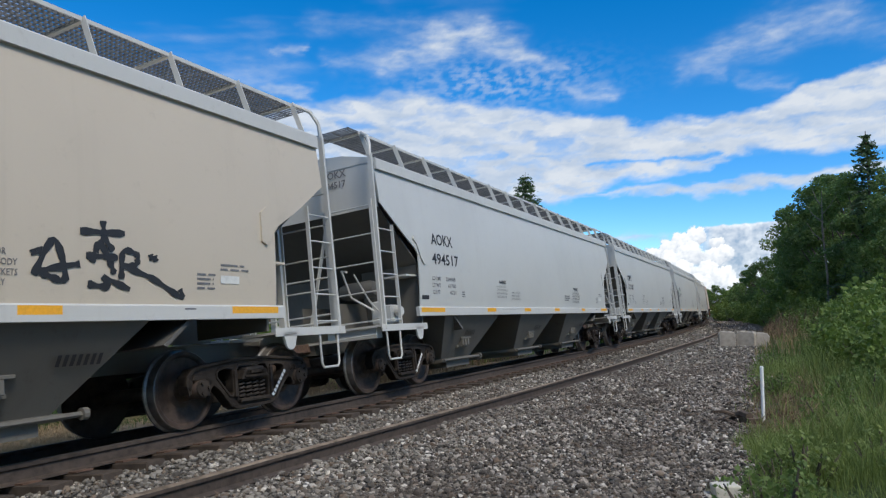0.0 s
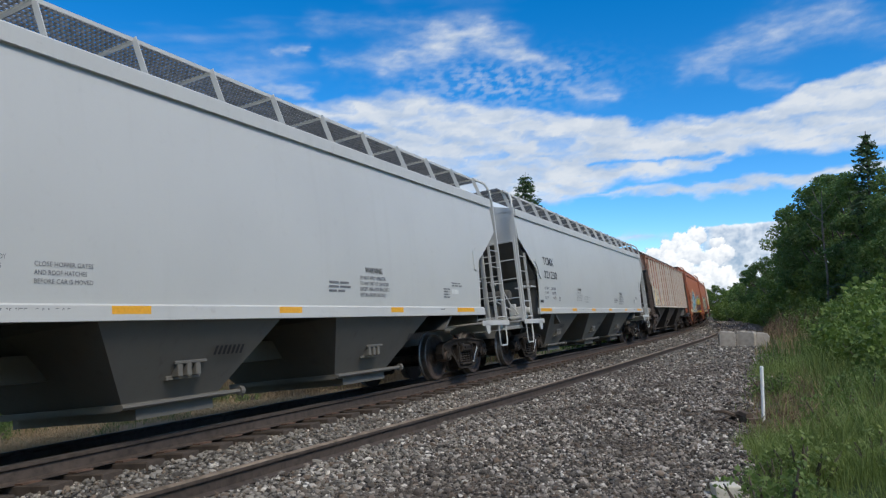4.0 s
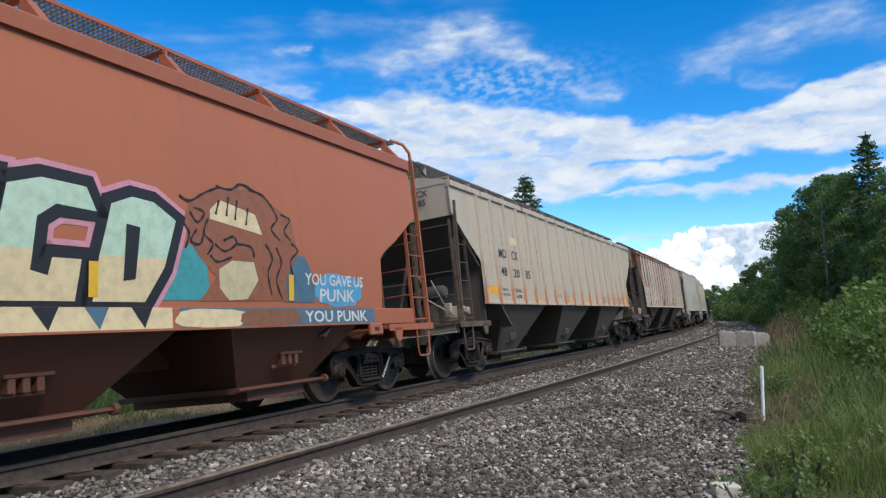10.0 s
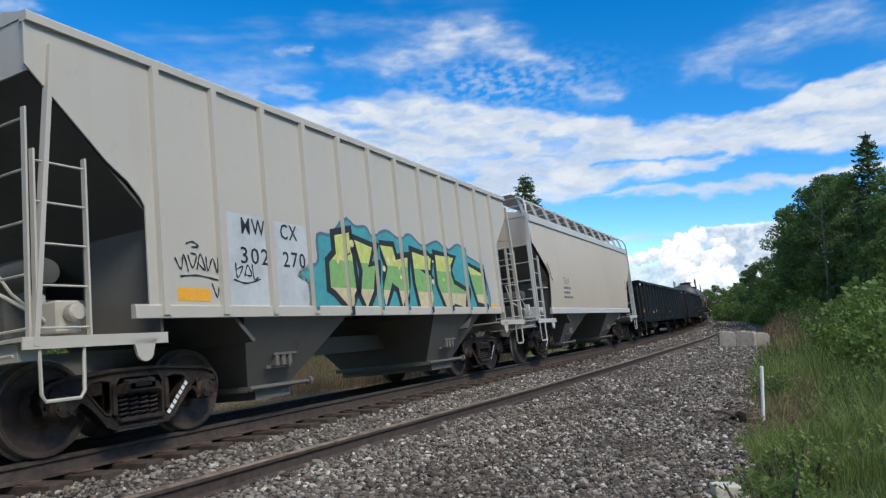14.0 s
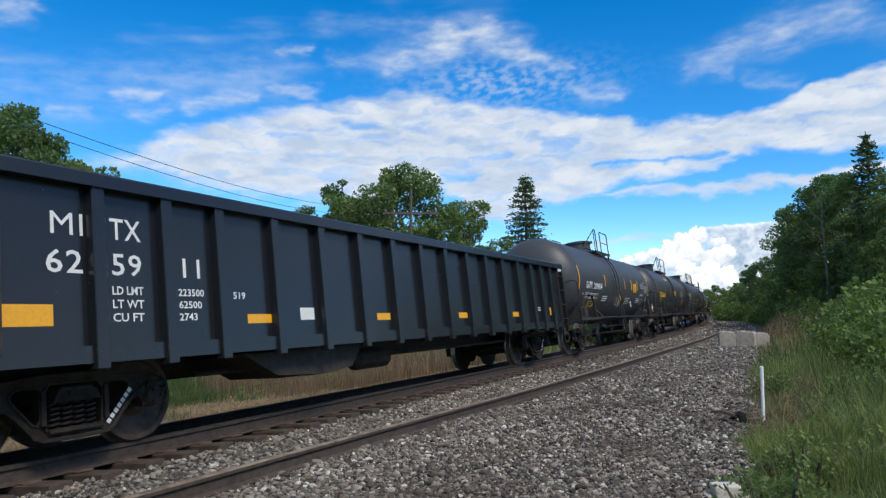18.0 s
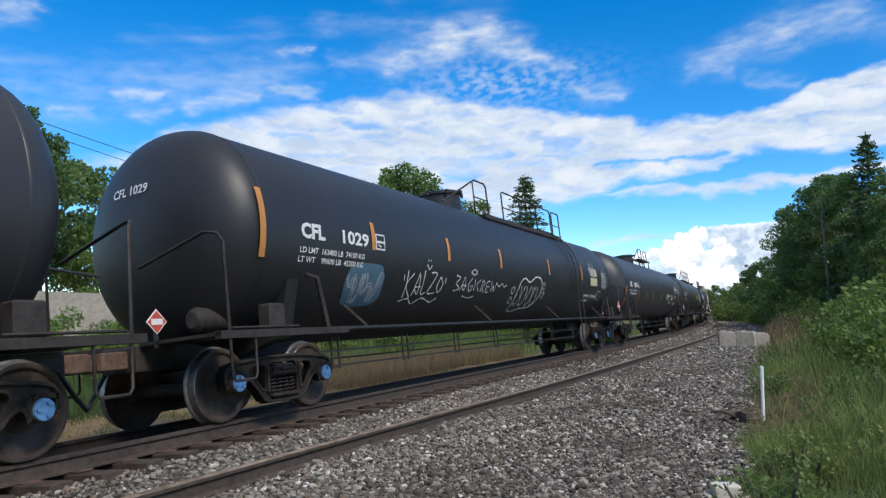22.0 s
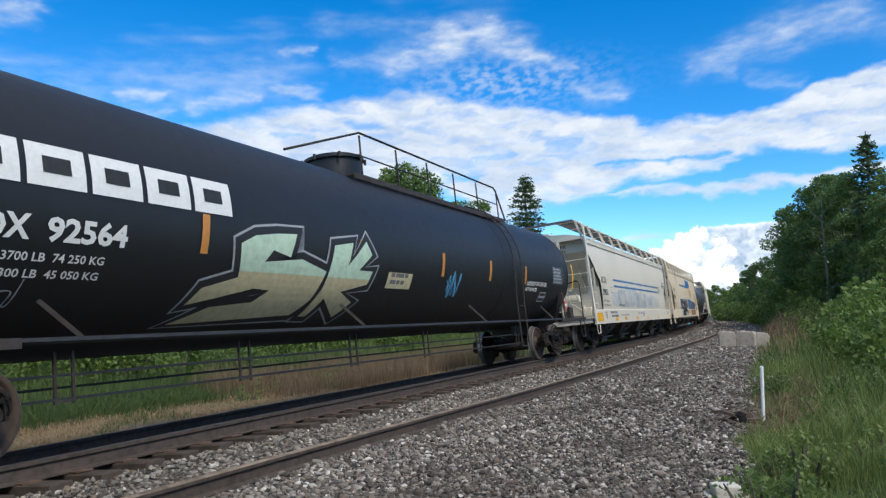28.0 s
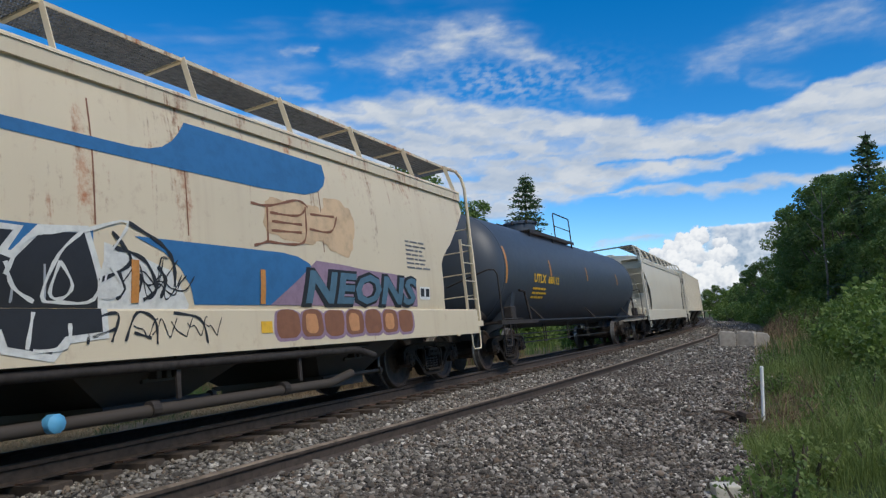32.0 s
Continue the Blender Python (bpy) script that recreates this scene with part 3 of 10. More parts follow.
def broadleaf(height, spread, seed, leaf, n=5200, bare=0.28, size=0.34):
    rnd = random.Random(seed)
    trunk = Shape()
    top = height * 0.75
    path = [Vector((rnd.uniform(-0.03, 0.03) * k * height * 0.3, rnd.uniform(-0.03, 0.03) * k * height * 0.3, top * k / 5 - (0.3 if k == 0 else 0))) for k in range(6)]
    trunk.tube(path, [height * 0.02 * (1.15 - 0.2 * k) for k in range(6)], 8)
    centres, radii = [], []
    for k in range(15):
        h = height * (bare + (0.98 - bare) * (k + rnd.random()) / 15)
        f = (h / height - bare) / (1 - bare)
        reach = spread * (0.35 + 1.1 * math.sin(math.pi * min(1, f * 0.85 + 0.12))) * rnd.uniform(0.5, 1.0) * 0.62
        a = rnd.uniform(0, 2 * math.pi)
        q = Vector((reach * math.cos(a), reach * math.sin(a), h))
        j = min(4, int(f * 4))
        b = path[min(5, j + 1)]
        trunk.tube([b, (b + q) / 2 + Vector((0, 0, -0.04 * height)), q], [height * 0.008, height * 0.005, height * 0.002], 5)
        centres.append(q)
        radii.append(spread * rnd.uniform(0.20, 0.36))
        for _ in range(2):
            o = Vector((rnd.uniform(-1, 1), rnd.uniform(-1, 1), rnd.uniform(-0.7, 0.7))) * spread * 0.3
            centres.append(q + o)
            radii.append(spread * rnd.uniform(0.10, 0.2))
    V, F = leaf_cloud(centres, radii, n, size, seed)
    return trunk.done("trunk", BARK, True), np_mesh("crown", V, F, leaf)


def conifer(height, spread, seed, n=4200, size=0.30, bare=0.1):
    rnd = random.Random(seed)
    trunk = Shape().tube([(0, 0, -0.3), (0.05, 0, height * 0.5), (0, 0, height)], [height * 0.014, height * 0.009, 0.02], 8)
    rng = np.random.default_rng(seed)
    tips, per = [], []
    h = height * bare
    while h < height * 0.975:
        f = 1 - h / height
        turn = rnd.uniform(0, 6.28)
        for k in range(7):
            a = turn + 2 * math.pi * k / 7 + rnd.uniform(-0.25, 0.25)
            r = spread * f ** 0.8 * rnd.uniform(0.66, 1.08) + 0.12
            lift = 0.16 * r if f < 0.25 else -0.06 * r
            q = Vector((r * math.cos(a), r * math.sin(a), h + lift + rnd.uniform(-0.12, 0.12)))
            trunk.tube([(0, 0, h + 0.05 * r), q], [0.035 * f + 0.01, 0.008], 4)
            tips.append((Vector((0, 0, h + 0.05 * r)), q))
            per.append(r + 0.2)
        h += height * (0.026 + 0.03 * f) * rnd.uniform(0.8, 1.2)
    per = np.array(per)
    i = rng.choice(len(tips), n, p=per / per.sum())
    A, B = np.array([t[0] for t in tips])[i], np.array([t[1] for t in tips])[i]
    t = rng.uniform(0.15, 1.05, n)[:, None]
    p = A + (B - A) * t + rng.normal(size=(n, 3)) * np.array([0.10, 0.10, 0.045]) * (spread / 2.6)
    p[:, 2] -= rng.exponential(0.10, n)
    u = (B - A) / np.linalg.norm(B - A, axis=1)[:, None] + rng.normal(size=(n, 3)) * 0.5
    u /= np.linalg.norm(u, axis=1)[:, None]
    v = np.cross(u, rng.normal(size=(n, 3)))
    v /= np.linalg.norm(v, axis=1)[:, None]
    s = (size * rng.uniform(0.5, 1.3, n))[:, None]
    V = np.stack([p - u * s * 0.5, p + v * s * 0.22, p + u * s * 0.5, p - v * s * 0.22], 1).reshape(-1, 3)
    return trunk.done("trunk", BARK, True), np_mesh("crown", V, np.arange(4 * n).reshape(n, 4), NEEDLE)


def shrub(height, spread, seed, leaf, n=2200, size=0.16):
    rnd = random.Random(seed)
    stems, centres, radii = Shape(), [], []
    for _ in range(16):
        a, r = rnd.uniform(0, 2 * math.pi), spread * rnd.random() ** 0.5
        h = height * rnd.uniform(0.35, 0.95) * (1 - 0.4 * (r / spread) ** 2)
        q = Vector((r * math.cos(a), r * math.sin(a), h))
        stems.tube([(0.2 * q.x, 0.2 * q.y, -0.2), (0.7 * q.x, 0.7 * q.y, 0.5 * h), q], [0.03, 0.02, 0.006], 5)
        centres += [q, Vector((q.x, q.y, h * 0.5))]
        radii += [spread * rnd.uniform(0.16, 0.34), spread * rnd.uniform(0.2, 0.36)]
    V, F = leaf_cloud(centres, radii, n, size, seed, 0.9)
    V[:, 2] = np.maximum(V[:, 2], 0.02)
    return stems.done("stems", BARK, True), np_mesh("foliage", V, F, leaf)


def plant(kind, names, meshes, label, category, group, x, y, scale=1.0, turn=0.0, tall=1.0):
    z = float(ground_z(x, y)) - 0.05
    ob = root(kind, label, category, group, m=Matrix.Translation((x, y, z)) @ Matrix.Rotation(turn, 4, "Z") @ Matrix.Diagonal((scale, scale, scale * tall, 1)))
    for nm, me in zip(names, meshes):
        part(nm, me, None, ob)
    return ob


def spot(px, dist):
    """A place on the ground seen px to the side of the picture's middle, dist metres away."""
    a = math.atan((px - 784) / 1231.7) - radians(26.215)
    return dist * math.sin(a), dist * math.cos(a)


BROAD = [broadleaf(12, 4.2, 5, LEAF_A, 11000, size=0.26), broadleaf(11, 3.6, 6, LEAF_D, 11000, size=0.25), broadleaf(9, 3.8, 7, LEAF_B, 9000, 0.2, 0.24), broadleaf(13, 4.4, 8, LEAF_D, 12000, 0.22, 0.27)]
FIRS = [conifer(17.5, 5.4, 15, 9500, 0.36, 0.22), conifer(11, 2.6, 16, 5200, 0.28)]
SHRUBS = [shrub(2.4, 1.8, 25, LEAF_B, 3800), shrub(1.9, 1.6, 26, LEAF_A, 3400), shrub(3.2, 2.2, 27, LEAF_B, 4200, 0.2)]
TREE_PARTS = ("trunk", "crown")


def tree_row():
    # wood on the camera's side: picture column, distance, species, wanted height
    wood = [(1302, 130, 1, 6.2), (1318, 122, 0, 7.0), (1336, 112, 1, 7.9), (1356, 104, 3, 8.4), (1378, 96, 1, 8.6), (1402, 88, 3, 9.8), (1424, 80, 0, 12.0),
            (1452, 74, 3, 13.4), (1476, 70, 1, 13.2), (1498, 66, 3, 12.4), (1530, 62, 0, 11.6), (1566, 58, 3, 11.2), (1610, 52, 1, 9), (1680, 46, 3, 9), (1780, 40, 0, 9),
            (1480, 98, 3, 12), (1540, 90, 1, 11), (1600, 85, 3, 11), (1420, 115, 0, 11), (1345, 140, 3, 9)]
    for i, (px, dist, k, h) in enumerate(wood):
        x, y = spot(px, dist)
        base = (12, 11, 9, 13)[k]
        plant("deciduous_tree", TREE_PARTS, BROAD[k], "dense dark green broadleaf tree at the wood's edge", "tree", "wood beside the line", x, y, h / base, i * 1.7)
    x, y = spot(1546, 60)
    plant("conifer_tree", TREE_PARTS, FIRS[1], "tall dark spruce rising above the wood", "tree", "", x, y, 1.32, 0.5, 1.03)
    # beyond the track
    x, y = spot(932, 82)
    plant("conifer_tree", TREE_PARTS, FIRS[0], "lone dark fir standing beyond the track", "tree", "", x, y, 1.08, 0.8)
    for i, (px, dist, k, h) in enumerate([(585, 70, 1, 14.6), (690, 66, 0, 16.6), (725, 68, 0, 15.6), (815, 76, 0, 14.4), (850, 86, 1, 13.4), (555, 80, 0, 14.0), (640, 75, 1, 14), (775, 85, 1, 13.5),
                                          (30, 62, 0, 17.6), (-30, 55, 3, 15.5), (72, 64, 0, 16.6), (290, 70, 2, 11.5), (205, 105, 0, 17), (330, 85, 1, 11), (430, 90, 0, 9.5), (160, 58, 2, 7),
                                          (480, 95, 1, 9), (1000, 110, 1, 8), (1060, 120, 0, 8), (960, 130, 2, 8), (880, 95, 1, 9), (-140, 40, 0, 11), (-260, 36, 3, 11)]):
        x, y = spot(px, dist)
        base = (12, 11, 9, 13)[k]
        plant("deciduous_tree", TREE_PARTS, BROAD[k], "leafy green tree standing beyond the track", "tree", "trees beyond the track", x, y, h / base, i * 2.3)
    # unseen trees added behind the camera, cutting low sky light on the train
    for i in range(26):
        ang = radians(62 + 6.6 * i)
        dist = 19 + 5 * ((i * 7) % 5) / 4
        x, y, k = dist * math.sin(ang), dist * math.cos(ang), (3, 0, 1)[i % 3]
        if float(lateral(x, y)) < 10:
            continue
        plant("deciduous_tree", TREE_PARTS, BROAD[k], "unseen broadleaf tree added behind the camera to cut low light", "tree", "wood beside the line", x, y, 0.85, i * 1.9)
    # far hedge across the bend
    for i in range(15):
        x, y = spot(1235 + 9 * i, 150 + 8 * (i % 3))
        plant("hedge_tree", TREE_PARTS, BROAD[(2, 0, 1)[i % 3]], "far green tree beyond the bend", "tree", "far hedge", x, y, random.uniform(0.34, 0.5) * (1 + 0.05 * i), i)
    # bushes
    for i, (px, dist, k, sc) in enumerate([(1590, 20, 0, 0.8), (1530, 25, 0, 0.85), (1575, 29, 2, 0.85), (1500, 34, 1, 0.9), (1545, 38, 2, 0.9), (1470, 40, 0, 0.8), (1505, 48, 2, 1.0), (1440, 50, 2, 0.7),
                                           (1405, 62, 2, 0.8), (1378, 74, 1, 1.0), (1352, 86, 2, 0.9), (1460, 62, 2, 1.0), (1650, 18, 0, 0.9), (1625, 27, 2, 1.0), (1595, 40, 2, 1.1), (1320, 105, 2, 0.8), (1335, 96, 0, 0.8), (1560, 17, 1, 0.45), (1515, 15, 1, 0.35), (1412, 46, 1, 0.7), (1425, 56, 0, 0.8), (1395, 80, 2, 0.9), (1285, 120, 2, 1.1), (1300, 112, 1, 1.4), (1315, 118, 2, 1.2), (1330, 108, 1, 1.5), (1348, 100, 2, 1.2), (1362, 92, 1, 1.4), (1380, 88, 2, 1.1), (1400, 84, 1, 1.3), (1420, 72, 2, 1.0), (1440, 78, 2, 2.0), (1462, 74, 1, 2.4), (1486, 72, 2, 2.0), (1510, 70, 1, 2.4), (1536, 68, 2, 2.0), (1560, 66, 1, 2.4)]):
        x, y = spot(px, dist)
        plant("bush", ("stems", "foliage"), SHRUBS[k], "bright green leafy bush at the verge", "bush", "bushes at the verge", x, y, sc, i * 1.3)
    for i in range(34):
        px = -180 + 38 * i
        x, y = spot(px, 26 + 9 * (i % 4) + (0 if px < 500 else 14))
        plant("bush", ("stems", "foliage"), SHRUBS[i % 3], "green bush in the strip beyond the track", "bush", "bushes beyond the track", x, y, random.uniform(0.7, 1.15), i * 1.1)


tree_row()


def weeds():
    rnd = random.Random(17)
    kinds = [shrub(0.55, 0.34, 41, GRASS, 900, 0.048), shrub(0.75, 0.42, 42, LEAF_A, 1000, 0.055), shrub(0.4, 0.40, 43, LEAF_A, 800, 0.045)]
    for i in range(44):
        y = rnd.uniform(4.8, 24)
        x = float(np.interp(y, [0, 6.8, 11, 25], [-0.1, -0.25, -0.45, -0.8])) + rnd.expovariate(1 / (0.5 + 0.09 * y))
        if 10.6 < y < 15.4 and x < 0.9:
            x += 1.0
        plant("weed", ("stems", "leaves"), kinds[i % 3], "broad-leaved green weed among the verge grass", "weed", "weeds on the verge", x, y, rnd.uniform(0.6, 1.25), i * 2.1)
    for i in range(16):
        y = rnd.uniform(4, 24)
        plant("weed", ("stems", "leaves"), kinds[i % 3], "low green weed beyond the track", "weed", "weeds beyond the track", float(near_rail_x(y)) - rnd.uniform(6.2, 10.0), y, rnd.uniform(0.7, 1.2), i * 2.1)


weeds()


_x, _y = spot(1462, 61)
_bare = root("bare_tree", "pale bare dead tree standing in front of the wood", "tree", m=pose(_x, _y, float(ground_z(_x, _y)) - 0.1))
_pale = plain("pale_dead_wood", (0.17, 0.155, 0.125), 0.9, 0.0, 0.3, 3, 0.4)
part("trunk", Shape().tube([(0, 0, 0), (0.1, 0, 4.4), (-0.1, 0, 7.9), (0.0, 0, 11.0)], [0.11, 0.08, 0.055, 0.02], 7).done("trunk", _pale, True), None, _bare)
for _a, _h, _l in ((0.4, 8.0, 1.5), (3.3, 8.5, 1.2), (0.1, 9.2, 1.0), (2.9, 9.7, 0.7), (1.6, 7.3, 1.1), (3.6, 7.0, 1.3)):
    _d = Vector((math.cos(_a), 0.3 * math.sin(_a), 0))
    part("limb", Shape().tube([(0, 0, _h), Vector((0, 0, _h + 0.7)) + _d * _l * 0.6, Vector((0, 0, _h + 1.6)) + _d * _l], [0.045, 0.03, 0.012], 5).done("limb", _pale, True), None, _bare)

# ---- small things by the line ----
def concrete(name):
    return plain(name, (0.36, 0.32, 0.265), 0.9, 0.0, 0.18, 5, 0.5)


CONCRETE = concrete("weathered_concrete")
for _i, (_x, _y, _w, _t) in enumerate([(-2.62, 35.6, 0.72, 8), (-1.78, 36.0, 0.8, -6)]):
    _b = Shape()
    _b.prism([(-_w / 2, 0.0), (_w / 2, 0.0), (_w / 2, 0.62), (_w / 2 - 0.08, 0.72), (-_w / 2 + 0.08, 0.72), (-_w / 2, 0.62)], -0.35, 0.35, "y")
    _b.box(-_w / 2 + 0.12, -_w / 2 + 0.3, -0.36, 0.36, 0.70, 0.75)
    _ob = new("concrete_block", _b.done("concrete_block", CONCRETE, bevel=0.02))
    _ob.matrix_basis = pose(_x, _y, -0.38, 0, 0, _t)
    tagged(_ob, "pale weathered concrete block beside the siding", "concrete block", "concrete blocks")
_b = Shape().prism([(-0.38, 0.0), (0.36, 0.0), (0.34, 0.58), (0.2, 0.70), (-0.22, 0.68)], -0.3, 0.3, "y")
_ob = new("concrete_block", _b.done("concrete_block", CONCRETE, bevel=0.03))
_ob.matrix_basis = pose(-1.22, 36.4, -0.40, 0, 3, 14)
tagged(_ob, "broken slanting concrete block with a dark stain", "concrete block", "concrete blocks")

POSTWHITE = plain("white_plastic", (0.88, 0.88, 0.86), 0.4, 0.0, 0.04, 6, 0.05)
_post = root("marker_post", "slim white plastic marker post in the grass", "post", m=pose(-0.40, 11.9, -0.38, 0.2, 0.4, 0))
part("shaft", Shape().prism([(0.026 * math.cos(a), 0.026 * math.sin(a)) for a in np.linspace(0, 2 * math.pi, 13)[:-1]], 0.0, 0.86, "z"), POSTWHITE, _post)
part("cap", Shape().lathe([(0.86, 0.028), (0.872, 0.027), (0.88, 0.015)], 12, "z"), POSTWHITE, _post)

_ob = new("stone_marker", Shape().prism([(-0.11, 0), (0.11, 0), (0.13, 0.10), (0.10, 0.125), (-0.13, 0.115)], -0.09, 0.09, "y").done("stone_marker", plain("pale_stone", (0.55, 0.52, 0.44), 0.9, 0, 0.15, 8, 0.5), bevel=0.012))
_ob.matrix_basis = pose(-0.58, 7.1, -0.36, 0, 0, 20)
tagged(_ob, "pale broken stone at the gravel edge", "stone")
_log = Shape().tube([(-0.30, 0.1, 0.20), (-0.05, 0.05, 0.21), (0.2, 0, 0.16), (0.45, -0.1, 0.06)], [0.07, 0.075, 0.06, 0.035], 7)
_log.prism([(-0.34, 0.0), (-0.12, 0.0), (-0.08, 0.14), (-0.20, 0.20), (-0.36, 0.17)], -0.10, 0.16, "y")
_log.tube([(0.1, 0.05, 0.15), (0.3, 0.2, 0.22), (0.42, 0.32, 0.20)], [0.04, 0.03, 0.015], 6)
_log.tube([(-0.2, 0.2, 0.05), (0.15, 0.28, 0.10), (0.5, 0.26, 0.04)], [0.03, 0.028, 0.012], 6)
_log.tube([(-0.1, -0.2, 0.03), (0.2, -0.22, 0.08), (0.55, -0.35, 0.03)], [0.025, 0.022, 0.01], 6)
_ob = new("rotten_log", _log.done("rotten_log", plain("rotten_wood", (0.085, 0.06, 0.042), 0.95, 0, 0.5, 9, 0.8), True))
_ob.matrix_basis = pose(-0.66, 11.5, -0.36, 0, 0, 130) @ Matrix.Scale(0.85, 4)
tagged(_ob, "dark rotten piece of timber in dead weeds", "log")
# tall pole with a crossarm and wires, and a pale wall, beyond the track
_x, _y = spot(727, 58)
_zp = float(ground_z(_x, _y))
_pole = root("utility_pole", "weathered wooden utility pole with a crossarm", "utility pole", m=pose(_x, _y, _zp, 0, 0, 30))
part("shaft", Shape().tube([(0, 0, -0.3), (0, 0, 12.6)], [0.16, 0.11], 8), BARK, _pole)
part("crossarm", Shape().box(-2.3, 2.3, -0.07, 0.07, 10.5, 10.7), BARK, _pole)
for _k in (-2.1, -1.4, 1.4, 2.1):
    part("insulator", Shape().lathe([(10.7, 0.04), (10.78, 0.07), (10.86, 0.05), (10.9, 0.03)], 8, "z", (_k, 0, 0)), CONCRETE, _pole)
_wx, _wy = spot(-120, 26)
for _k, _h in enumerate((10.92, 10.3)):
    _a, _b = Vector((_x, _y, _zp + _h)), Vector((_wx, _wy, 8.3 - 0.35 * _k))
    _pts = [_a.lerp(_b, u / 16) - Vector((0, 0, 1.2 * math.sin(math.pi * u / 16))) for u in range(17)]
    tagged(new("overhead_wire", Shape().tube(_pts, 0.014, 4).done("overhead_wire", BLACKPIPE)), "thin dark overhead wire strung from the pole", "wire", "overhead wires")
_wall = root("boundary_wall", "pale grey panelled wall behind the bushes", "wall", kind="structure")
for _i in range(9):
    _x, _y = spot(-130 + 44 * _i, 40 + 1.6 * _i)
    part("panel", Shape().box(-0.98, 0.98, -0.06, 0.06, 0.0, 3.6), CONCRETE, _wall, m=pose(_x, _y, -1.0, 0, 0, 52))

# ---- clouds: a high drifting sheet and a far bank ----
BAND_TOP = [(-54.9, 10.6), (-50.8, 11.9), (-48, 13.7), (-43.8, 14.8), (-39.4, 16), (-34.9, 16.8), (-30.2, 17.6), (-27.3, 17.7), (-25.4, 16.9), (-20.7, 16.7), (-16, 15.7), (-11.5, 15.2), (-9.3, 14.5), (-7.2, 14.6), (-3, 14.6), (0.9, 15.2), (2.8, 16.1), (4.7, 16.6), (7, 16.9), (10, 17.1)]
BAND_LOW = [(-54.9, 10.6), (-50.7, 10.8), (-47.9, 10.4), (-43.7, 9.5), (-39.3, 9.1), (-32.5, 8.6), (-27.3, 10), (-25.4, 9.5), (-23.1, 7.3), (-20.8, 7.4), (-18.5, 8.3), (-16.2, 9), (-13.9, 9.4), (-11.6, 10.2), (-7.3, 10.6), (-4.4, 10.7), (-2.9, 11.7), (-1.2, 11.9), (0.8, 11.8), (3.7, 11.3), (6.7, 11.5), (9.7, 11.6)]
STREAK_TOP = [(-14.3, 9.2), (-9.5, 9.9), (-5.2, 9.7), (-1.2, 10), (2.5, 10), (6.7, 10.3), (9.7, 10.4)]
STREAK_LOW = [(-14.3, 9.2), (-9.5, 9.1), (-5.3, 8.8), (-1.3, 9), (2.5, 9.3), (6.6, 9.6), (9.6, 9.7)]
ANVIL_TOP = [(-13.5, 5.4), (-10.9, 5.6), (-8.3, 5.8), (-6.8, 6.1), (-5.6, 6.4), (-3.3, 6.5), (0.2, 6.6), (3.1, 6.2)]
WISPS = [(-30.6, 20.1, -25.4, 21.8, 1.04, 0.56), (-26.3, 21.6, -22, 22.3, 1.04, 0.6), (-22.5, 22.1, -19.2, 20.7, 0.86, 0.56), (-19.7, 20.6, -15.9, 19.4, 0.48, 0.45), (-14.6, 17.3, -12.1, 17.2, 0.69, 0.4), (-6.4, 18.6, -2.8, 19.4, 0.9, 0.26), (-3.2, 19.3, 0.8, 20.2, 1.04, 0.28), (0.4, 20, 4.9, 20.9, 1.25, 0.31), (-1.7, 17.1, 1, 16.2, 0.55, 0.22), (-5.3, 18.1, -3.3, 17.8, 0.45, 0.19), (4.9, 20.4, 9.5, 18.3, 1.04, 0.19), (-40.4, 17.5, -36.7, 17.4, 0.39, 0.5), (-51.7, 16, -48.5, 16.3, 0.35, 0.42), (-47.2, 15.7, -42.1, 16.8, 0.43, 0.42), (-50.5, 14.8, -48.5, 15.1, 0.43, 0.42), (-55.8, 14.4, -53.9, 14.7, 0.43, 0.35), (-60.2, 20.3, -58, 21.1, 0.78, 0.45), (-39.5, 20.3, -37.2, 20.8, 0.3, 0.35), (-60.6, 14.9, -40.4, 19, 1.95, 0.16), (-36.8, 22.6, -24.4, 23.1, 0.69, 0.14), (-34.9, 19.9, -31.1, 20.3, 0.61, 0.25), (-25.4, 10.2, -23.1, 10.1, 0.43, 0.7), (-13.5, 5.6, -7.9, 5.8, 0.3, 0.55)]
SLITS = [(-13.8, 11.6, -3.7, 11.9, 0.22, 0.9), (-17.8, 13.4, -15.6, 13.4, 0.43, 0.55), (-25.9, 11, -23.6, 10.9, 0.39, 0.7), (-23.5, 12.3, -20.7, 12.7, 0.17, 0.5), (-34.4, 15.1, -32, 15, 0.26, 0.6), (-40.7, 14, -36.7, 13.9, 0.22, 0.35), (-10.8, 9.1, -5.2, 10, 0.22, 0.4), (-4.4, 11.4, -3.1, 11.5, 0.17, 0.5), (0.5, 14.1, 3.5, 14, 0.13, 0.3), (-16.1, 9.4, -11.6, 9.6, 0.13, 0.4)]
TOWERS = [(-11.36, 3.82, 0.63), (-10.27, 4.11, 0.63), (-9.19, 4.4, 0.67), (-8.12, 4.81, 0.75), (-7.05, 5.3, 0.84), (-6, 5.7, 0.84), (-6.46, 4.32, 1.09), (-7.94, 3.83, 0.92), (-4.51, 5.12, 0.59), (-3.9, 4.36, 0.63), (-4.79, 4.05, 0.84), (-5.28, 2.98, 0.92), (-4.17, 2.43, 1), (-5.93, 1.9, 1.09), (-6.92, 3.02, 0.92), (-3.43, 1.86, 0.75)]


def smooth01(v, a, b):
    u = np.clip((v - a) / (b - a), 0, 1)
    return u * u * (3 - 2 * u)


def along(points, az):
    p = np.array(points, float)
    return np.interp(az, p[:, 0], p[:, 1])


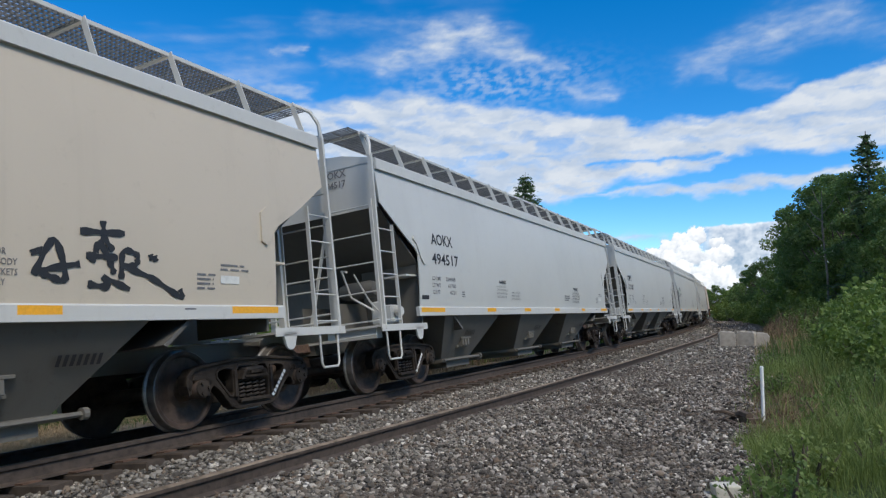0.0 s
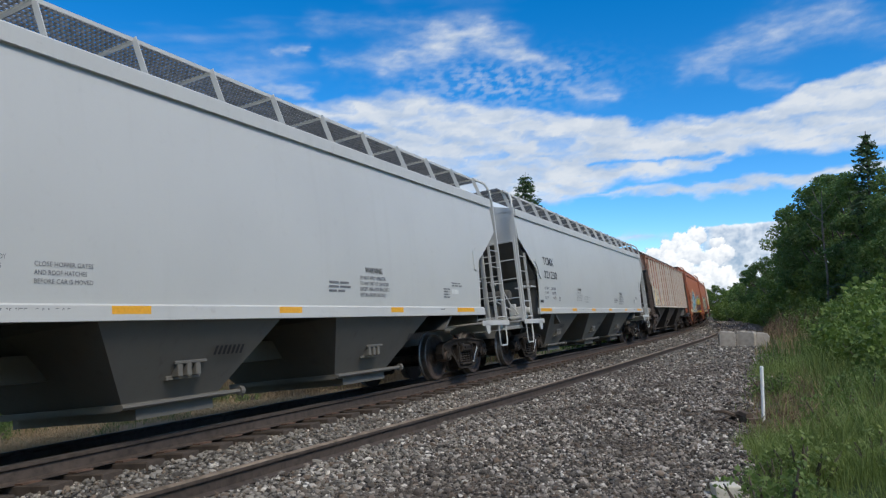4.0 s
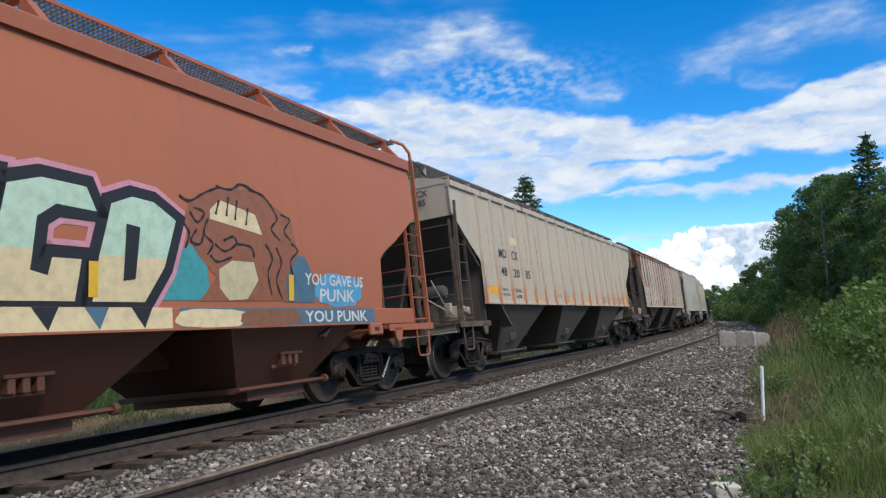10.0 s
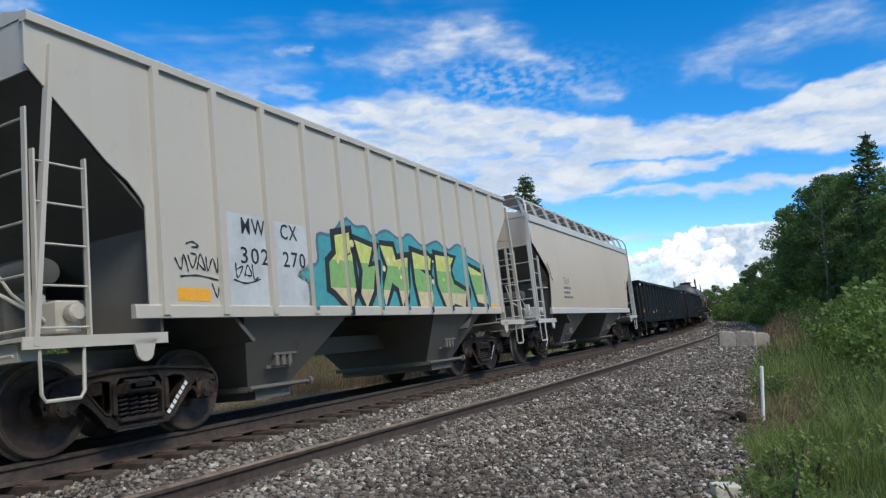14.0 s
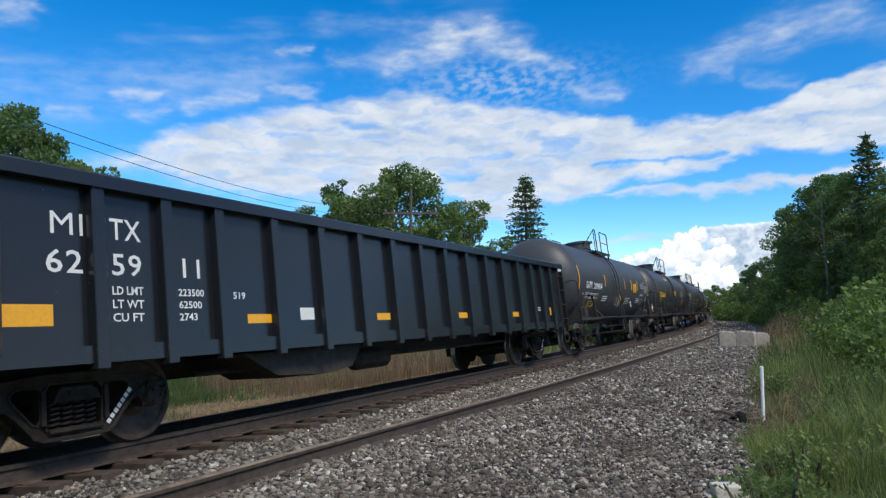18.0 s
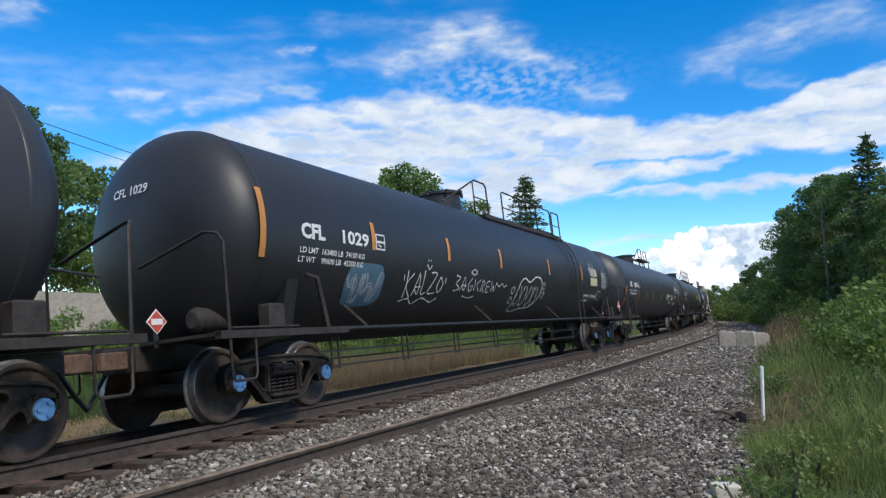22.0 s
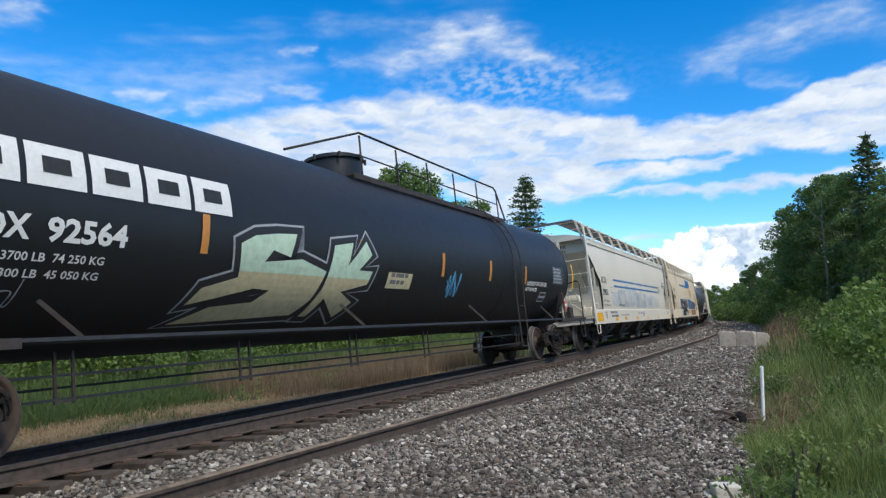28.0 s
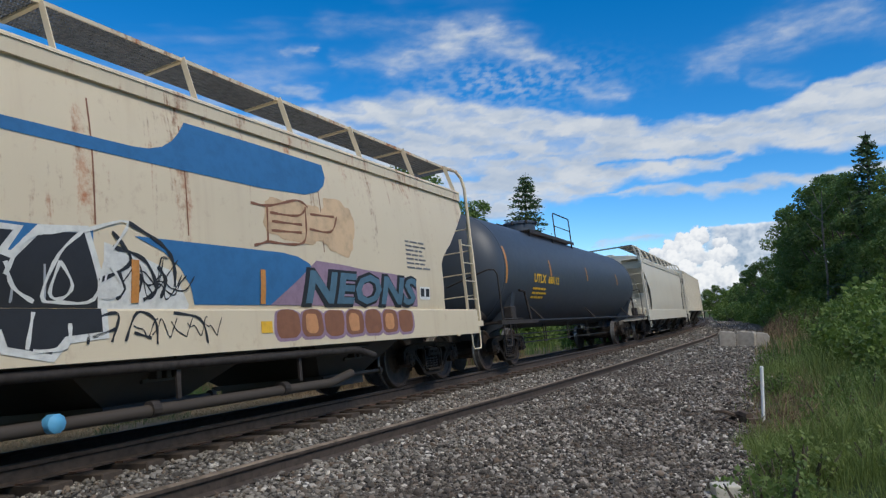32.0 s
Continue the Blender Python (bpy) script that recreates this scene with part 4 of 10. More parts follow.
def strokes(az, el, rows, grain=None):
    """Cover of soft strokes (from, to, half width, strength), laid over one another."""
    left = np.ones_like(az)
    for a0, e0, a1, e1, w, amp in rows:
        t = np.clip(((az - a0) * (a1 - a0) + (el - e0) * (e1 - e0)) / ((a1 - a0) ** 2 + (e1 - e0) ** 2), 0, 1)
        dd = (az - a0 - t * (a1 - a0)) ** 2 + (el - e0 - t * (e1 - e0)) ** 2
        v = amp * np.exp(-dd / w ** 2)
        left *= 1 - np.clip(v if grain is None else v * grain, 0, 1)
    return 1 - left


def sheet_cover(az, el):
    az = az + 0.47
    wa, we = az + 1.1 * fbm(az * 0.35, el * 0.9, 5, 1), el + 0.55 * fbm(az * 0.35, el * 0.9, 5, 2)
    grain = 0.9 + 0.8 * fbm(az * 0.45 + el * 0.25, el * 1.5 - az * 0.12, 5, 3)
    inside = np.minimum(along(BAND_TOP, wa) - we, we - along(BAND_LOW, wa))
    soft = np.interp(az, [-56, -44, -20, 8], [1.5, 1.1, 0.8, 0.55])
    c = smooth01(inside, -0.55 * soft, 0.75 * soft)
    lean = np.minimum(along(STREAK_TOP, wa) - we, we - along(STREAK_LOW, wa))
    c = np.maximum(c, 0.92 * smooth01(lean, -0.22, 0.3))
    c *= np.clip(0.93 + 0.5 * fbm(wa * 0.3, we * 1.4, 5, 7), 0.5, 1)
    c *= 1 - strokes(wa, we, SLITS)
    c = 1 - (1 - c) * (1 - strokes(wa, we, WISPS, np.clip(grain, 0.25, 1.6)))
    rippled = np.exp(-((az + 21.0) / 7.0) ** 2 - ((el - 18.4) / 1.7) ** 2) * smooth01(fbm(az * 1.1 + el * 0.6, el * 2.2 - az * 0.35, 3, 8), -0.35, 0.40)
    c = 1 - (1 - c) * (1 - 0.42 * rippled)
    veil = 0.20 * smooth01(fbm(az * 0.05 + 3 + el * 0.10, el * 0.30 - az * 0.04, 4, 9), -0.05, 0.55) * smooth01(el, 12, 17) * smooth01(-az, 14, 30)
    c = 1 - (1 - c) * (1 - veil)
    # Beyond the view: unseen broken cloud, added to soften and whiten the light
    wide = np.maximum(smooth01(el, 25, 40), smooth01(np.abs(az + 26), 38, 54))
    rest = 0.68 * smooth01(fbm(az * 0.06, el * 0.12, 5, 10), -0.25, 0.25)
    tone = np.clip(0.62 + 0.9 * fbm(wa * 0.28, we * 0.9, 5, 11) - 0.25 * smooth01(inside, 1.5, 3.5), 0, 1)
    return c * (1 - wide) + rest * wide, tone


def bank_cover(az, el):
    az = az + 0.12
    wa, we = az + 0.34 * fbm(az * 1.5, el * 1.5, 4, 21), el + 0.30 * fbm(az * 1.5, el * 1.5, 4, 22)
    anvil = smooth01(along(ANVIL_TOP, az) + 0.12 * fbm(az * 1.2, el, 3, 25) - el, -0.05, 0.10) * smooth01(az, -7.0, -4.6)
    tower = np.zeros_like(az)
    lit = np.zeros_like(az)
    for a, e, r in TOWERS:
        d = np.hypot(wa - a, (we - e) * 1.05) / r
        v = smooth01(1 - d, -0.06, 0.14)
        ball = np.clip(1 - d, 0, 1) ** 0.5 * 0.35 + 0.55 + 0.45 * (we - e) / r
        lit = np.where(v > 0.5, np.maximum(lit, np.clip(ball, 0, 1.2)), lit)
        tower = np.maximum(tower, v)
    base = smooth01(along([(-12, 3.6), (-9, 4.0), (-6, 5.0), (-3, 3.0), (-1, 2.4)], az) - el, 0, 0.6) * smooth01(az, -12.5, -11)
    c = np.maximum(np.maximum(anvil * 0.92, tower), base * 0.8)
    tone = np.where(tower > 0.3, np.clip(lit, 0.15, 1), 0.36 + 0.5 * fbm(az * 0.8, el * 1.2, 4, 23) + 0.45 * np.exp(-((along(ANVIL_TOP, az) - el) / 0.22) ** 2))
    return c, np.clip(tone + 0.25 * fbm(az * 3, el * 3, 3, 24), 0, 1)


def sky_shell(name, label, azs, els, r, cover, mat):
    AZ, EL = np.meshgrid(azs, els)
    A, E = np.radians(AZ), np.radians(EL)
    V = np.stack([r * np.cos(E) * np.sin(A), r * np.cos(E) * np.cos(A), r * np.sin(E)], -1).reshape(-1, 3)
    m = len(azs)
    i, k = np.meshgrid(np.arange(len(els) - 1), np.arange(m - 1), indexing="ij")
    F = np.stack([i * m + k, (i + 1) * m + k, (i + 1) * m + k + 1, i * m + k + 1], -1).reshape(-1, 4)
    me = np_mesh(name, V, F, mat, True)
    c, tone = cover(AZ, EL)
    for key, v in (("cover", c), ("tone", tone)):
        me.attributes.new(key, "FLOAT", "POINT").data.foreach_set("value", v.astype(np.float32).ravel())
    at = me.attributes.new("bearing", "FLOAT_VECTOR", "POINT")
    at.data.foreach_set("vector", np.stack([AZ, EL, AZ * 0], -1).astype(np.float32).ravel())
    ob = new(name, me)
    ob.location = EYE
    return tagged(ob, label, "clouds", "", "structure")


def cloud_mat(name, grain, stretch, edge, low, high):
    n = Nodes(name)
    vec = n.node("Attribute", attribute="bearing").outputs["Vector"]
    c, tone = n.node("Attribute", attribute="cover").outputs["Fac"], n.node("Attribute", attribute="tone").outputs["Fac"]
    mp = n.nt.nodes.new("ShaderNodeMapping")
    mp.inputs["Scale"].default_value = stretch
    mp.inputs["Rotation"].default_value = (0, 0, radians(-6))
    n.put(mp.inputs[0], vec)
    fine = n.noise(grain, 7, 0.62, mp.outputs[0], 0.6)
    room = n.math("MULTIPLY", n.math("MULTIPLY", c, n.math("SUBTRACT", 1.0, c)), edge)
    cover = n.math("ADD", c, n.math("MULTIPLY", n.math("SUBTRACT", fine, 0.5), room))
    cover = n.math("MINIMUM", n.math("MAXIMUM", cover, 0.0), 0.97)
    col = n.mix(tone, low, high)
    em = n.node("Emission", Color=col, Strength=1.0)
    tr = n.nt.nodes.new("ShaderNodeBsdfTransparent")
    mx = n.nt.nodes.new("ShaderNodeMixShader")
    n.put(mx.inputs[0], cover)
    n.nt.links.new(tr.outputs[0], mx.inputs[1])
    n.nt.links.new(em.outputs[0], mx.inputs[2])
    n.nt.links.new(mx.outputs[0], n.out.inputs[0])
    return n.mat


_az = np.concatenate([np.arange(-180, -64, 3.0), np.arange(-64, 12, 0.16), np.arange(12, 180.1, 3.0)])
_az[-1] = 180.0
_el = np.concatenate([np.arange(0.75, 24.5, 0.12), np.arange(24.5, 88, 2.5), [90.0]])
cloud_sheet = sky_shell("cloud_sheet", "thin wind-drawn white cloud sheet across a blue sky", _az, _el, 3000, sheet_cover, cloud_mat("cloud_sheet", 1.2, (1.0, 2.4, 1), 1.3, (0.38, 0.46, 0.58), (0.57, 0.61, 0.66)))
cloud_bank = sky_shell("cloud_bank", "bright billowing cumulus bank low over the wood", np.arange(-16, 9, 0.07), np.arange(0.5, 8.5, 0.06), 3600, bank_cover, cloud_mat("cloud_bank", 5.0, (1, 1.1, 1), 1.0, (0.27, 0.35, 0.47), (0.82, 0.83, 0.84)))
# ---- rolling stock: shared pieces ----
_cache = {}


def cached(key, make):
    if key not in _cache:
        _cache[key] = make()
    return _cache[key]


CAP_BLUE = plain("blue_bearing_cap", (0.10, 0.25, 0.48), 0.45, 0.0, 0.3, 25, 0.1)


def wheelset_mesh(blue):
    sh = Shape()
    prof = [(0.62, 0.09), (0.66, 0.13), (0.69, 0.145), (0.705, 0.30), (0.685, 0.385), (0.685, 0.486), (0.71, 0.487), (0.726, 0.462), (0.824, 0.452), (0.832, 0.444), (0.834, 0.412), (0.826, 0.396), (0.80, 0.378), (0.765, 0.20), (0.80, 0.145), (0.85, 0.13), (0.86, 0.085)]
    for sg in (1, -1):
        sh.lathe([(sg * a, r) for a, r in prof], 40)
    sh.lathe([(-0.95, 0.08), (-0.62, 0.085), (0, 0.08), (0.62, 0.085), (0.95, 0.08)], 14)
    n0 = len(sh.f)
    for sg in (1, -1):
        sh.lathe([(sg * 0.93, 0.12), (sg * 1.09, 0.12), (sg * 1.11, 0.105), (sg * 1.13, 0.10), (sg * 1.135, 0.05)], 16)
        for k in range(3):
            a = 2 * math.pi * k / 3
            sh.lathe([(sg * 1.125, 0.022), (sg * 1.155, 0.022)], 6, "x", (0, 0.065 * math.cos(a), 0.065 * math.sin(a)))
    me = sh.done("wheelset", PLATE_RUST, True)
    me.materials.append(TREAD)
    me.materials.append(CAP_BLUE if blue else CAST)
    for p in me.polygons:
        rs = [math.hypot(me.vertices[i].co.y, me.vertices[i].co.z) for i in p.vertices]
        if min(rs) > 0.442 and abs(p.center.x) < 0.9:
            p.material_index = 1
        elif abs(p.center.x) > 1.105:
            p.material_index = 2
    return me


def inset(poly, by):
    """The outline drawn in by some metres (anticlockwise outlines)."""
    out = []
    for k in range(len(poly)):
        a, b, c = Vector(poly[k - 1]), Vector(poly[k]), Vector(poly[(k + 1) % len(poly)])
        u, v = (b - a).normalized(), (c - b).normalized()
        m = Vector((-u.y - v.y, u.x + v.x))
        m = m / max(0.5, m.length_squared / 2)
        out.append((b.x + by * m.x, b.y + by * m.y))
    return out


def plate_with_holes(outer, inner, x0, x1):
    """A flat casting between x0 and x1 with openings through it; outlines in (y, z)."""
    bm = bmesh.new()
    es = []
    for loop in [outer] + inner:
        vs = [bm.verts.new((x0, p[0], p[1])) for p in loop]
        es += [bm.edges.new((vs[k], vs[(k + 1) % len(vs)])) for k in range(len(vs))]
    bmesh.ops.triangle_fill(bm, use_beauty=True, use_dissolve=False, edges=es)
    got = bmesh.ops.extrude_face_region(bm, geom=bm.faces[:])
    bmesh.ops.translate(bm, vec=(x1 - x0, 0, 0), verts=[v for v in got["geom"] if isinstance(v, bmesh.types.BMVert)])
    bm.verts.index_update()
    out = [tuple(v.co) for v in bm.verts], [tuple(v.index for v in f.verts) for f in bm.faces]
    bm.free()
    return out


def side_frame_mesh():
    half = [(0.0, 0.15), (0.33, 0.155), (0.42, 0.20), (0.56, 0.37), (0.68, 0.47), (0.735, 0.44), (0.76, 0.36), (0.80, 0.36), (0.80, 0.55), (0.86, 0.585), (0.97, 0.585), (1.02, 0.55), (1.03, 0.40), (1.07, 0.40), (1.10, 0.50), (1.09, 0.60), (1.02, 0.68), (0.86, 0.72), (0.66, 0.735), (0.34, 0.765), (0.0, 0.77)]
    outer = half + [(-y, z) for y, z in half[-2:0:-1]]
    hole = [(0.355, 0.635), (0.355, 0.36), (0.375, 0.325), (0.41, 0.335), (0.60, 0.555), (0.605, 0.605), (0.57, 0.635), (0.46, 0.65)]
    gap = [(-0.275, 0.27), (0.275, 0.27), (0.29, 0.60), (0.24, 0.665), (-0.24, 0.665), (-0.29, 0.60)]
    holes = [gap, hole, [(-y, z) for y, z in hole]]
    sh = Shape().add(*plate_with_holes(outer, holes, 0.955, 1.055))
    # flanges along the outer edge and round the openings
    sh.add(*plate_with_holes(outer, [inset(outer, 0.038)], 0.93, 1.085))
    for h in holes:
        area = sum(h[k - 1][0] * h[k][1] - h[k][0] * h[k - 1][1] for k in range(len(h)))
        g = h if area > 0 else h[::-1]
        sh.add(*plate_with_holes(inset(g, -0.025), [g], 0.94, 1.072))
    for sg in (1, -1):
        sh.prism([(sg * 0.79, 0.55), (sg * 1.03, 0.55), (sg * 1.00, 0.605), (sg * 0.82, 0.605)], 0.92, 1.11)
        sh.box(1.04, 1.10, min(sg * 0.30, sg * 0.35), max(sg * 0.30, sg * 0.35), 0.30, 0.62)
    sh.box(0.90, 1.115, -0.28, 0.28, 0.225, 0.262)
    sh.prism([(-0.25, 0.50), (0.25, 0.50), (0.20, 0.61), (-0.20, 0.61)], 0.90, 1.12)
    sh.box(1.10, 1.135, -0.20, 0.20, 0.515, 0.545)
    sh.box(1.10, 1.14, -0.10, 0.10, 0.56, 0.60)
    return sh.done("side_frame", CAST, bevel=0.006)


def spring_mesh():
    sh = Shape()
    pts = [(1.0 + 0.062 * math.cos(a), 0.058 * math.sin(a), 0.26 + 0.235 * a / (2 * math.pi * 5)) for a in np.linspace(0, 2 * math.pi * 5, 46)]
    sh.tube(pts, 0.014, 5)
    return sh.done("coil_spring", STEEL, True)


def bolster_mesh():
    sh = Shape().prism([(-1.12, 0.50), (1.12, 0.50), (1.12, 0.64), (0.6, 0.70), (-0.6, 0.70), (-1.12, 0.64)], -0.17, 0.17, "y")
    sh.lathe([(0.68, 0.2), (0.78, 0.2)], 14, "z")
    for y in (-0.33, 0.33):
        sh.bar((-0.75, y, 0.36), (0.75, y, 0.36), 0.09, 0.12)
        for sg in (1, -1):
            sh.box(sg * 0.70, sg * 0.80, min(y, y * 1.4), max(y, y * 1.4), 0.25, 0.47)
    return sh.done("truck", STEEL, bevel=0.015)


WHEELS = []


def frame_stencil():
    sh = Shape()
    for k in range(7):
        u = 0.12 + 0.115 * k
        a, b = (0.30 + 0.36 * u, 0.20 + 0.40 * u), (0.30 + 0.36 * (u + 0.085), 0.20 + 0.40 * (u + 0.085))
        sh.add([(1.074, a[0] - 0.017, a[1] + 0.015), (1.074, a[0] + 0.017, a[1] - 0.015), (1.074, b[0] + 0.017, b[1] - 0.015), (1.074, b[0] - 0.017, b[1] + 0.015)], [(0, 1, 2, 3)])
    return sh.done("stencil", WHITE)


def truck(car, y, blue=False, stencil=False):
    t = part("truck", cached("bolster", bolster_mesh), None, car, "cast steel two-axle truck", pose(0, y, 0))
    for turn in (0, 180):
        part("side_frame", cached("frame", side_frame_mesh), None, t, "", pose(0, 0, 0, 0, 0, turn))
        for o in (-0.19, -0.065, 0.06, 0.185):
            part("coil_spring", cached("spring", spring_mesh), None, t, "", pose(0, o, 0, 0, 0, turn))
    if stencil:
        part("stencil", cached("stencil", frame_stencil), None, t, "white stencilled mark")
    for o in (-0.889, 0.889):
        w = part("wheelset", cached(("wheels", blue), lambda: wheelset_mesh(blue)), None, t, "worn steel wheels on their axle", pose(0, o, 0.457))
        WHEELS.append((w, o, car))
    return t


def ladder(car, name, p, across, z0, z1, n, mat, width=0.46, r=0.02, low=None, high=None):
    """Two stiles and their rungs; p: foot of the first stile; across: unit step to the second one."""
    a = Vector(across) * width
    st = Shape()
    st.bar((p[0], p[1], z0), (p[0], p[1], high if high else z1), 0.055, 0.02, (0, 1, 0))
    st.bar((p[0] + a.x, p[1] + a.y, z0), (p[0] + a.x, p[1] + a.y, z1), 0.055, 0.02, (0, 1, 0))
    lad = part(name, st.done(name, mat), None, car)
    rung = cached(("rung", tuple(a), mat.name), lambda: Shape().tube([(0, 0, 0), tuple(a)], 0.012, 6).done("rung", mat, True))
    for k in range(n):
        part("rung", rung, None, lad, "", pose(p[0], p[1], z0 + 0.10 + (z1 - z0 - 0.2) * k / (n - 1)))
    return lad


def stirrup(car, x, y, z0, z1, mat, w=0.42):
    pts = [(x, y, z1), (x, y + 0.01, z0 + 0.06), (x, y + 0.05, z0), (x, y + w - 0.05, z0), (x, y + w - 0.01, z0 + 0.06), (x, y + w, z1)]
    part("step", cached(("step", x, round(y, 3), z0, z1, mat.name), lambda: Shape().tube(pts, 0.017, 6).done("step", mat, True)), None, car)


def coupler(car, y, sg):
    """sg: +1 points to +y."""
    def make():
        sh = Shape().prism([(-0.10, 0.0), (0.10, 0.0), (0.13, 0.42), (0.20, 0.5), (0.20, 0.72), (0.05, 0.78), (0.05, 0.62), (-0.06, 0.60), (-0.10, 0.74), (-0.18, 0.70), (-0.17, 0.46)], 0.76, 0.98, "z")
        return sh.done("coupler", RUSTY, bevel=0.02)
    part("coupler", cached("coupler", make), None, car, "rusty cast coupler", pose(0, y, 0, 0, 0, 0 if sg > 0 else 180))
    hose = lambda: Shape().tube([(0.30, 0.10, 0.86), (0.32, 0.25, 0.80), (0.30, 0.45, 0.52), (0.20, 0.66, 0.36), (0.06, 0.80, 0.40)], 0.026, 7).done("air_hose", BLACKPIPE, True)
    part("air_hose", cached("hose", hose), None, car, "", pose(0, y, 0, 0, 0, 0 if sg > 0 else 180))


class Car:
    def __init__(self, name, label, c0, c1, surf, category="freight car"):
        self.L, self.c0, self.c1, self.surf = c1 - c0, c0, c1, surf
        self.ob = root(name, label, category, "cars of the passing train")
        self.half = self.L / 2
        CARS.append(self)

    def y(self, v):
        return v - self.half

    def ends(self):
        """The two ends: (place along from v metres inside the end, direction)."""
        return ((-1, lambda v: v - self.half), (1, lambda v: self.half - v))

    def letters(self, text, y, z, h, mat, weight=0.004, lift=0.006, spacing=1.0, name="lettering", wide=None, skew=0.0):
        vs, fs = words(text, h, weight, 0.09 if self.surf(0, True) else 0.0, spacing)
        if not vs:
            return
        k = 1.0
        if wide:
            xs = [p[0] for p in vs]
            k = wide / max(0.01, max(xs) - min(xs))
        sh = Shape().add([(self.surf(z + p[1]) + lift + p[2], self.y(y) + p[0] * k + skew * p[1], self.height(z + p[1])) for p in vs], fs)
        return part(name, sh.done(name, mat), None, self.ob)

    def height(self, z):
        return z

    def patch(self, y0, y1, z0, z1, mat, lift=0.005, name="reflector", label=""):
        n = max(1, int((z1 - z0) / 0.12)) if self.surf(0, True) else 1
        rows = [[(self.surf(z) + lift, self.y(y), self.height(z)) for y in (y0, y1)] for z in np.linspace(z0, z1, n + 1)]
        return part(name, Shape().grid(rows).done(name, mat), None, self.ob, label)

    def blob(self, pts, mat, lift, name="graffiti", label=""):
        """A painted outline on the side; pts: (y, z)."""
        sh = Shape()
        vs = [(p[0], p[1]) for p in pts]
        bm = bmesh.new()
        f = bm.faces.new([bm.verts.new((a, b, 0)) for a, b in vs])
        bmesh.ops.triangulate(bm, faces=[f])
        if self.surf(0, True):
            lo, hi = min(p[1] for p in vs), max(p[1] for p in vs)
            h = lo + 0.1
            while h < hi:
                bmesh.ops.bisect_plane(bm, geom=bm.verts[:] + bm.edges[:] + bm.faces[:], plane_co=(0, h, 0), plane_no=(0, 1, 0))
                h += 0.1
        bm.verts.index_update()
        sh.add([(self.surf(v.co.y) + lift, self.y(v.co.x), self.height(v.co.y)) for v in bm.verts], [tuple(v.index for v in f.verts) for f in bm.faces])
        bm.free()
        return part(name, sh.done(name, mat), None, self.ob, label)

    def small_print(self, y, z, rows, mat, w=0.5, h=0.035, gap=0.075, seed=0, lift=0.006):
        """Lines of print too small to read, as plain bars."""
        rnd = random.Random(seed)
        sh = Shape()
        for k in range(rows):
            a = y
            end = y + w * rnd.uniform(0.7, 1.0)
            while a < end:
                b = min(end, a + rnd.uniform(0.10, 0.28))
                zz = z - k * gap
                sh.grid([[(self.surf(q) + lift, self.y(s), self.height(q)) for s in (a, b)] for q in (zz, zz + h)])
                a = b + 0.035
        part("small_print", sh.done("small_print", mat), None, self.ob)


CARS = []


def grating_mesh(y0, y1, x0, x1, z, mat, pitch=0.06):
    sh = Shape()
    for x in np.linspace(x0, x1, 9):
        sh.box(x - 0.006, x + 0.006, y0, y1, z - 0.03, z)
    n = int((y1 - y0) / pitch)
    for k in range(n + 1):
        y = y0 + (y1 - y0) * k / n
        sh.box(x0, x1, y - 0.005, y + 0.005, z - 0.025, z - 0.005)
    return sh.done("walkway", mat)


HOPPER = {
    #        eave  chord  bot   sill          sill_y cut: top(y,z)    bottom(y,z)   ribs
    "smooth": dict(eave=3.81, chord=3.62, bot=1.36, sill=(1.20, 1.36), sy=1.79, t=(0.78, 3.05), b=(1.90, 2.37), rib=None, end=0.95, fore=0, ins=(2.05, 1.86)),
    "red": dict(eave=3.98, chord=3.79, bot=1.33, sill=(1.09, 1.33), sy=1.15, t=(0.80, 2.94), b=(2.10, 2.20), rib=None, end=0.95, fore=0.17, ins=(2.17, 1.84)),
    "rib": dict(eave=3.92, chord=3.80, bot=1.48, sill=(1.43, 1.50), sy=2.1, t=(0.86, 3.26), b=(2.16, 2.35), rib=(2.25, 0.795), end=0.95, fore=0.15, ins=(2.2, 1.95)),
    "rib2": dict(eave=4.00, chord=3.90, bot=1.30, sill=(1.22, 1.36), sy=1.9, t=(0.87, 3.50), b=(2.10, 2.46), rib=(2.19, 0.83), end=0.95, fore=0.27, ins=(2.35, 1.9)),
    "acf": dict(eave=3.75, chord=3.55, bot=1.31, sill=(0.83, 1.31), sy=0.76, t=(0.86, 3.30), b=(2.16, 2.25), rib=None, end=0.95, fore=0.18, ins=(2.26, 1.9)),
}


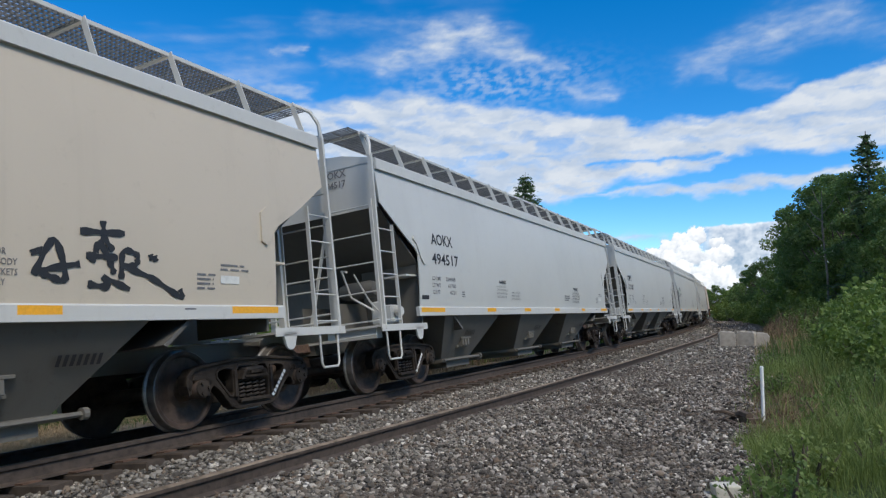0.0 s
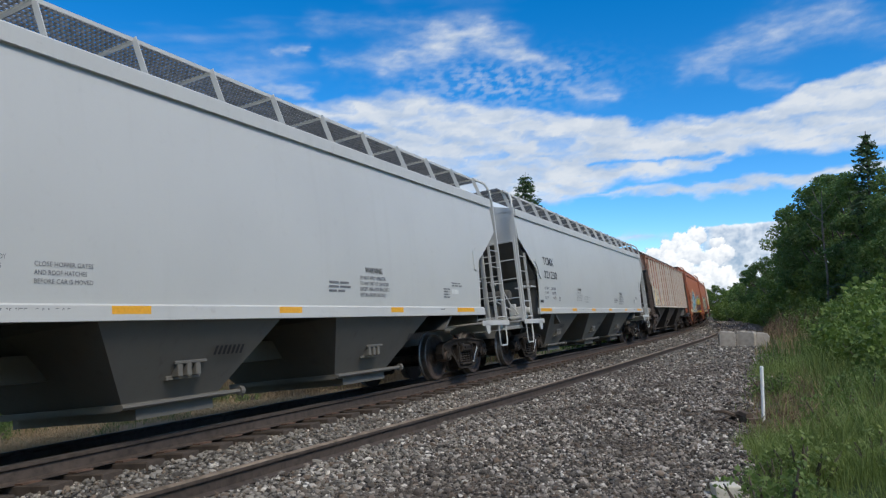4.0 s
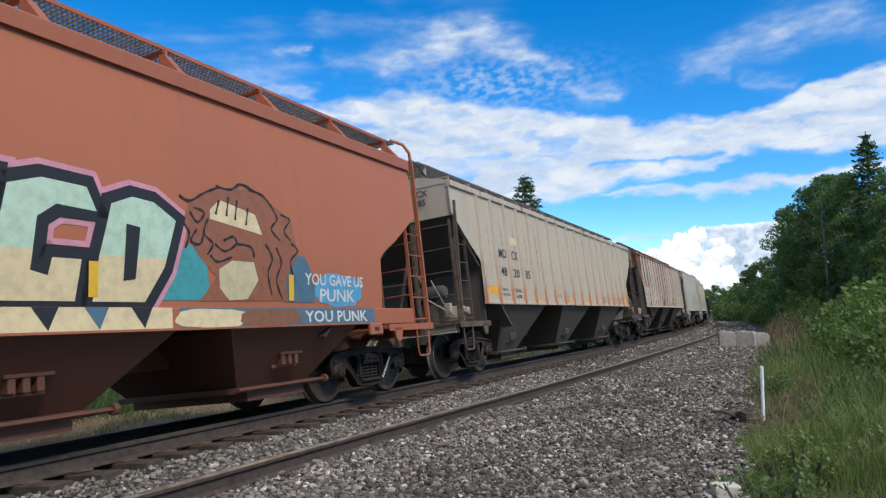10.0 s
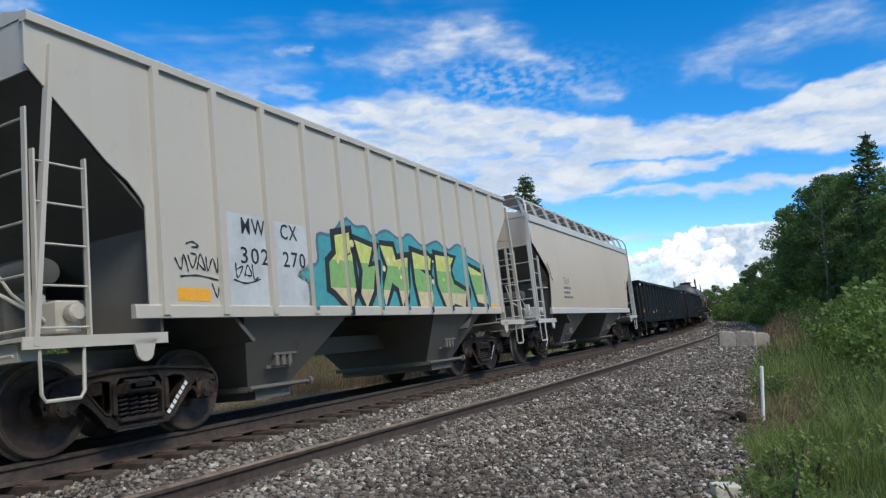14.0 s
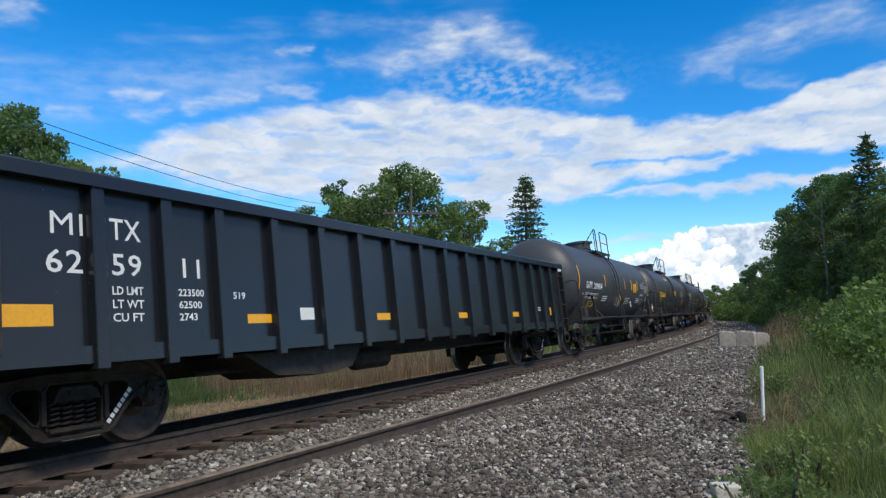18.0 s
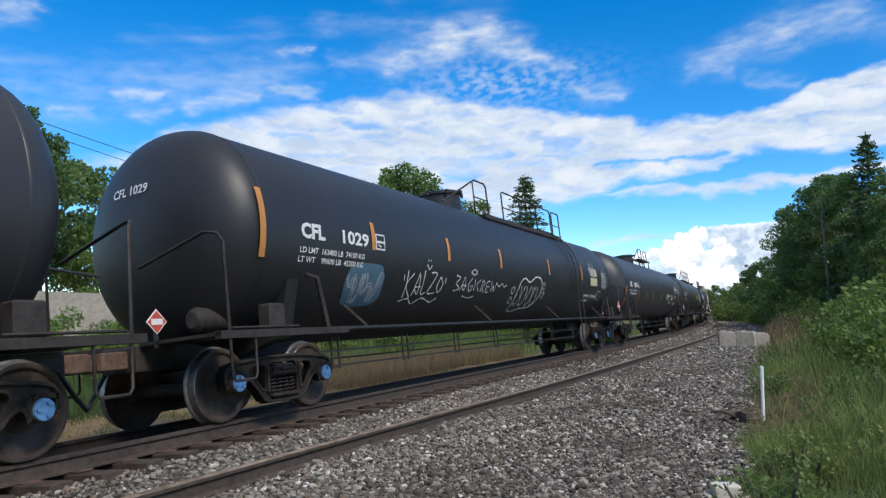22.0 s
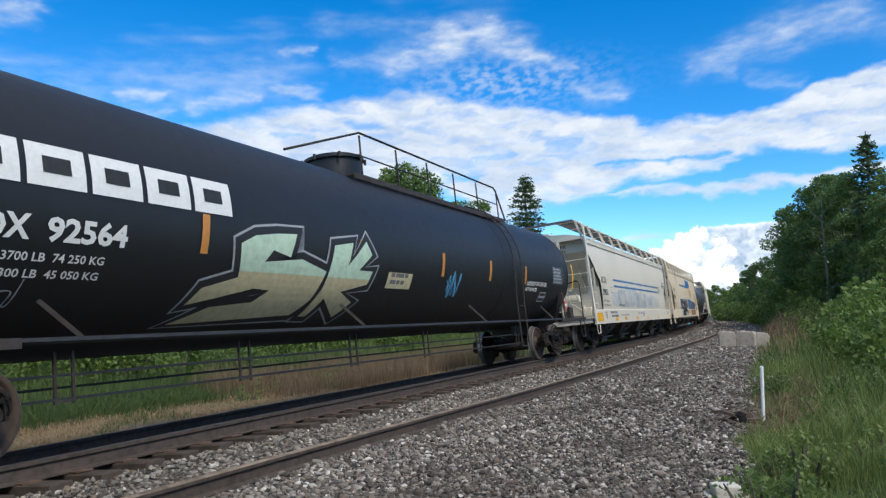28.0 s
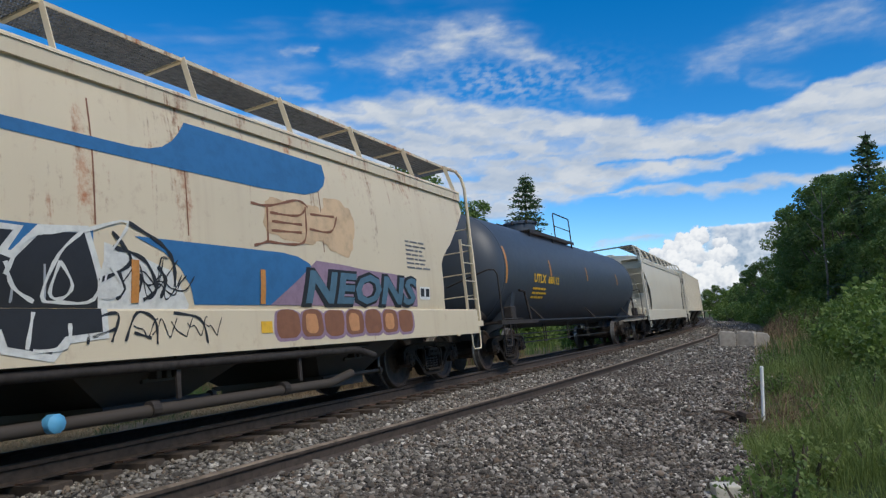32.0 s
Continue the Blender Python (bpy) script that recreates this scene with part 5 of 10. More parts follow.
def hopper(name, label, c0, c1, kind, mats, bays, walk=True, posts=1.1, ribs=()):
    """A covered hopper. mats: body, under, trim, end."""
    h = HOPPER[kind]
    body, under, trim, endm = mats[:4]
    gear = mats[4] if len(mats) > 4 else trim
    ribbed = h["rib"] is not None

    def surf(z, flat=False):
        if flat:
            return not ribbed
        if ribbed:
            return 1.56
        if kind == "acf":
            return 1.60 - 0.13 * max(0.0, (z - 2.5) / 1.2) ** 2 - 0.05 * max(0.0, (1.9 - max(z, 1.31)) / 0.6) ** 2
        u = min(1.0, max(0.0, (z - 1.3) / 2.4))
        return 1.545 + 0.07 * math.sin(math.pi * u) ** 0.8
    car = Car(name, label, c0, c1, surf, "hopper car")
    L, ob = car.L, car.ob
    (yt, zt), (yb, zb) = h["t"], h["b"]

    def start(z):
        if z <= zb - 0.10:
            return yb
        if z >= zt:
            return yt
        u = (z - zb + 0.10) / (zt - zb + 0.10)
        return yb + (yt - yb) * u + 0.06 * math.sin(math.pi * min(1, u * 3)) * (1 if u < 0.33 else 0)
    zs = sorted(set(list(np.linspace(h["bot"], h["chord"], 19)) + [zb - 0.1, zb, zt]))
    for sg in (1, -1):
        sh, rings = Shape(), []
        for z in zs:
            x, a = surf(z), start(z)
            b = L - a
            rings.append([(sg * x, car.y(a), z), (sg * x, car.y(b), z), (sg * (x - 0.02), car.y(b), z), (sg * (x - 0.02), car.y(a), z)])
        for i in range(len(rings) - 1):
            sh.add(rings[i] + rings[i + 1], [(k, (k + 1) % 4, (k + 1) % 4 + 4, k + 4) for k in range(4)])
        me = sh.done("side_sheet", body)
        bm = bmesh.new()
        bm.from_mesh(me)
        bmesh.ops.remove_doubles(bm, verts=bm.verts, dist=1e-4)
        bm.to_mesh(me)
        bm.free()
        me.polygons.foreach_set("use_smooth", [True] * len(me.polygons))
        me.set_sharp_from_angle(angle=radians(38))
        part("side_sheet", me, None, ob)
        s0, s1 = h["sill"]
        x0, x1 = surf(h["bot"]) - 0.03, surf(h["bot"]) + (0.035 if kind != "acf" else 0.05)
        sill = Shape().prism([(sg * x0, s0), (sg * x1, s0), (sg * x1, s1 - 0.02), (sg * (x1 - 0.02), s1), (sg * x0, s1)], car.y(h["sy"]), car.y(L - h["sy"]), "y")
        part("side_sill", sill.done("side_sill", trim), None, ob)
        xc = surf(h["chord"])
        ch = Shape().prism([(sg * (xc - 0.06), h["chord"]), (sg * (xc + 0.045), h["chord"]), (sg * (xc + 0.045), h["eave"] - 0.02), (sg * (xc + 0.03), h["eave"]), (sg * (xc - 0.06), h["eave"])], car.y(yt), car.y(L - yt), "y")
        part("top_chord", ch.done("top_chord", body if kind == "rib" else trim), None, ob)
        if ribbed:
            places = list(ribs) or [h["rib"][0] + (L - 2 * h["rib"][0]) * k / 20 for k in range(21)]
            rib = cached(("rib", kind, sg, trim.name), lambda: Shape().prism([(sg * 1.555, -0.055), (sg * 1.62, -0.04), (sg * 1.62, 0.04), (sg * 1.555, 0.055)], h["bot"] - 0.05, h["chord"] + 0.02, "z").done("rib", trim))
            for v in places:
                part("rib", rib, None, ob, "", pose(0, car.y(v), 0))
            # plates between the ribs
            for a, b in zip(places[:-1], places[1:]):
                key = ("plate", kind, sg, body.name, round(b - a, 3))
                plate = cached(key, lambda: Shape().prism([(sg * 1.55, -(b - a) / 2 + 0.05), (sg * 1.5615, -(b - a) / 2 + 0.05), (sg * 1.5615, (b - a) / 2 - 0.05), (sg * 1.55, (b - a) / 2 - 0.05)], h["bot"] + 0.01, h["chord"] - 0.01, "z").done("side_panel", body))
                part("side_panel", plate, None, ob, "", pose(0, car.y((a + b) / 2), 0))
    e = h["eave"]
    roof = Shape().prism([(-1.56, e - 0.05), (1.56, e - 0.05), (1.5, e + 0.02), (0.95, e + 0.16), (0.35, e + 0.22), (-0.35, e + 0.22), (-0.95, e + 0.16), (-1.5, e + 0.02)], car.y(yt + 0.02), car.y(L - yt - 0.02), "y")
    part("roof", roof.done("roof", body), None, ob)
    hatch = cached(("hatch", body.name), lambda: Shape().prism([(-0.32, 0), (0.32, 0), (0.28, 0.11), (-0.28, 0.11)], -0.9, 0.9, "y").done("hatch", body, bevel=0.01))
    for k in range(6):
        part("hatch", hatch, None, ob, "", pose(0, car.y(1.9 + (L - 3.8) * k / 5), e + 0.2))
    # ends
    for sg, Y in car.ends():
        ye = h["end"]
        up = Shape().prism([(Y(yt + 0.03), zt - 0.05), (Y(yt + 0.05), zt - 0.05), (Y(yt + 0.05), e), (Y(yt + 0.03), e)], -1.54, 1.54) if kind != "acf" else \
            Shape().prism([(Y(ye + 0.25), zt - 0.25), (Y(ye + 0.29), zt - 0.25), (Y(ye + 0.29), e), (Y(ye + 0.25), e)], -1.45, 1.45)
        part("end_sheet", up.done("end_sheet", body), None, ob)
        zb0 = 0.95
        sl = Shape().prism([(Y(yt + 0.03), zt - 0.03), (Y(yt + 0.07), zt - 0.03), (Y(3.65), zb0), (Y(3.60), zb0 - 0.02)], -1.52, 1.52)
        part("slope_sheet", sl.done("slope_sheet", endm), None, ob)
        if kind == "acf":
            for x in (-0.95, 0.0, 0.95):
                part("end_rib", Shape().prism([(Y(ye + 0.02), 3.3), (Y(ye + 0.26), 3.1), (Y(3.0), 1.3), (Y(2.85), 1.2)], x - 0.10, x + 0.10).done("end_rib", body), None, ob)
        end_at = Y
        if sg < 0:
            Y = lambda v: v + h["fore"] - car.half
        part("end_sill", Shape().box(-1.45, 1.45, min(Y(0.55), Y(0.72)), max(Y(0.55), Y(0.72)), 0.88, 1.07).done("end_sill", trim), None, ob)
        for sx in (1, -1):
            pl = Shape().box(min(sx * 0.35, sx * 1.59), max(sx * 0.35, sx * 1.59), min(Y(0.5), Y(1.25)), max(Y(0.5), Y(1.25)), 1.04, 1.075)
            pl.box(min(sx * 1.585, sx * 1.60), max(sx * 1.585, sx * 1.60), min(Y(0.5), Y(2.0)), max(Y(0.5), Y(2.0)), 0.97, 1.076)
            part("end_platform", pl.done("end_platform", gear), None, ob)
            # upright wall under the slope sheet, over the truck
            hi = zt - 0.06 - (2.0 - yt - 0.05) / (3.60 - yt - 0.05) * (zt - 0.98)
            bk = Shape().box(min(sx * 0.35, sx * 1.50), max(sx * 0.35, sx * 1.50), min(Y(2.0), Y(2.04)), max(Y(2.0), Y(2.04)), 1.05, hi)
            bk.box(min(sx * 0.35, sx * 0.39), max(sx * 0.35, sx * 0.39), min(Y(1.1), Y(2.02)), max(Y(1.1), Y(2.02)), 1.05, 1.55)
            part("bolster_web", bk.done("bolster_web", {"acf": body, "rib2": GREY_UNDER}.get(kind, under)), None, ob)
        # jacking bracket
        pts = [(math.cos(a) * 0.10, math.sin(a) * 0.10) for a in np.linspace(math.pi, 2 * math.pi, 8)] + [(0.14, 0.12), (-0.14, 0.12)]
        for x in (1.57, -1.60):
            part("jacking_bracket", Shape().prism([(Y(1.72) + p[0], 0.90 + p[1]) for p in pts], x, x + 0.03).done("jacking_bracket", gear), None, ob)
        for x in (1.57, -1.57):
            sx = 1 if x > 0 else -1
            if kind == "acf":
                pst = Shape().tube([(x, Y(0.60), 1.0), (x, Y(0.62), e + 0.10), (x - 0.03 * sx, Y(0.66), e + 0.32), (x - 0.10 * sx, Y(0.74), e + 0.47), (x - 0.28 * sx, Y(0.86), e + 0.56)], 0.036, 8)
            elif kind in ("rib", "rib2"):
                pst = Shape().bar((x, Y(0.62), 1.0), (x, Y(0.84), zt + 0.25), 0.075, 0.045, (0, 1, 0))
            else:
                hi = 0.50 if kind == "smooth" else 0.42
                pst = Shape().bar((x, Y(0.62), 1.0), (x, Y(0.66), e + 0.03), 0.075, 0.04, (0, 1, 0))
                pst.tube([(x, Y(0.66), e), (x, Y(0.68), e + 0.2 * hi / 0.5), (x - 0.07 * sx, Y(0.76), e + 0.38 * hi / 0.5), (x - 0.25 * sx, Y(0.9), e + hi)], 0.03, 6)
            part("corner_post", pst.done("corner_post", gear, True), None, ob)
            ladder(ob, "side_ladder", (x, Y(0.64) if sg < 0 else Y(1.14), 0), (0, 1, 0), 1.05, 2.72, 5, gear, 0.50)
            stirrup(ob, x, Y(0.66) if sg < 0 else Y(1.08), 0.53, 1.04, gear)
        for x in (0.62, -0.62):
            part("end_post", Shape().bar((x, Y(0.64), 1.0), (x, Y(0.80) if ribbed else Y(0.66), zt + 0.1 if ribbed else e - 0.05), 0.10, 0.05, (0, 1, 0)).done("end_post", gear), None, ob)
        ladder(ob, "end_ladder", (1.53, Y(0.60), 0), (-1, 0, 0), 1.05, 3.1, 5, gear, 0.86)
        for z in (1.35, 1.95):
            part("grab_rail", Shape().tube([(-1.55, Y(0.58), z), (0.6, Y(0.58), z)], 0.014, 6).done("grab_rail", gear), None, ob)
        # small levers and hooks along the platform
        part("uncoupling_lever", Shape().tube([(1.5, Y(0.48), 0.93), (0.5, Y(0.42), 0.90), (0.25, Y(0.35), 0.98), (0.12, Y(0.35), 1.02)], 0.014, 5).done("uncoupling_lever", gear, True), None, ob)
        part("diagonal_brace", Shape().bar((0.62, Y(0.68), 2.9), (0.1, Y(0.68), 1.1), 0.05, 0.03, (0, 1, 0)).done("diagonal_brace", gear), None, ob)
        coupler(ob, end_at(0.80), sg)
        truck(ob, end_at(h["ins"][0 if sg < 0 else 1]), False, kind in ("smooth", "red", "rib2"))
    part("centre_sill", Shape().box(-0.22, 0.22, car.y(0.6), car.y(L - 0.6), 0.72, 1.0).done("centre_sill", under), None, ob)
    # brake gear at the leading end
    part("air_reservoir", Shape().lathe([(-0.36, 0.05), (-0.34, 0.12), (-0.26, 0.15), (0.26, 0.15), (0.34, 0.12), (0.36, 0.05)], 14, "x", (0.62, car.y(1.45), 1.75)).done("air_reservoir", endm, True), None, ob)
    vb = Shape().box(0.95, 1.35, car.y(1.25), car.y(1.5), 1.12, 1.42).box(1.0, 1.15, car.y(1.2), car.y(1.3), 1.2, 1.5)
    vb.lathe([(0, 0.09), (0.12, 0.09)], 10, "x", (1.36, car.y(1.38), 1.3))
    part("brake_valve", vb.done("brake_valve", trim, bevel=0.02), None, ob)
    part("brake_pipe", Shape().tube([(0.9, car.y(0.7), 2.0), (0.7, car.y(0.85), 2.05), (0.75, car.y(1.0), 1.6), (1.15, car.y(1.3), 1.25)], 0.02, 6).tube([(1.0, car.y(0.75), 1.95), (1.1, car.y(1.0), 1.5), (1.2, car.y(1.3), 1.2)], 0.015, 6).done("brake_pipe", trim, True), None, ob)
    wheel = Shape().tube([(0.0, 0.27 * math.cos(a), 0.27 * math.sin(a)) for a in np.linspace(0, 2 * math.pi, 19)], 0.014, 5)
    for a in (0, 2.1, 4.2):
        wheel.tube([(0, 0, 0), (0, 0.27 * math.cos(a), 0.27 * math.sin(a))], 0.011, 5)
    part("hand_brake_wheel", wheel.done("hand_brake_wheel", STEEL, True), None, ob, "", pose(-0.62, car.y(L - 0.52), 2.4, 0, 0, 90))
    if kind == "smooth":
        for sg, Y in car.ends():
            x = surf(2.4)
            part("gusset_plate", Shape().prism([(Y(1.86), 2.44), (Y(1.74), 2.54), (Y(1.78), 2.60), (Y(2.05), 2.58), (Y(2.16), 2.50), (Y(2.16), 2.14), (Y(2.08), 2.10), (Y(1.97), 2.2)], x - 0.05, x + 0.022).done("gusset_plate", body), None, ob)
            part("seat_shelf", Shape().box(1.05, 1.5, min(Y(1.6), Y(2.0)), max(Y(1.6), Y(2.0)), 1.90, 1.93).done("seat_shelf", body), None, ob)
    # hopper bays
    s0 = h["sill"][0] if kind != "acf" else 1.0
    for t0, t1, b0, b1 in bays:
        y, wb = car.y((b0 + b1) / 2), (b1 - b0) / 2
        b = Shape()
        t, lo = [(1.52, car.y(t0)), (1.52, car.y(t1)), (-1.52, car.y(t1)), (-1.52, car.y(t0))], [(0.98, car.y(b0)), (0.98, car.y(b1)), (-0.98, car.y(b1)), (-0.98, car.y(b0))]
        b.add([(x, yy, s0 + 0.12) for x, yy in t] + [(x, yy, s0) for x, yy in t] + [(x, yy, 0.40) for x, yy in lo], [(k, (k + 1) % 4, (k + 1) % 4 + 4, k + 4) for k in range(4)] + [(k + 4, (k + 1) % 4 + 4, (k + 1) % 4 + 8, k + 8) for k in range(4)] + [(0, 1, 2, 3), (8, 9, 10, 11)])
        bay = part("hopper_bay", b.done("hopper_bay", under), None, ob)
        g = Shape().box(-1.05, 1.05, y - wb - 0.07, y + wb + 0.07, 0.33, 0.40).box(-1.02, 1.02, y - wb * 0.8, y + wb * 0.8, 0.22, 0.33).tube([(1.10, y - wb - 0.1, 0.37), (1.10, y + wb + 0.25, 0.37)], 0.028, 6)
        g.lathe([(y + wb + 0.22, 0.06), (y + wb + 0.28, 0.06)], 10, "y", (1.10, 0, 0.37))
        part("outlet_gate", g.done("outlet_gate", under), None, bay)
        # vibrator bracket cast on the sloping face
        face = lambda yy, z: (0.98 + 0.54 * (z - 0.40) / (s0 - 0.40) + 0.01, yy, z)
        vb = Shape()
        for dy in (-0.13, 0.0, 0.13):
            vb.box(face(0, 0.62)[0] - 0.02, face(0, 0.72)[0] + 0.05, y + dy - 0.035, y + dy + 0.035, 0.62, 0.76)
        vb.bar(face(y - 0.24, 0.61), face(y + 0.24, 0.61), 0.05, 0.05).bar(face(y - 0.2, 0.77), face(y + 0.26, 0.77), 0.04, 0.04)
        part("vibrator_bracket", vb.done("vibrator_bracket", under, bevel=0.008), None, bay)
    # roof walkway
    if walk:
        zw, xw = {"smooth": (4.34, 1.27), "red": (e + 0.46, 1.2), "acf": (4.34, 1.27)}.get(kind, (e + 0.49, 0.95))
        wide = 0.62 if not ribbed else 0.5
        gm = GRATE
        w0 = 0.85 if not ribbed else 1.1
        for sx in (1, -1):
            part("walkway", grating_mesh(car.y(w0), car.y(L - w0), min(sx * xw, sx * (xw - wide)), max(sx * xw, sx * (xw - wide)), zw, gm, 0.035 if kind == "acf" else 0.06), None, ob, "open steel grating walkway")
            if ribbed:
                stay = Shape().bar((sx * (xw - 0.03), 0, e + 0.12), (sx * (xw - 0.03), 0, zw - 0.03), 0.05, 0.02, (0, 1, 0)).bar((sx * xw, 0, zw - 0.04), (sx * (xw - wide), 0, zw - 0.04), 0.05, 0.02)
            elif kind == "red":
                stay = Shape().prism([(sx * 1.53, e - 0.02), (sx * 1.16, e + 0.05), (sx * 1.16, zw - 0.1), (sx * 1.24, zw - 0.12)], -0.05, 0.05, "y").bar((sx * xw, 0, zw - 0.05), (sx * (xw - 0.6), 0, zw - 0.05), 0.06, 0.04).bar((sx * 1.2, 0, zw - 0.15), (sx * 1.2, 0, zw - 0.03), 0.05, 0.03, (0, 1, 0))
            else:
                stay = Shape().bar((sx * 1.46, 0, e - 0.02), (sx * (xw + 0.01), 0, zw), 0.075, 0.012, (0, 1, 0)).bar((sx * xw, 0, zw - 0.035), (sx * (xw - 0.6), 0, zw - 0.035), 0.05, 0.03)
            sm = stay.done("walkway_stay", trim)
            n = int((L - 2 * w0) / posts)
            for k in range(n + 1):
                part("walkway_stay", sm, None, ob, "", pose(0, car.y(w0 + 0.05 + (L - 2 * w0 - 0.1) * k / n), 0))
            part("walkway_edge", Shape().box(sx * xw - 0.008, sx * xw + 0.008, car.y(w0), car.y(L - w0), zw - 0.04, zw + 0.006).done("walkway_edge", trim if not ribbed else gear), None, ob)
        for sg, Y in car.ends():
            part("crossover", grating_mesh(min(Y(w0 - 0.3), Y(w0 + 0.1)), max(Y(w0 - 0.3), Y(w0 + 0.1)), -xw, xw, zw + 0.004, gm, 0.06), None, ob)
            if ribbed:
                for x in (xw, -xw):
                    part("crossover_bracket", Shape().tube([(x, Y(w0 + 0.3), e + 0.1), (x, Y(w0 - 0.1), zw - 0.2), (x, Y(w0 - 0.3), zw - 0.05), (x * 0.9, Y(w0 - 0.32), zw + 0.02)], 0.022, 6).done("crossover_bracket", gear, True), None, ob)
    return car


GRATE = plain("galvanised_grating", (0.13, 0.135, 0.14), 0.6, 0.2, 0.3, 10, 0.1)


def tank(name, label, c0, c1, mat, R=1.47, zc=2.42, dome=None, deck=(0.45, 0.6, 3.65), rails=(), blue=False, trim=None, seams=(), sill=True, ladder_at=None, bars=REFLEX, truck_in=2.14):
    """A tank car; dome: place of the manway along the car; deck: from and to of the top platform."""
    def surf(z, flat=False):
        return True if flat else R * math.cos((z - zc) / R)
    car = Car(name, label, c0, c1, surf, "tank car")
    car.height = lambda z: zc + R * math.sin((z - zc) / R)
    L, ob = car.L, car.ob
    trim = trim or mat
    y0, y1, hd = car.y(0.80), car.y(L - 0.80), 0.72
    prof = []
    for k in range(13):
        a = math.pi / 2 * k / 12
        prof.append((y0 + hd - hd * math.cos(a), max(0.02, R * math.sin(a) ** 0.92)))
    for k in range(1, 12):
        prof.append((y0 + hd + (y1 - y0 - 2 * hd) * k / 12, R))
    prof += [(-(p[0]) , p[1]) for p in prof[:13][::-1]]
    part("tank_shell", Shape().lathe(prof, 72, "y", (0, 0, zc)).done("tank_shell", mat, True), None, ob)
    for s in (1.52, L - 1.52) + tuple(seams):
        part("weld_seam", Shape().lathe([(car.y(s) - 0.03, R + 0.001), (car.y(s) - 0.02, R + 0.007), (car.y(s) + 0.02, R + 0.007), (car.y(s) + 0.03, R + 0.001)], 72, "y", (0, 0, zc)).done("weld_seam", mat, True), None, ob)
    for sg, Y in car.ends():
        st = Shape().box(-0.3, 0.3, min(Y(0.45), Y(3.6)), max(Y(0.45), Y(3.6)), 0.72, 1.02)
        part("stub_sill", st.done("stub_sill", STEEL, bevel=0.01), None, ob)
        sd = Shape().prism([(-1.35, 1.75), (-1.15, 1.0), (-0.35, 0.78), (0.35, 0.78), (1.15, 1.0), (1.35, 1.75), (0.9, 1.35), (0, 1.05), (-0.9, 1.35)], Y(truck_in) - 0.12, Y(truck_in) + 0.12, "y")
        part("saddle", sd.done("saddle", mat), None, ob)
        for sx in (1, -1):
            pl = Shape().box(min(sx * 0.3, sx * 1.58), max(sx * 0.3, sx * 1.58), min(Y(0.5), Y(1.15)), max(Y(0.5), Y(1.15)), 1.02, 1.06)
            pl.box(min(sx * 1.50, sx * 1.6), max(sx * 1.50, sx * 1.6), min(Y(0.5), Y(3.0)), max(Y(0.5), Y(3.0)), 0.98, 1.07)
            part("end_platform", pl.done("end_platform", STEEL), None, ob)
            hr = Shape().tube([(sx * 1.57, Y(0.66), 1.05), (sx * 1.57, Y(0.64), 2.10), (sx * 1.53, Y(0.58), 2.2), (sx * 1.4, Y(0.52), 2.22), (sx * 0.35, Y(0.5), 1.95)], 0.02, 6)
            part("handrail", hr.done("handrail", STEEL, True), None, ob)
            part("grab_rail", Shape().tube([(sx * 1.57, Y(1.9), 1.1), (sx * 1.57, Y(0.70), 1.1)], 0.016, 6).done("grab_rail", STEEL, True), None, ob)
            part("sill_brace", Shape().tube([(sx * 1.57, Y(2.55), 1.05), (sx * 1.52, Y(2.45), 1.75), (sx * 1.44, Y(2.3), 1.8)], 0.035, 6).done("sill_brace", STEEL, True), None, ob)
        stirrup(ob, 1.57, Y(0.66) if sg < 0 else Y(1.08), 0.50, 1.04, STEEL)
        stirrup(ob, -1.57, Y(0.66) if sg < 0 else Y(1.08), 0.50, 1.04, STEEL)
        coupler(ob, Y(0.80), sg)
        truck(ob, Y(truck_in), blue)
        part("brake_cylinder", Shape().lathe([(-0.35, 0.1), (-0.3, 0.16), (0.25, 0.16), (0.3, 0.1)], 12, "y", (0.7, Y(1.3), 1.28)).done("brake_cylinder", STEEL, True), None, ob)
        part("mesh_guard", Shape().box(1.30, 1.5, min(Y(1.45), Y(1.75)), max(Y(1.45), Y(1.75)), 1.07, 1.4).done("mesh_guard", STEEL, bevel=0.02), None, ob)
    if sill:
        for sx in (1, -1):
            part("side_rail", Shape().tube([(sx * 1.56, car.y(2.9), 1.04), (sx * 1.56, car.y(L - 2.9), 1.04)], 0.032, 6).done("side_rail", BLACK_RAIL, True), None, ob)
            n = max(2, int((L - 6) / 3.2))
            for k in range(n):
                y = car.y(3.6 + (L - 7.2) * k / (n - 1))
                part("rail_strut", Shape().bar((sx * 1.56, y, 1.04), (sx * 1.30, y - 0.25, 1.42), 0.04, 0.04).done("rail_strut", STEEL), None, ob)
    # brake rods slung under the tank
    for x, z in ((0.55, 0.52), (0.55, 0.76), (-0.6, 0.64)):
        part("brake_rod", Shape().bar((x, car.y(3.4), z), (x, car.y(L - 3.4), z), 0.022, 0.03).done("brake_rod", BLACK_RAIL), None, ob)
    n = max(3, int((L - 7) / 2.1))
    hang = cached("hanger", lambda: Shape().bar((0.55, 0, 0.47), (0.55, 0, 1.0), 0.025, 0.03, (0, 1, 0)).bar((0.55, 0.2, 0.47), (0.55, 0.2, 1.0), 0.025, 0.03, (0, 1, 0)).bar((0.55, 0, 0.5), (0.55, 0.2, 0.5), 0.03, 0.03).done("hanger", STEEL))
    for k in range(n):
        part("hanger", hang, None, ob, "", pose(0, car.y(4 + (L - 8) * k / (n - 1)), 0))
    top = zc + R
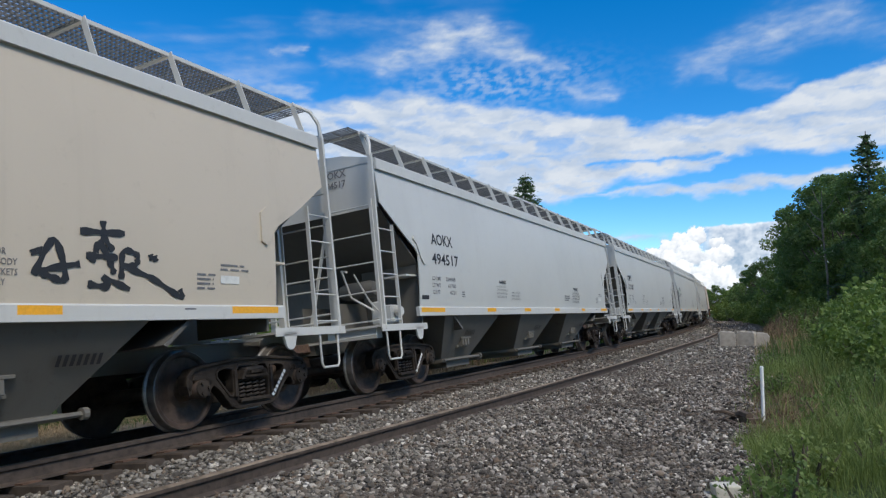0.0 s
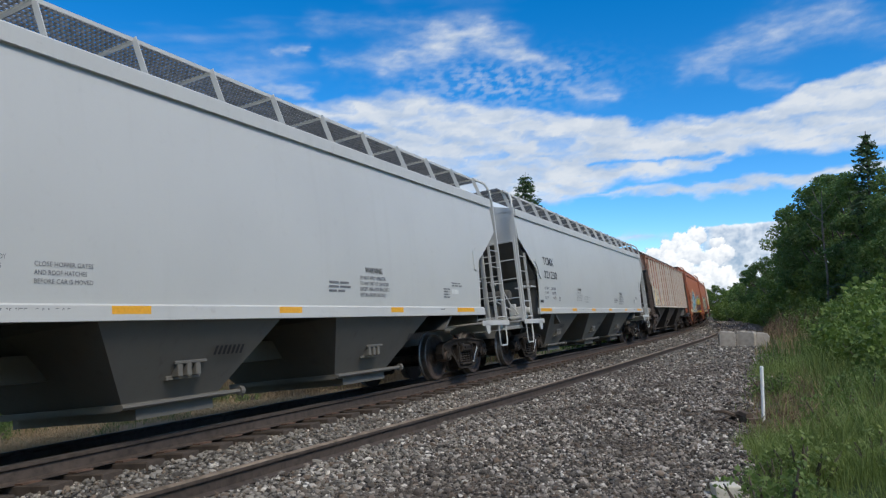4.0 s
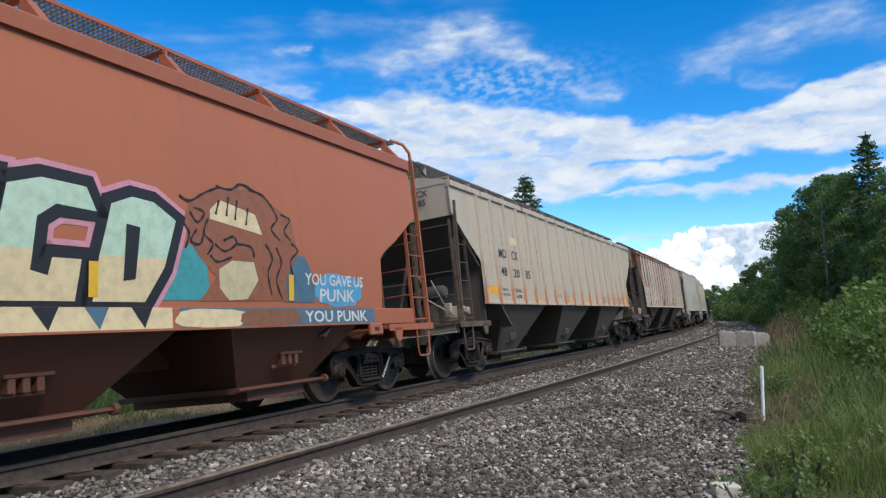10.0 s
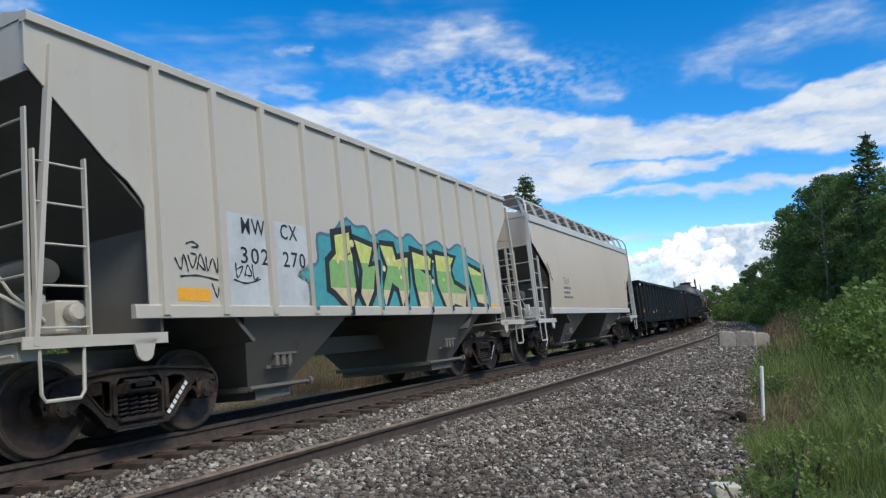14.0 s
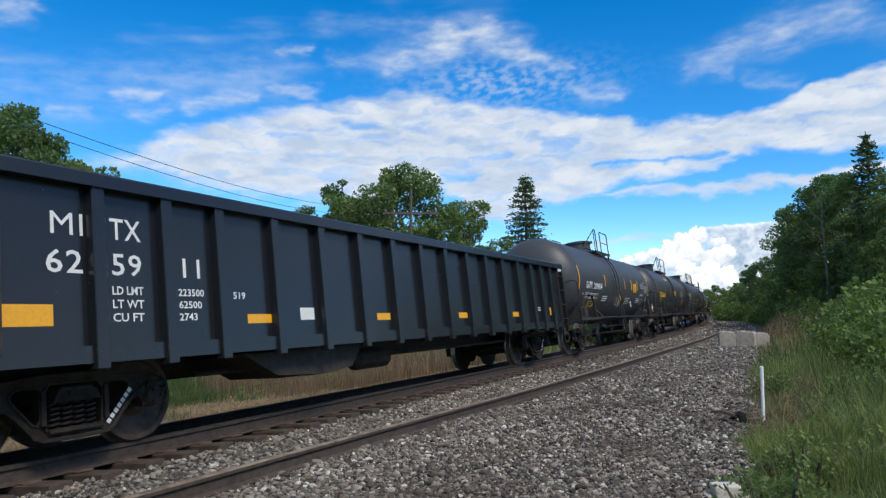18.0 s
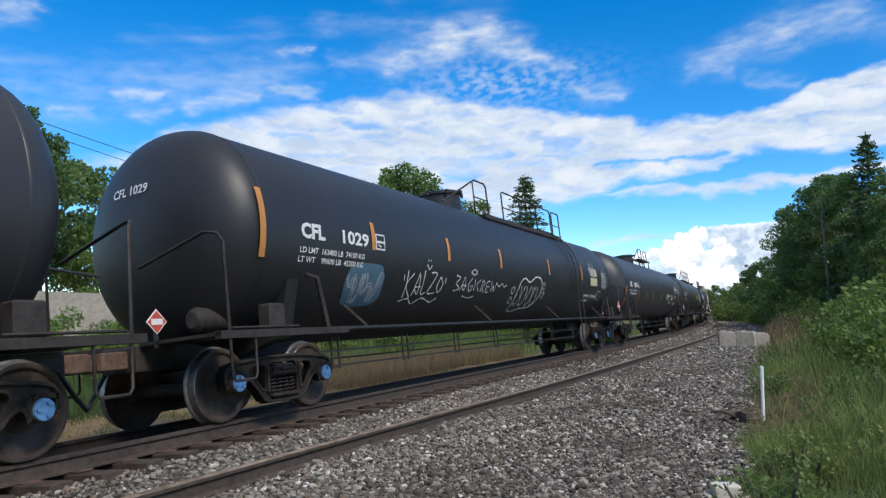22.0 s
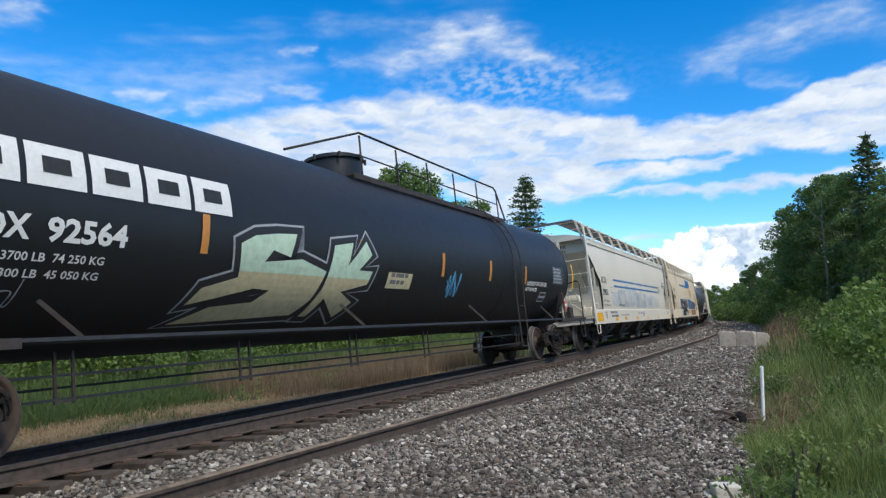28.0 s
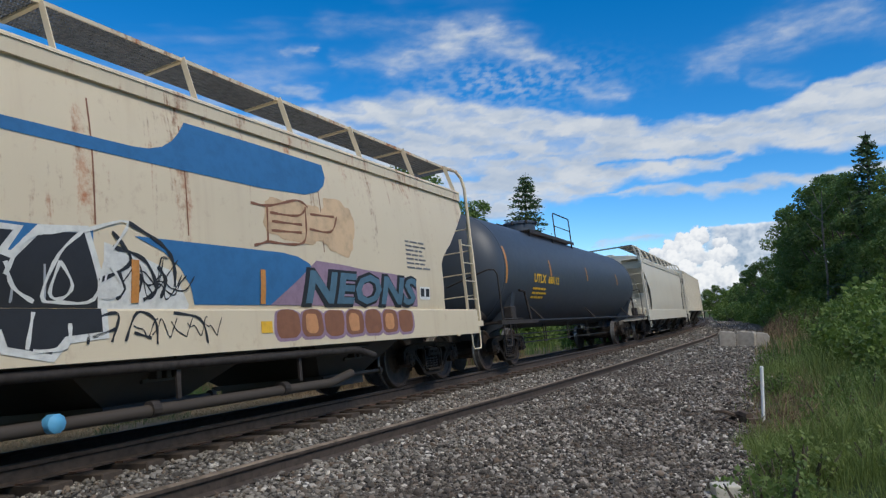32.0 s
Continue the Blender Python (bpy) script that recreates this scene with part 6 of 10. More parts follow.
    if dome:
        part("manway_dome", Shape().lathe([(top - 0.12, 0.52), (top + 0.30, 0.52), (top + 0.31, 0.57), (top + 0.37, 0.57), (top + 0.40, 0.50), (top + 0.44, 0.2)], 20, "z", (0, car.y(dome), 0)).done("manway_dome", trim, True), None, ob)
        bt = cached("dome_bolt", lambda: Shape().lathe([(0, 0.03), (0.1, 0.03)], 6, "z").done("dome_bolt", STEEL))
        for k in range(8):
            a = 2 * math.pi * k / 8
            part("dome_bolt", bt, None, ob, "", pose(0.6 * math.cos(a), car.y(dome) + 0.6 * math.sin(a), top + 0.28))
        d0, d1, dz = deck
        for sx in (1, -1):
            part("top_platform", grating_mesh(car.y(d0), car.y(d1), min(sx * 0.62, sx * 1.0), max(sx * 0.62, sx * 1.0), dz, STEEL), None, ob)
            part("platform_edge", Shape().box(min(sx * 1.0, sx * 1.012), max(sx * 1.0, sx * 1.012), car.y(d0), car.y(d1), dz - 0.09, dz + 0.01).done("platform_edge", STEEL), None, ob)
            if dz > top - 0.2:
                for k in range(3):
                    yy = car.y(d0 + 0.1 + (d1 - d0 - 0.2) * k / 2)
                    part("platform_leg", Shape().bar((sx * 0.95, yy, top - 0.5), (sx * 0.95, yy, dz - 0.02), 0.05, 0.03, (0, 1, 0)).done("platform_leg", STEEL), None, ob)
            for line in rails:
                pts = [(sx * 0.98, car.y(y), z) for y, z in line]
                hr = part("top_railing", Shape().tube(pts, 0.021, 6).done("top_railing", STEEL, True), None, ob)
                zs = max(z for _, z in line)
                ys = [y for y, z in line if z > zs - 0.12]
                n = max(2, int((max(ys) - min(ys)) / 1.15) + 1)
                for k in range(n):
                    y = min(ys) + (max(ys) - min(ys)) * k / (n - 1)
                    part("railing_post", Shape().tube([(sx * 0.98, car.y(y), dz - 0.05), (sx * 0.98, car.y(y), zs - 0.05)], 0.018, 6).done("railing_post", STEEL, True), None, hr)
                if max(ys) - min(ys) > 0.7:
                    part("mid_rail", Shape().tube([(sx * 0.98, car.y(min(ys)), zs - 0.42), (sx * 0.98, car.y(max(ys)), zs - 0.42)], 0.015, 6).done("mid_rail", STEEL, True), None, hr)
    if ladder_at:
        st = Shape()
        path = lambda yy: [(1.58, yy, 0.45), (1.58, yy, 1.5)] + [((R + 0.12) * math.cos(a), yy, zc + (R + 0.12) * math.sin(a)) for a in np.linspace(-0.1, 1.25, 9)]
        a, b = car.y(ladder_at), car.y(ladder_at + 0.48)
        st.tube(path(a), 0.02, 6).tube(path(b), 0.02, 6)
        lad = part("side_ladder", st.done("side_ladder", STEEL, True), None, ob)
        pp = path(0)
        rung = cached("tank_rung", lambda: Shape().tube([(0, 0, 0), (0, 0.48, 0)], 0.012, 6).done("rung", STEEL, True))
        for k in range(12):
            u = k / 11 * (len(pp) - 1.01)
            i, f = int(u), u - int(u)
            q = Vector(pp[i]).lerp(Vector(pp[i + 1]), f)
            part("rung", rung, None, lad, "", pose(q.x, a, q.z))
    return car


def gondola(name, label, c0, c1, mat, trim):
    def surf(z, flat=False):
        return False if flat else 1.50
    car = Car(name, label, c0, c1, surf, "gondola car")
    L, ob = car.L, car.ob
    y0, y1 = 1.02, L - 1.02
    for sg in (1, -1):
        part("side_sheet", Shape().box(min(sg * 1.48, sg * 1.50), max(sg * 1.48, sg * 1.50), car.y(y0), car.y(y1), 0.90, 2.50).done("side_sheet", mat), None, ob)
        part("top_chord", Shape().prism([(sg * 1.46, 2.46), (sg * 1.63, 2.46), (sg * 1.63, 2.58), (sg * 1.61, 2.60), (sg * 1.46, 2.60)], car.y(y0 - 0.02), car.y(y1 + 0.02), "y").done("top_chord", mat), None, ob)
        part("side_sill", Shape().box(min(sg * 1.44, sg * 1.56), max(sg * 1.44, sg * 1.56), car.y(y0), car.y(y1), 0.82, 0.98).done("side_sill", mat), None, ob)
        rib = cached(("gonrib", sg), lambda: Shape().prism([(sg * 1.49, -0.085), (sg * 1.60, -0.07), (sg * 1.60, 0.07), (sg * 1.49, 0.085)], 0.76, 2.47, "z").done("rib", mat, bevel=0.008))
        for v in (0.49, 1.47, 2.45, 3.43, 4.41, 5.37, 6.13, 6.94):
            for side in (-v, v):
                part("rib", rib, None, ob, "", pose(0, car.y(9.42 + side), 0))
        part("under_pipe", Shape().tube([(sg * 0.9, car.y(4.2), 0.62), (sg * 0.9, car.y(L - 4.2), 0.62)], 0.03, 6).done("under_pipe", STEEL, True), None, ob)
    part("floor", Shape().box(-1.48, 1.48, car.y(y0), car.y(y1), 0.86, 0.92).done("floor", RUSTY), None, ob)
    for sg, Y in car.ends():
        part("end_sheet", Shape().box(-1.5, 1.5, min(Y(y0), Y(y0 + 0.03)), max(Y(y0), Y(y0 + 0.03)), 0.85, 2.52).done("end_sheet", mat), None, ob)
        part("end_chord", Shape().box(-1.63, 1.63, min(Y(y0 - 0.06), Y(y0 + 0.1)), max(Y(y0 - 0.06), Y(y0 + 0.1)), 2.47, 2.604).done("end_chord", mat, bevel=0.015), None, ob)
        for z in (1.35, 1.85):
            part("end_rib", Shape().box(-1.5, 1.5, min(Y(y0 - 0.07), Y(y0)), max(Y(y0 - 0.07), Y(y0)), z, z + 0.12).done("end_rib", mat), None, ob)
        part("end_sill", Shape().box(-1.5, 1.5, min(Y(0.6), Y(y0)), max(Y(0.6), Y(y0)), 0.80, 1.0).done("end_sill", mat, bevel=0.012), None, ob)
        for x in (1.585, -1.585):
            part("corner_post", Shape().box(x - 0.05, x + 0.03, min(Y(y0 - 0.03), Y(y0 + 0.07)), max(Y(y0 - 0.03), Y(y0 + 0.07)), 0.7, 2.47).done("corner_post", mat), None, ob)
            ladder(ob, "side_ladder", (x + 0.03 * (1 if x > 0 else -1), Y(y0 + 0.02) if sg < 0 else Y(y0 + 0.5), 0), (0, 1, 0), 0.95, 2.35, 4, STEEL, 0.48)
            stirrup(ob, x, Y(y0) if sg < 0 else Y(y0 + 0.42), 0.42, 0.9, STEEL)
        ladder(ob, "end_ladder", (1.5, Y(y0 - 0.1), 0), (-1, 0, 0), 0.95, 2.35, 4, STEEL, 0.46)
        part("end_light_plate", Shape().box(1.60, 1.615, min(Y(y0 + 0.05), Y(y0 + 0.32)), max(Y(y0 + 0.05), Y(y0 + 0.32)), 2.38, 2.46).done("end_light_plate", WHITE), None, ob)
        coupler(ob, Y(0.80), sg)
        truck(ob, Y(2.55 if sg < 0 else 2.4), False, True)
    cs = Shape().box(-0.2, 0.2, car.y(0.6), car.y(L - 0.6), 0.62, 0.88)
    part("centre_sill", cs.done("centre_sill", STEEL), None, ob)
    ub = Shape().prism([(car.y(4.6), 0.80), (car.y(5.2), 0.50), (car.y(6.2), 0.44), (car.y(6.9), 0.50), (car.y(7.2), 0.8)], 0.5, 1.3)
    ub.lathe([(car.y(7.6), 0.1), (car.y(7.7), 0.17), (car.y(8.6), 0.17), (car.y(8.7), 0.1)], 12, "y", (0.8, 0, 0.58))
    part("air_reservoir", ub.done("air_reservoir", STEEL), None, ob)
    return car
# ---- paints of the cars ----
GREY_BODY = paint("light_grey_car_paint", (0.555, 0.555, 0.525), 0.38, 0.06, streaks=0.14)
TAN_BODY = paint("tan_grey_car_paint", (0.57, 0.495, 0.39), 0.42, 0.10, streaks=0.2)
GREY_TRIM = paint("light_grey_trim", (0.56, 0.555, 0.52), 0.45, 0.2, streaks=0.2)
# Body grey darkened: shade under the cars is put into this dusty paint
GREY_UNDER = paint("shaded_dusty_grey_under", (0.145, 0.135, 0.115), 0.65, 0.45, (0.07, 0.055, 0.045), streaks=0.4)
RUST_BODY = paint("peeling_grey_rusted", (0.50, 0.42, 0.335), 0.6, 0.35, rust=0.84, rust_col=(0.125, 0.046, 0.022), streaks=0.5, bump=0.35, eaves=0.03, pitch=1, uneven=0.19)
RUST_TRIM = paint("rust_streaked_ribs", (0.56, 0.49, 0.41), 0.6, 0.3, rust=0.42, rust_col=(0.15, 0.06, 0.032), streaks=0.5, eaves=0.08)
GREY_RUST = paint("mottled_grey_and_rust", (0.40, 0.355, 0.30), 0.6, 0.35, rust=0.92, rust_col=(0.18, 0.07, 0.033), streaks=0.5, bump=0.3, eaves=0.04, pitch=1, uneven=0.24)
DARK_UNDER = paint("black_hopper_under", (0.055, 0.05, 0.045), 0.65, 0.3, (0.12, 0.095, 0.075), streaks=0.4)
# Slope sheets face down; their shade is painted in as this dark tone
DARK_END = paint("shaded_dark_slope", (0.10, 0.095, 0.09), 0.7, 0.35, streaks=0.4)
RED_BODY = paint("oxide_red_paint", (0.47, 0.15, 0.068), 0.5, 0.12, (0.20, 0.07, 0.04), streaks=0.35)
RED_TRIM = paint("oxide_red_trim", (0.40, 0.125, 0.058), 0.5, 0.25, (0.16, 0.06, 0.04), streaks=0.4)
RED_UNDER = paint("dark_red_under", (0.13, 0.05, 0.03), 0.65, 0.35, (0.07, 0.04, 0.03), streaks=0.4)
BEIGE_BODY = paint("beige_grey_paint", (0.54, 0.45, 0.33), 0.5, 0.2, rust=0.22, streaks=0.4, pitch=1, eaves=0.02, uneven=0.10)
BEIGE_TRIM = paint("beige_ribs_rust", (0.54, 0.46, 0.36), 0.55, 0.25, rust=0.42, rust_col=(0.24, 0.10, 0.05), streaks=0.4)
PALE_BODY = paint("pale_grey_paint", (0.52, 0.485, 0.41), 0.5, 0.15, streaks=0.25)
WHITE_BODY = paint("off_white_paint", (0.68, 0.62, 0.50), 0.42, 0.15, (0.40, 0.28, 0.18), streaks=0.3)
CREAM_BODY = paint("cream_paint", (0.72, 0.61, 0.43), 0.45, 0.25, (0.38, 0.22, 0.12), rust=0.3, streaks=0.45, eaves=0.03)
BLACK_CAR = paint("black_gondola_paint", (0.014, 0.016, 0.019), 0.24, 0.05, (0.035, 0.032, 0.03), streaks=0.2, bump=0.05, spec=0.5)
BLACK_TANK = paint("black_tank_paint", (0.033, 0.034, 0.036), 0.45, 0.14, (0.05, 0.043, 0.038), streaks=0.3)
JET_TANK = paint("jet_black_tank_paint", (0.0105, 0.011, 0.0125), 0.48, 0.1, (0.035, 0.03, 0.027), streaks=0.2)
BLACK_RAIL = plain("black_painted_rail", (0.018, 0.018, 0.019), 0.6, 0.0, 0.4, 8, 0.15)
DEEP_TANK = paint("deep_black_tank_paint", (0.0205, 0.021, 0.0225), 0.46, 0.14, (0.05, 0.043, 0.038), streaks=0.3)
GREY_TANK = paint("charcoal_tank_paint", (0.051, 0.053, 0.056), 0.48, 0.2, (0.05, 0.044, 0.038), streaks=0.25)
BLUE_TANK = paint("slate_blue_tank", (0.05, 0.062, 0.08), 0.48, 0.2, (0.06, 0.05, 0.04), streaks=0.25)
# Beige body colour taken down for the bays' shade, dust marks over it
BEIGE_UNDER = paint("shaded_dusty_beige_under", (0.085, 0.070, 0.054), 0.7, 0.5, (0.06, 0.048, 0.04), streaks=0.5)
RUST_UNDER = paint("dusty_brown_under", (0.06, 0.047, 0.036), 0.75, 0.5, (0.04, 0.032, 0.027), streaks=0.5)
RUST_GEAR = plain("rusty_brown_fittings", (0.10, 0.07, 0.052), 0.8, 0.0, 0.45, 8, 0.3)
CARBLUE = plain("car_stripe_blue", (0.03, 0.145, 0.33), 0.5, 0.0, 0.12, 6, 0.05)

SMOOTH = lambda L: [(2.9, 5.6, 3.6, 4.95), (7.0, 9.6, 7.65, 9.0), (10.8, 13.6, 11.4, 12.9)]
SHORTBAY = lambda L: [(2.5, 5.1, 3.2, 4.6), (5.9, 8.8, 6.6, 8.1), (9.6, 12.2, 10.2, 11.6)]
RIBBAY = lambda L: [(3.2, 6.25, 3.8, 5.1), (7.87, 10.85, 8.4, 9.6), (12.4, 15.45, 13.0, 14.3)]
TWOBAY = lambda L: [(3.47, 5.6, 4.05, 4.9), (8.36, 10.45, 8.9, 10.0)]
ACFBAY = lambda L: [(2.9, 5.6, 3.5, 4.6), (5.9, 8.9, 6.8, 7.8), (9.4, 12.6, 10.4, 11.5), (13.2, 15.9, 14.0, 15.2)]
RIBS = [sg * v for sg in (-1, 1) for v in (0.46, 1.39, 2.31, 3.15, 3.98, 4.79, 5.61, 6.43, 7.22)[::sg]]
SHORT_RIBS = [2.27 + 0.842 * k for k in range(12)]

# Same grey as the body, painted dark for shade; grime spots on top
SLOPE_GREY = paint("shaded_slope_sheet", (0.11, 0.105, 0.095), 0.7, 0.4, (0.05, 0.042, 0.036), streaks=0.4)
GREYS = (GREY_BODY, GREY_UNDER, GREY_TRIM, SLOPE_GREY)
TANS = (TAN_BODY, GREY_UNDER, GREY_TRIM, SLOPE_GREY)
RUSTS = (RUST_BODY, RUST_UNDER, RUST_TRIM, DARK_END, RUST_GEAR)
# Red end slopes darkened in colour to hold the shade below the body
RED_SLOPE = paint("shaded_red_slope", (0.06, 0.028, 0.02), 0.7, 0.35, (0.035, 0.022, 0.018), streaks=0.4)
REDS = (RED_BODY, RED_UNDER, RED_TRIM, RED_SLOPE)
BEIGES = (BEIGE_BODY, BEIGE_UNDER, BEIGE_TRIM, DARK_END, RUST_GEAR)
PALES = (PALE_BODY, GREY_UNDER, PALE_BODY, SLOPE_GREY)
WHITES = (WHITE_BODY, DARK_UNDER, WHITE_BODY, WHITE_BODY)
# Cream end slopes: shade painted into the colour, as well as grime
CREAM_SLOPE = paint("shaded_grimy_cream_slope", (0.24, 0.222, 0.19), 0.7, 0.4, (0.09, 0.075, 0.06), streaks=0.45)
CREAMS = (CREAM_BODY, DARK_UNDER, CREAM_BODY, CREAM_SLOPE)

# couplings along the train, metres up the line at the start
C = [-7.75, 9.66, 27.05, 44.41, 62.24, 80.05, 98.26, 112.95, 127.95, 147.0, 165.72, 179.1, 192.9, 211.27, 229.65, 245.1, 261.15, 283.0, 303.93, 325.82, 347.0, 365.75, 385.1, 403.2, 420.4, 438.2]

cars = []
cars.append(hopper("covered_hopper", "tan-grey covered hopper with a black spray-painted tag", C[0], C[1], "smooth", TANS, SMOOTH(C[1] - C[0])))
for _k in range(1, 5):
    cars.append(hopper("covered_hopper", "clean light grey smooth-sided covered hopper", C[_k], C[_k + 1], "smooth", GREYS, SMOOTH(C[_k + 1] - C[_k])))
cars.append(hopper("covered_hopper", "ribbed grey covered hopper streaked with rust", C[5], C[6], "rib", (GREY_RUST,) + RUSTS[1:], RIBBAY(18), ribs=[9.18 + v for v in RIBS]))
for _k in (6, 7):
    cars.append(hopper("covered_hopper", "oxide red covered hopper with bright graffiti", C[_k], C[_k + 1], "red", REDS, SHORTBAY(15), True, 1.6))
cars.append(hopper("covered_hopper", "beige ribbed covered hopper with rusty ribs", C[8], C[9], "rib", BEIGES, RIBBAY(19), ribs=[9.36 + v for v in RIBS]))
cars.append(hopper("covered_hopper", "heavily rusted ribbed covered hopper", C[9], C[10], "rib", RUSTS, RIBBAY(19), ribs=[9.36 + v for v in RIBS]))
cars.append(hopper("covered_hopper", "short pale grey ribbed hopper with green graffiti", C[10], C[11], "rib2", PALES, TWOBAY(13), False, ribs=SHORT_RIBS))
cars.append(hopper("covered_hopper", "short pale grey smooth covered hopper", C[11], C[12], "smooth", TANS, TWOBAY(C[12] - C[11])))
for _k in (12, 13):
    cars.append(gondola("gondola", "black steel gondola with upright side ribs", C[_k], C[_k + 1], BLACK_CAR, STEEL))
def swept(l, a, b, foot=3.6):
    """A top rail that rises from a low end, runs level and turns down."""
    return [(l, 3.72), (a, 4.46), (a + 0.12, 4.5), (b - 0.06, 4.5), (b + 0.03, 4.42), (b + 0.06, foot)]


def boxed(a, b, foot=3.6):
    return [(a, foot), (a, 4.42), (a + 0.07, 4.48), (b - 0.07, 4.48), (b, 4.42), (b, foot)]


cars.append(tank("tank_car", "charcoal jacketed tank car with a centre ladder", C[14], C[15], GREY_TANK, 1.42, 2.40, 7.4, (6.2, 8.6, 3.66), [swept(4.53, 6.26, 6.52), boxed(7.25, 8.5)], seams=(6.6, 7.4), ladder_at=6.5))
cars.append(tank("tank_car", "black tank car with yellow lettering", C[15], C[16], BLACK_TANK, 1.45, 2.40, 8.2, (6.6, 9.95, 3.68), [swept(4.57, 6.7, 7.36), boxed(8.09, 9.89)], blue=True, ladder_at=7.4, seams=(8.4,)))
cars.append(tank("tank_car", "long black pressure tank car with white scrawls", C[16], C[17], DEEP_TANK, 1.50, 2.45, 9.8, (10.2, 16.5, 3.72), [swept(7.91, 9.65, 10.43), boxed(11.49, 15.6), boxed(15.75, 16.5)], blue=True, ladder_at=15.46, seams=(15.4,), bars=REFLEX_OLD))
cars.append(tank("tank_car", "long black pressure tank car with white lettering", C[17], C[18], BLACK_TANK, 1.50, 2.45, 10.0, (9.0, 12.15, 4.0), [swept(7.04, 8.9, 9.8), boxed(10.5, 11.4, 4.0)], sill=False, bars=REFLEX_OLD, seams=(5.4, 12.3), truck_in=2.25))
cars.append(tank("tank_car", "long black pressure tank car with white lettering", C[18], C[19], BLACK_TANK, 1.50, 2.45, 9.8, (8.9, 15.9, 3.72), [[(6.81, 3.75), (9.25, 4.5), (15.2, 4.5), (15.35, 4.42), (15.88, 3.72)]], bars=REFLEX_OLD))
cars.append(tank("tank_car", "long black tank car with large white lettering", C[19], C[20], JET_TANK, 1.50, 2.45, 10.1, (9.2, 16.2, 3.72), [[(7.39, 3.75), (9.5, 4.5), (15.7, 4.5), (15.85, 4.42), (16.3, 3.72)]], ladder_at=14.82, seams=(14.6,)))
cars.append(hopper("covered_hopper", "off-white rounded hopper with twin blue stripes", C[20], C[21], "acf", WHITES, ACFBAY(C[21] - C[20]), True, 1.63))
cars.append(hopper("covered_hopper", "stained cream hopper with blue shapes and graffiti", C[21], C[22], "acf", CREAMS, ACFBAY(C[22] - C[21]), True, 1.63))
cars.append(tank("tank_car", "slate blue tank car with faded yellow lettering", C[22], C[23], BLUE_TANK, 1.45, 2.40, 7.0, (5.0, 9.6, 3.68), [boxed(7.6, 9.4)]))
cars.append(hopper("covered_hopper", "off-white rounded covered hopper", C[23], C[24], "acf", WHITES, ACFBAY(C[24] - C[23]), True, 1.63))
cars.append(hopper("covered_hopper", "tall white covered hopper at the far end", C[24], C[25], "rib2", (WHITE_BODY, DARK_UNDER, WHITE_BODY, DARK_END), RIBBAY(C[25] - C[24]), False))
# ---- markings, reflectors and graffiti ----
def ends_word(car, text, x, z, h, mat, y, weight=0.003, spacing=1.0):
    vs, fs = words(text, h, weight, 0.0, spacing)
    sh = Shape().add([(x + p[0], car.y(y) - 0.006 - p[2], z + p[1]) for p in vs], fs)
    part("lettering", sh.done("lettering", mat), None, car.ob)


def head_word(car, text, x, z, h, mat, R, zc, weight=0.003):
    vs, fs = words(text, h, weight, 0.06)
    out = []
    for p in vs:
        a, b = x + p[0], z + p[1]
        r = min(0.995, (math.hypot(a, b - zc) / R) ** (1 / 0.92))
        out.append((a, car.y(0.80) + 0.72 - 0.72 * math.sqrt(1 - r * r) - 0.012 - p[2], b))
    part("lettering", Shape().add(out, fs).done("lettering", mat), None, car.ob)


def ribbon(car, pts, width, mat, lift=0.009, name="graffiti_stroke"):
    rows = []
    n = len(pts)
    for i, (y, z) in enumerate(pts):
        a, b = pts[max(0, i - 1)], pts[min(n - 1, i + 1)]
        d = Vector((b[0] - a[0], b[1] - a[1]))
        d = d.normalized() if d.length > 1e-6 else Vector((1, 0))
        w = width / 2 * (0.75 + 0.25 * math.sin(i * 1.7))
        rows.append([(car.surf(z + s * d.x * w) + lift, car.y(y - s * d.y * w), car.height(z + s * d.x * w)) for s in (1, -1)])
    return part(name, Shape().grid(rows).done(name, mat), None, car.ob)


def curve(pts, n=8):
    """A rounded way through pts."""
    out = []
    p = [pts[0]] + list(pts) + [pts[-1]]
    for i in range(1, len(p) - 2):
        for k in range(n):
            t = k / n
            out.append(tuple(0.5 * (2 * p[i][j] + (p[i + 1][j] - p[i - 1][j]) * t + (2 * p[i - 1][j] - 5 * p[i][j] + 4 * p[i + 1][j] - p[i + 2][j]) * t * t + (3 * p[i][j] - p[i - 1][j] - 3 * p[i + 1][j] + p[i + 2][j]) * t ** 3) for j in (0, 1)))
    return out + [tuple(pts[-1])]


def scribble(car, y, z, w, h, mat, seed, width=0.03, loops=5, lift=0.009):
    """An unreadable hand-sprayed squiggle."""
    rnd = random.Random(seed)
    pts = []
    for k in range(loops * 3):
        u = k / (loops * 3 - 1)
        pts.append((y + w * (u + rnd.uniform(-0.08, 0.08)), z + h * (0.1 + 0.8 * ((k % 3) / 2 if k % 2 else rnd.random()))))
    ribbon(car, curve(pts, 5), width, mat, lift)


def blob_outline(y0, y1, z0, z1, waves, amp, seed, n=48):
    rnd = random.Random(seed)
    ph = [rnd.uniform(0, 6.28) for _ in range(3)]
    out = []
    for k in range(n):
        a = 2 * math.pi * k / n
        q = 1 + amp * (math.sin(waves * a + ph[0]) * 0.6 + math.sin((waves * 2 + 1) * a + ph[1]) * 0.4)
        c, s = math.cos(a), math.sin(a)
        c, s = math.copysign(abs(c) ** 0.6, c), math.copysign(abs(s) ** 0.6, s)
        out.append(((y0 + y1) / 2 + (y1 - y0) / 2 * c * q, (z0 + z1) / 2 + (z1 - z0) / 2 * s * q))
    return out


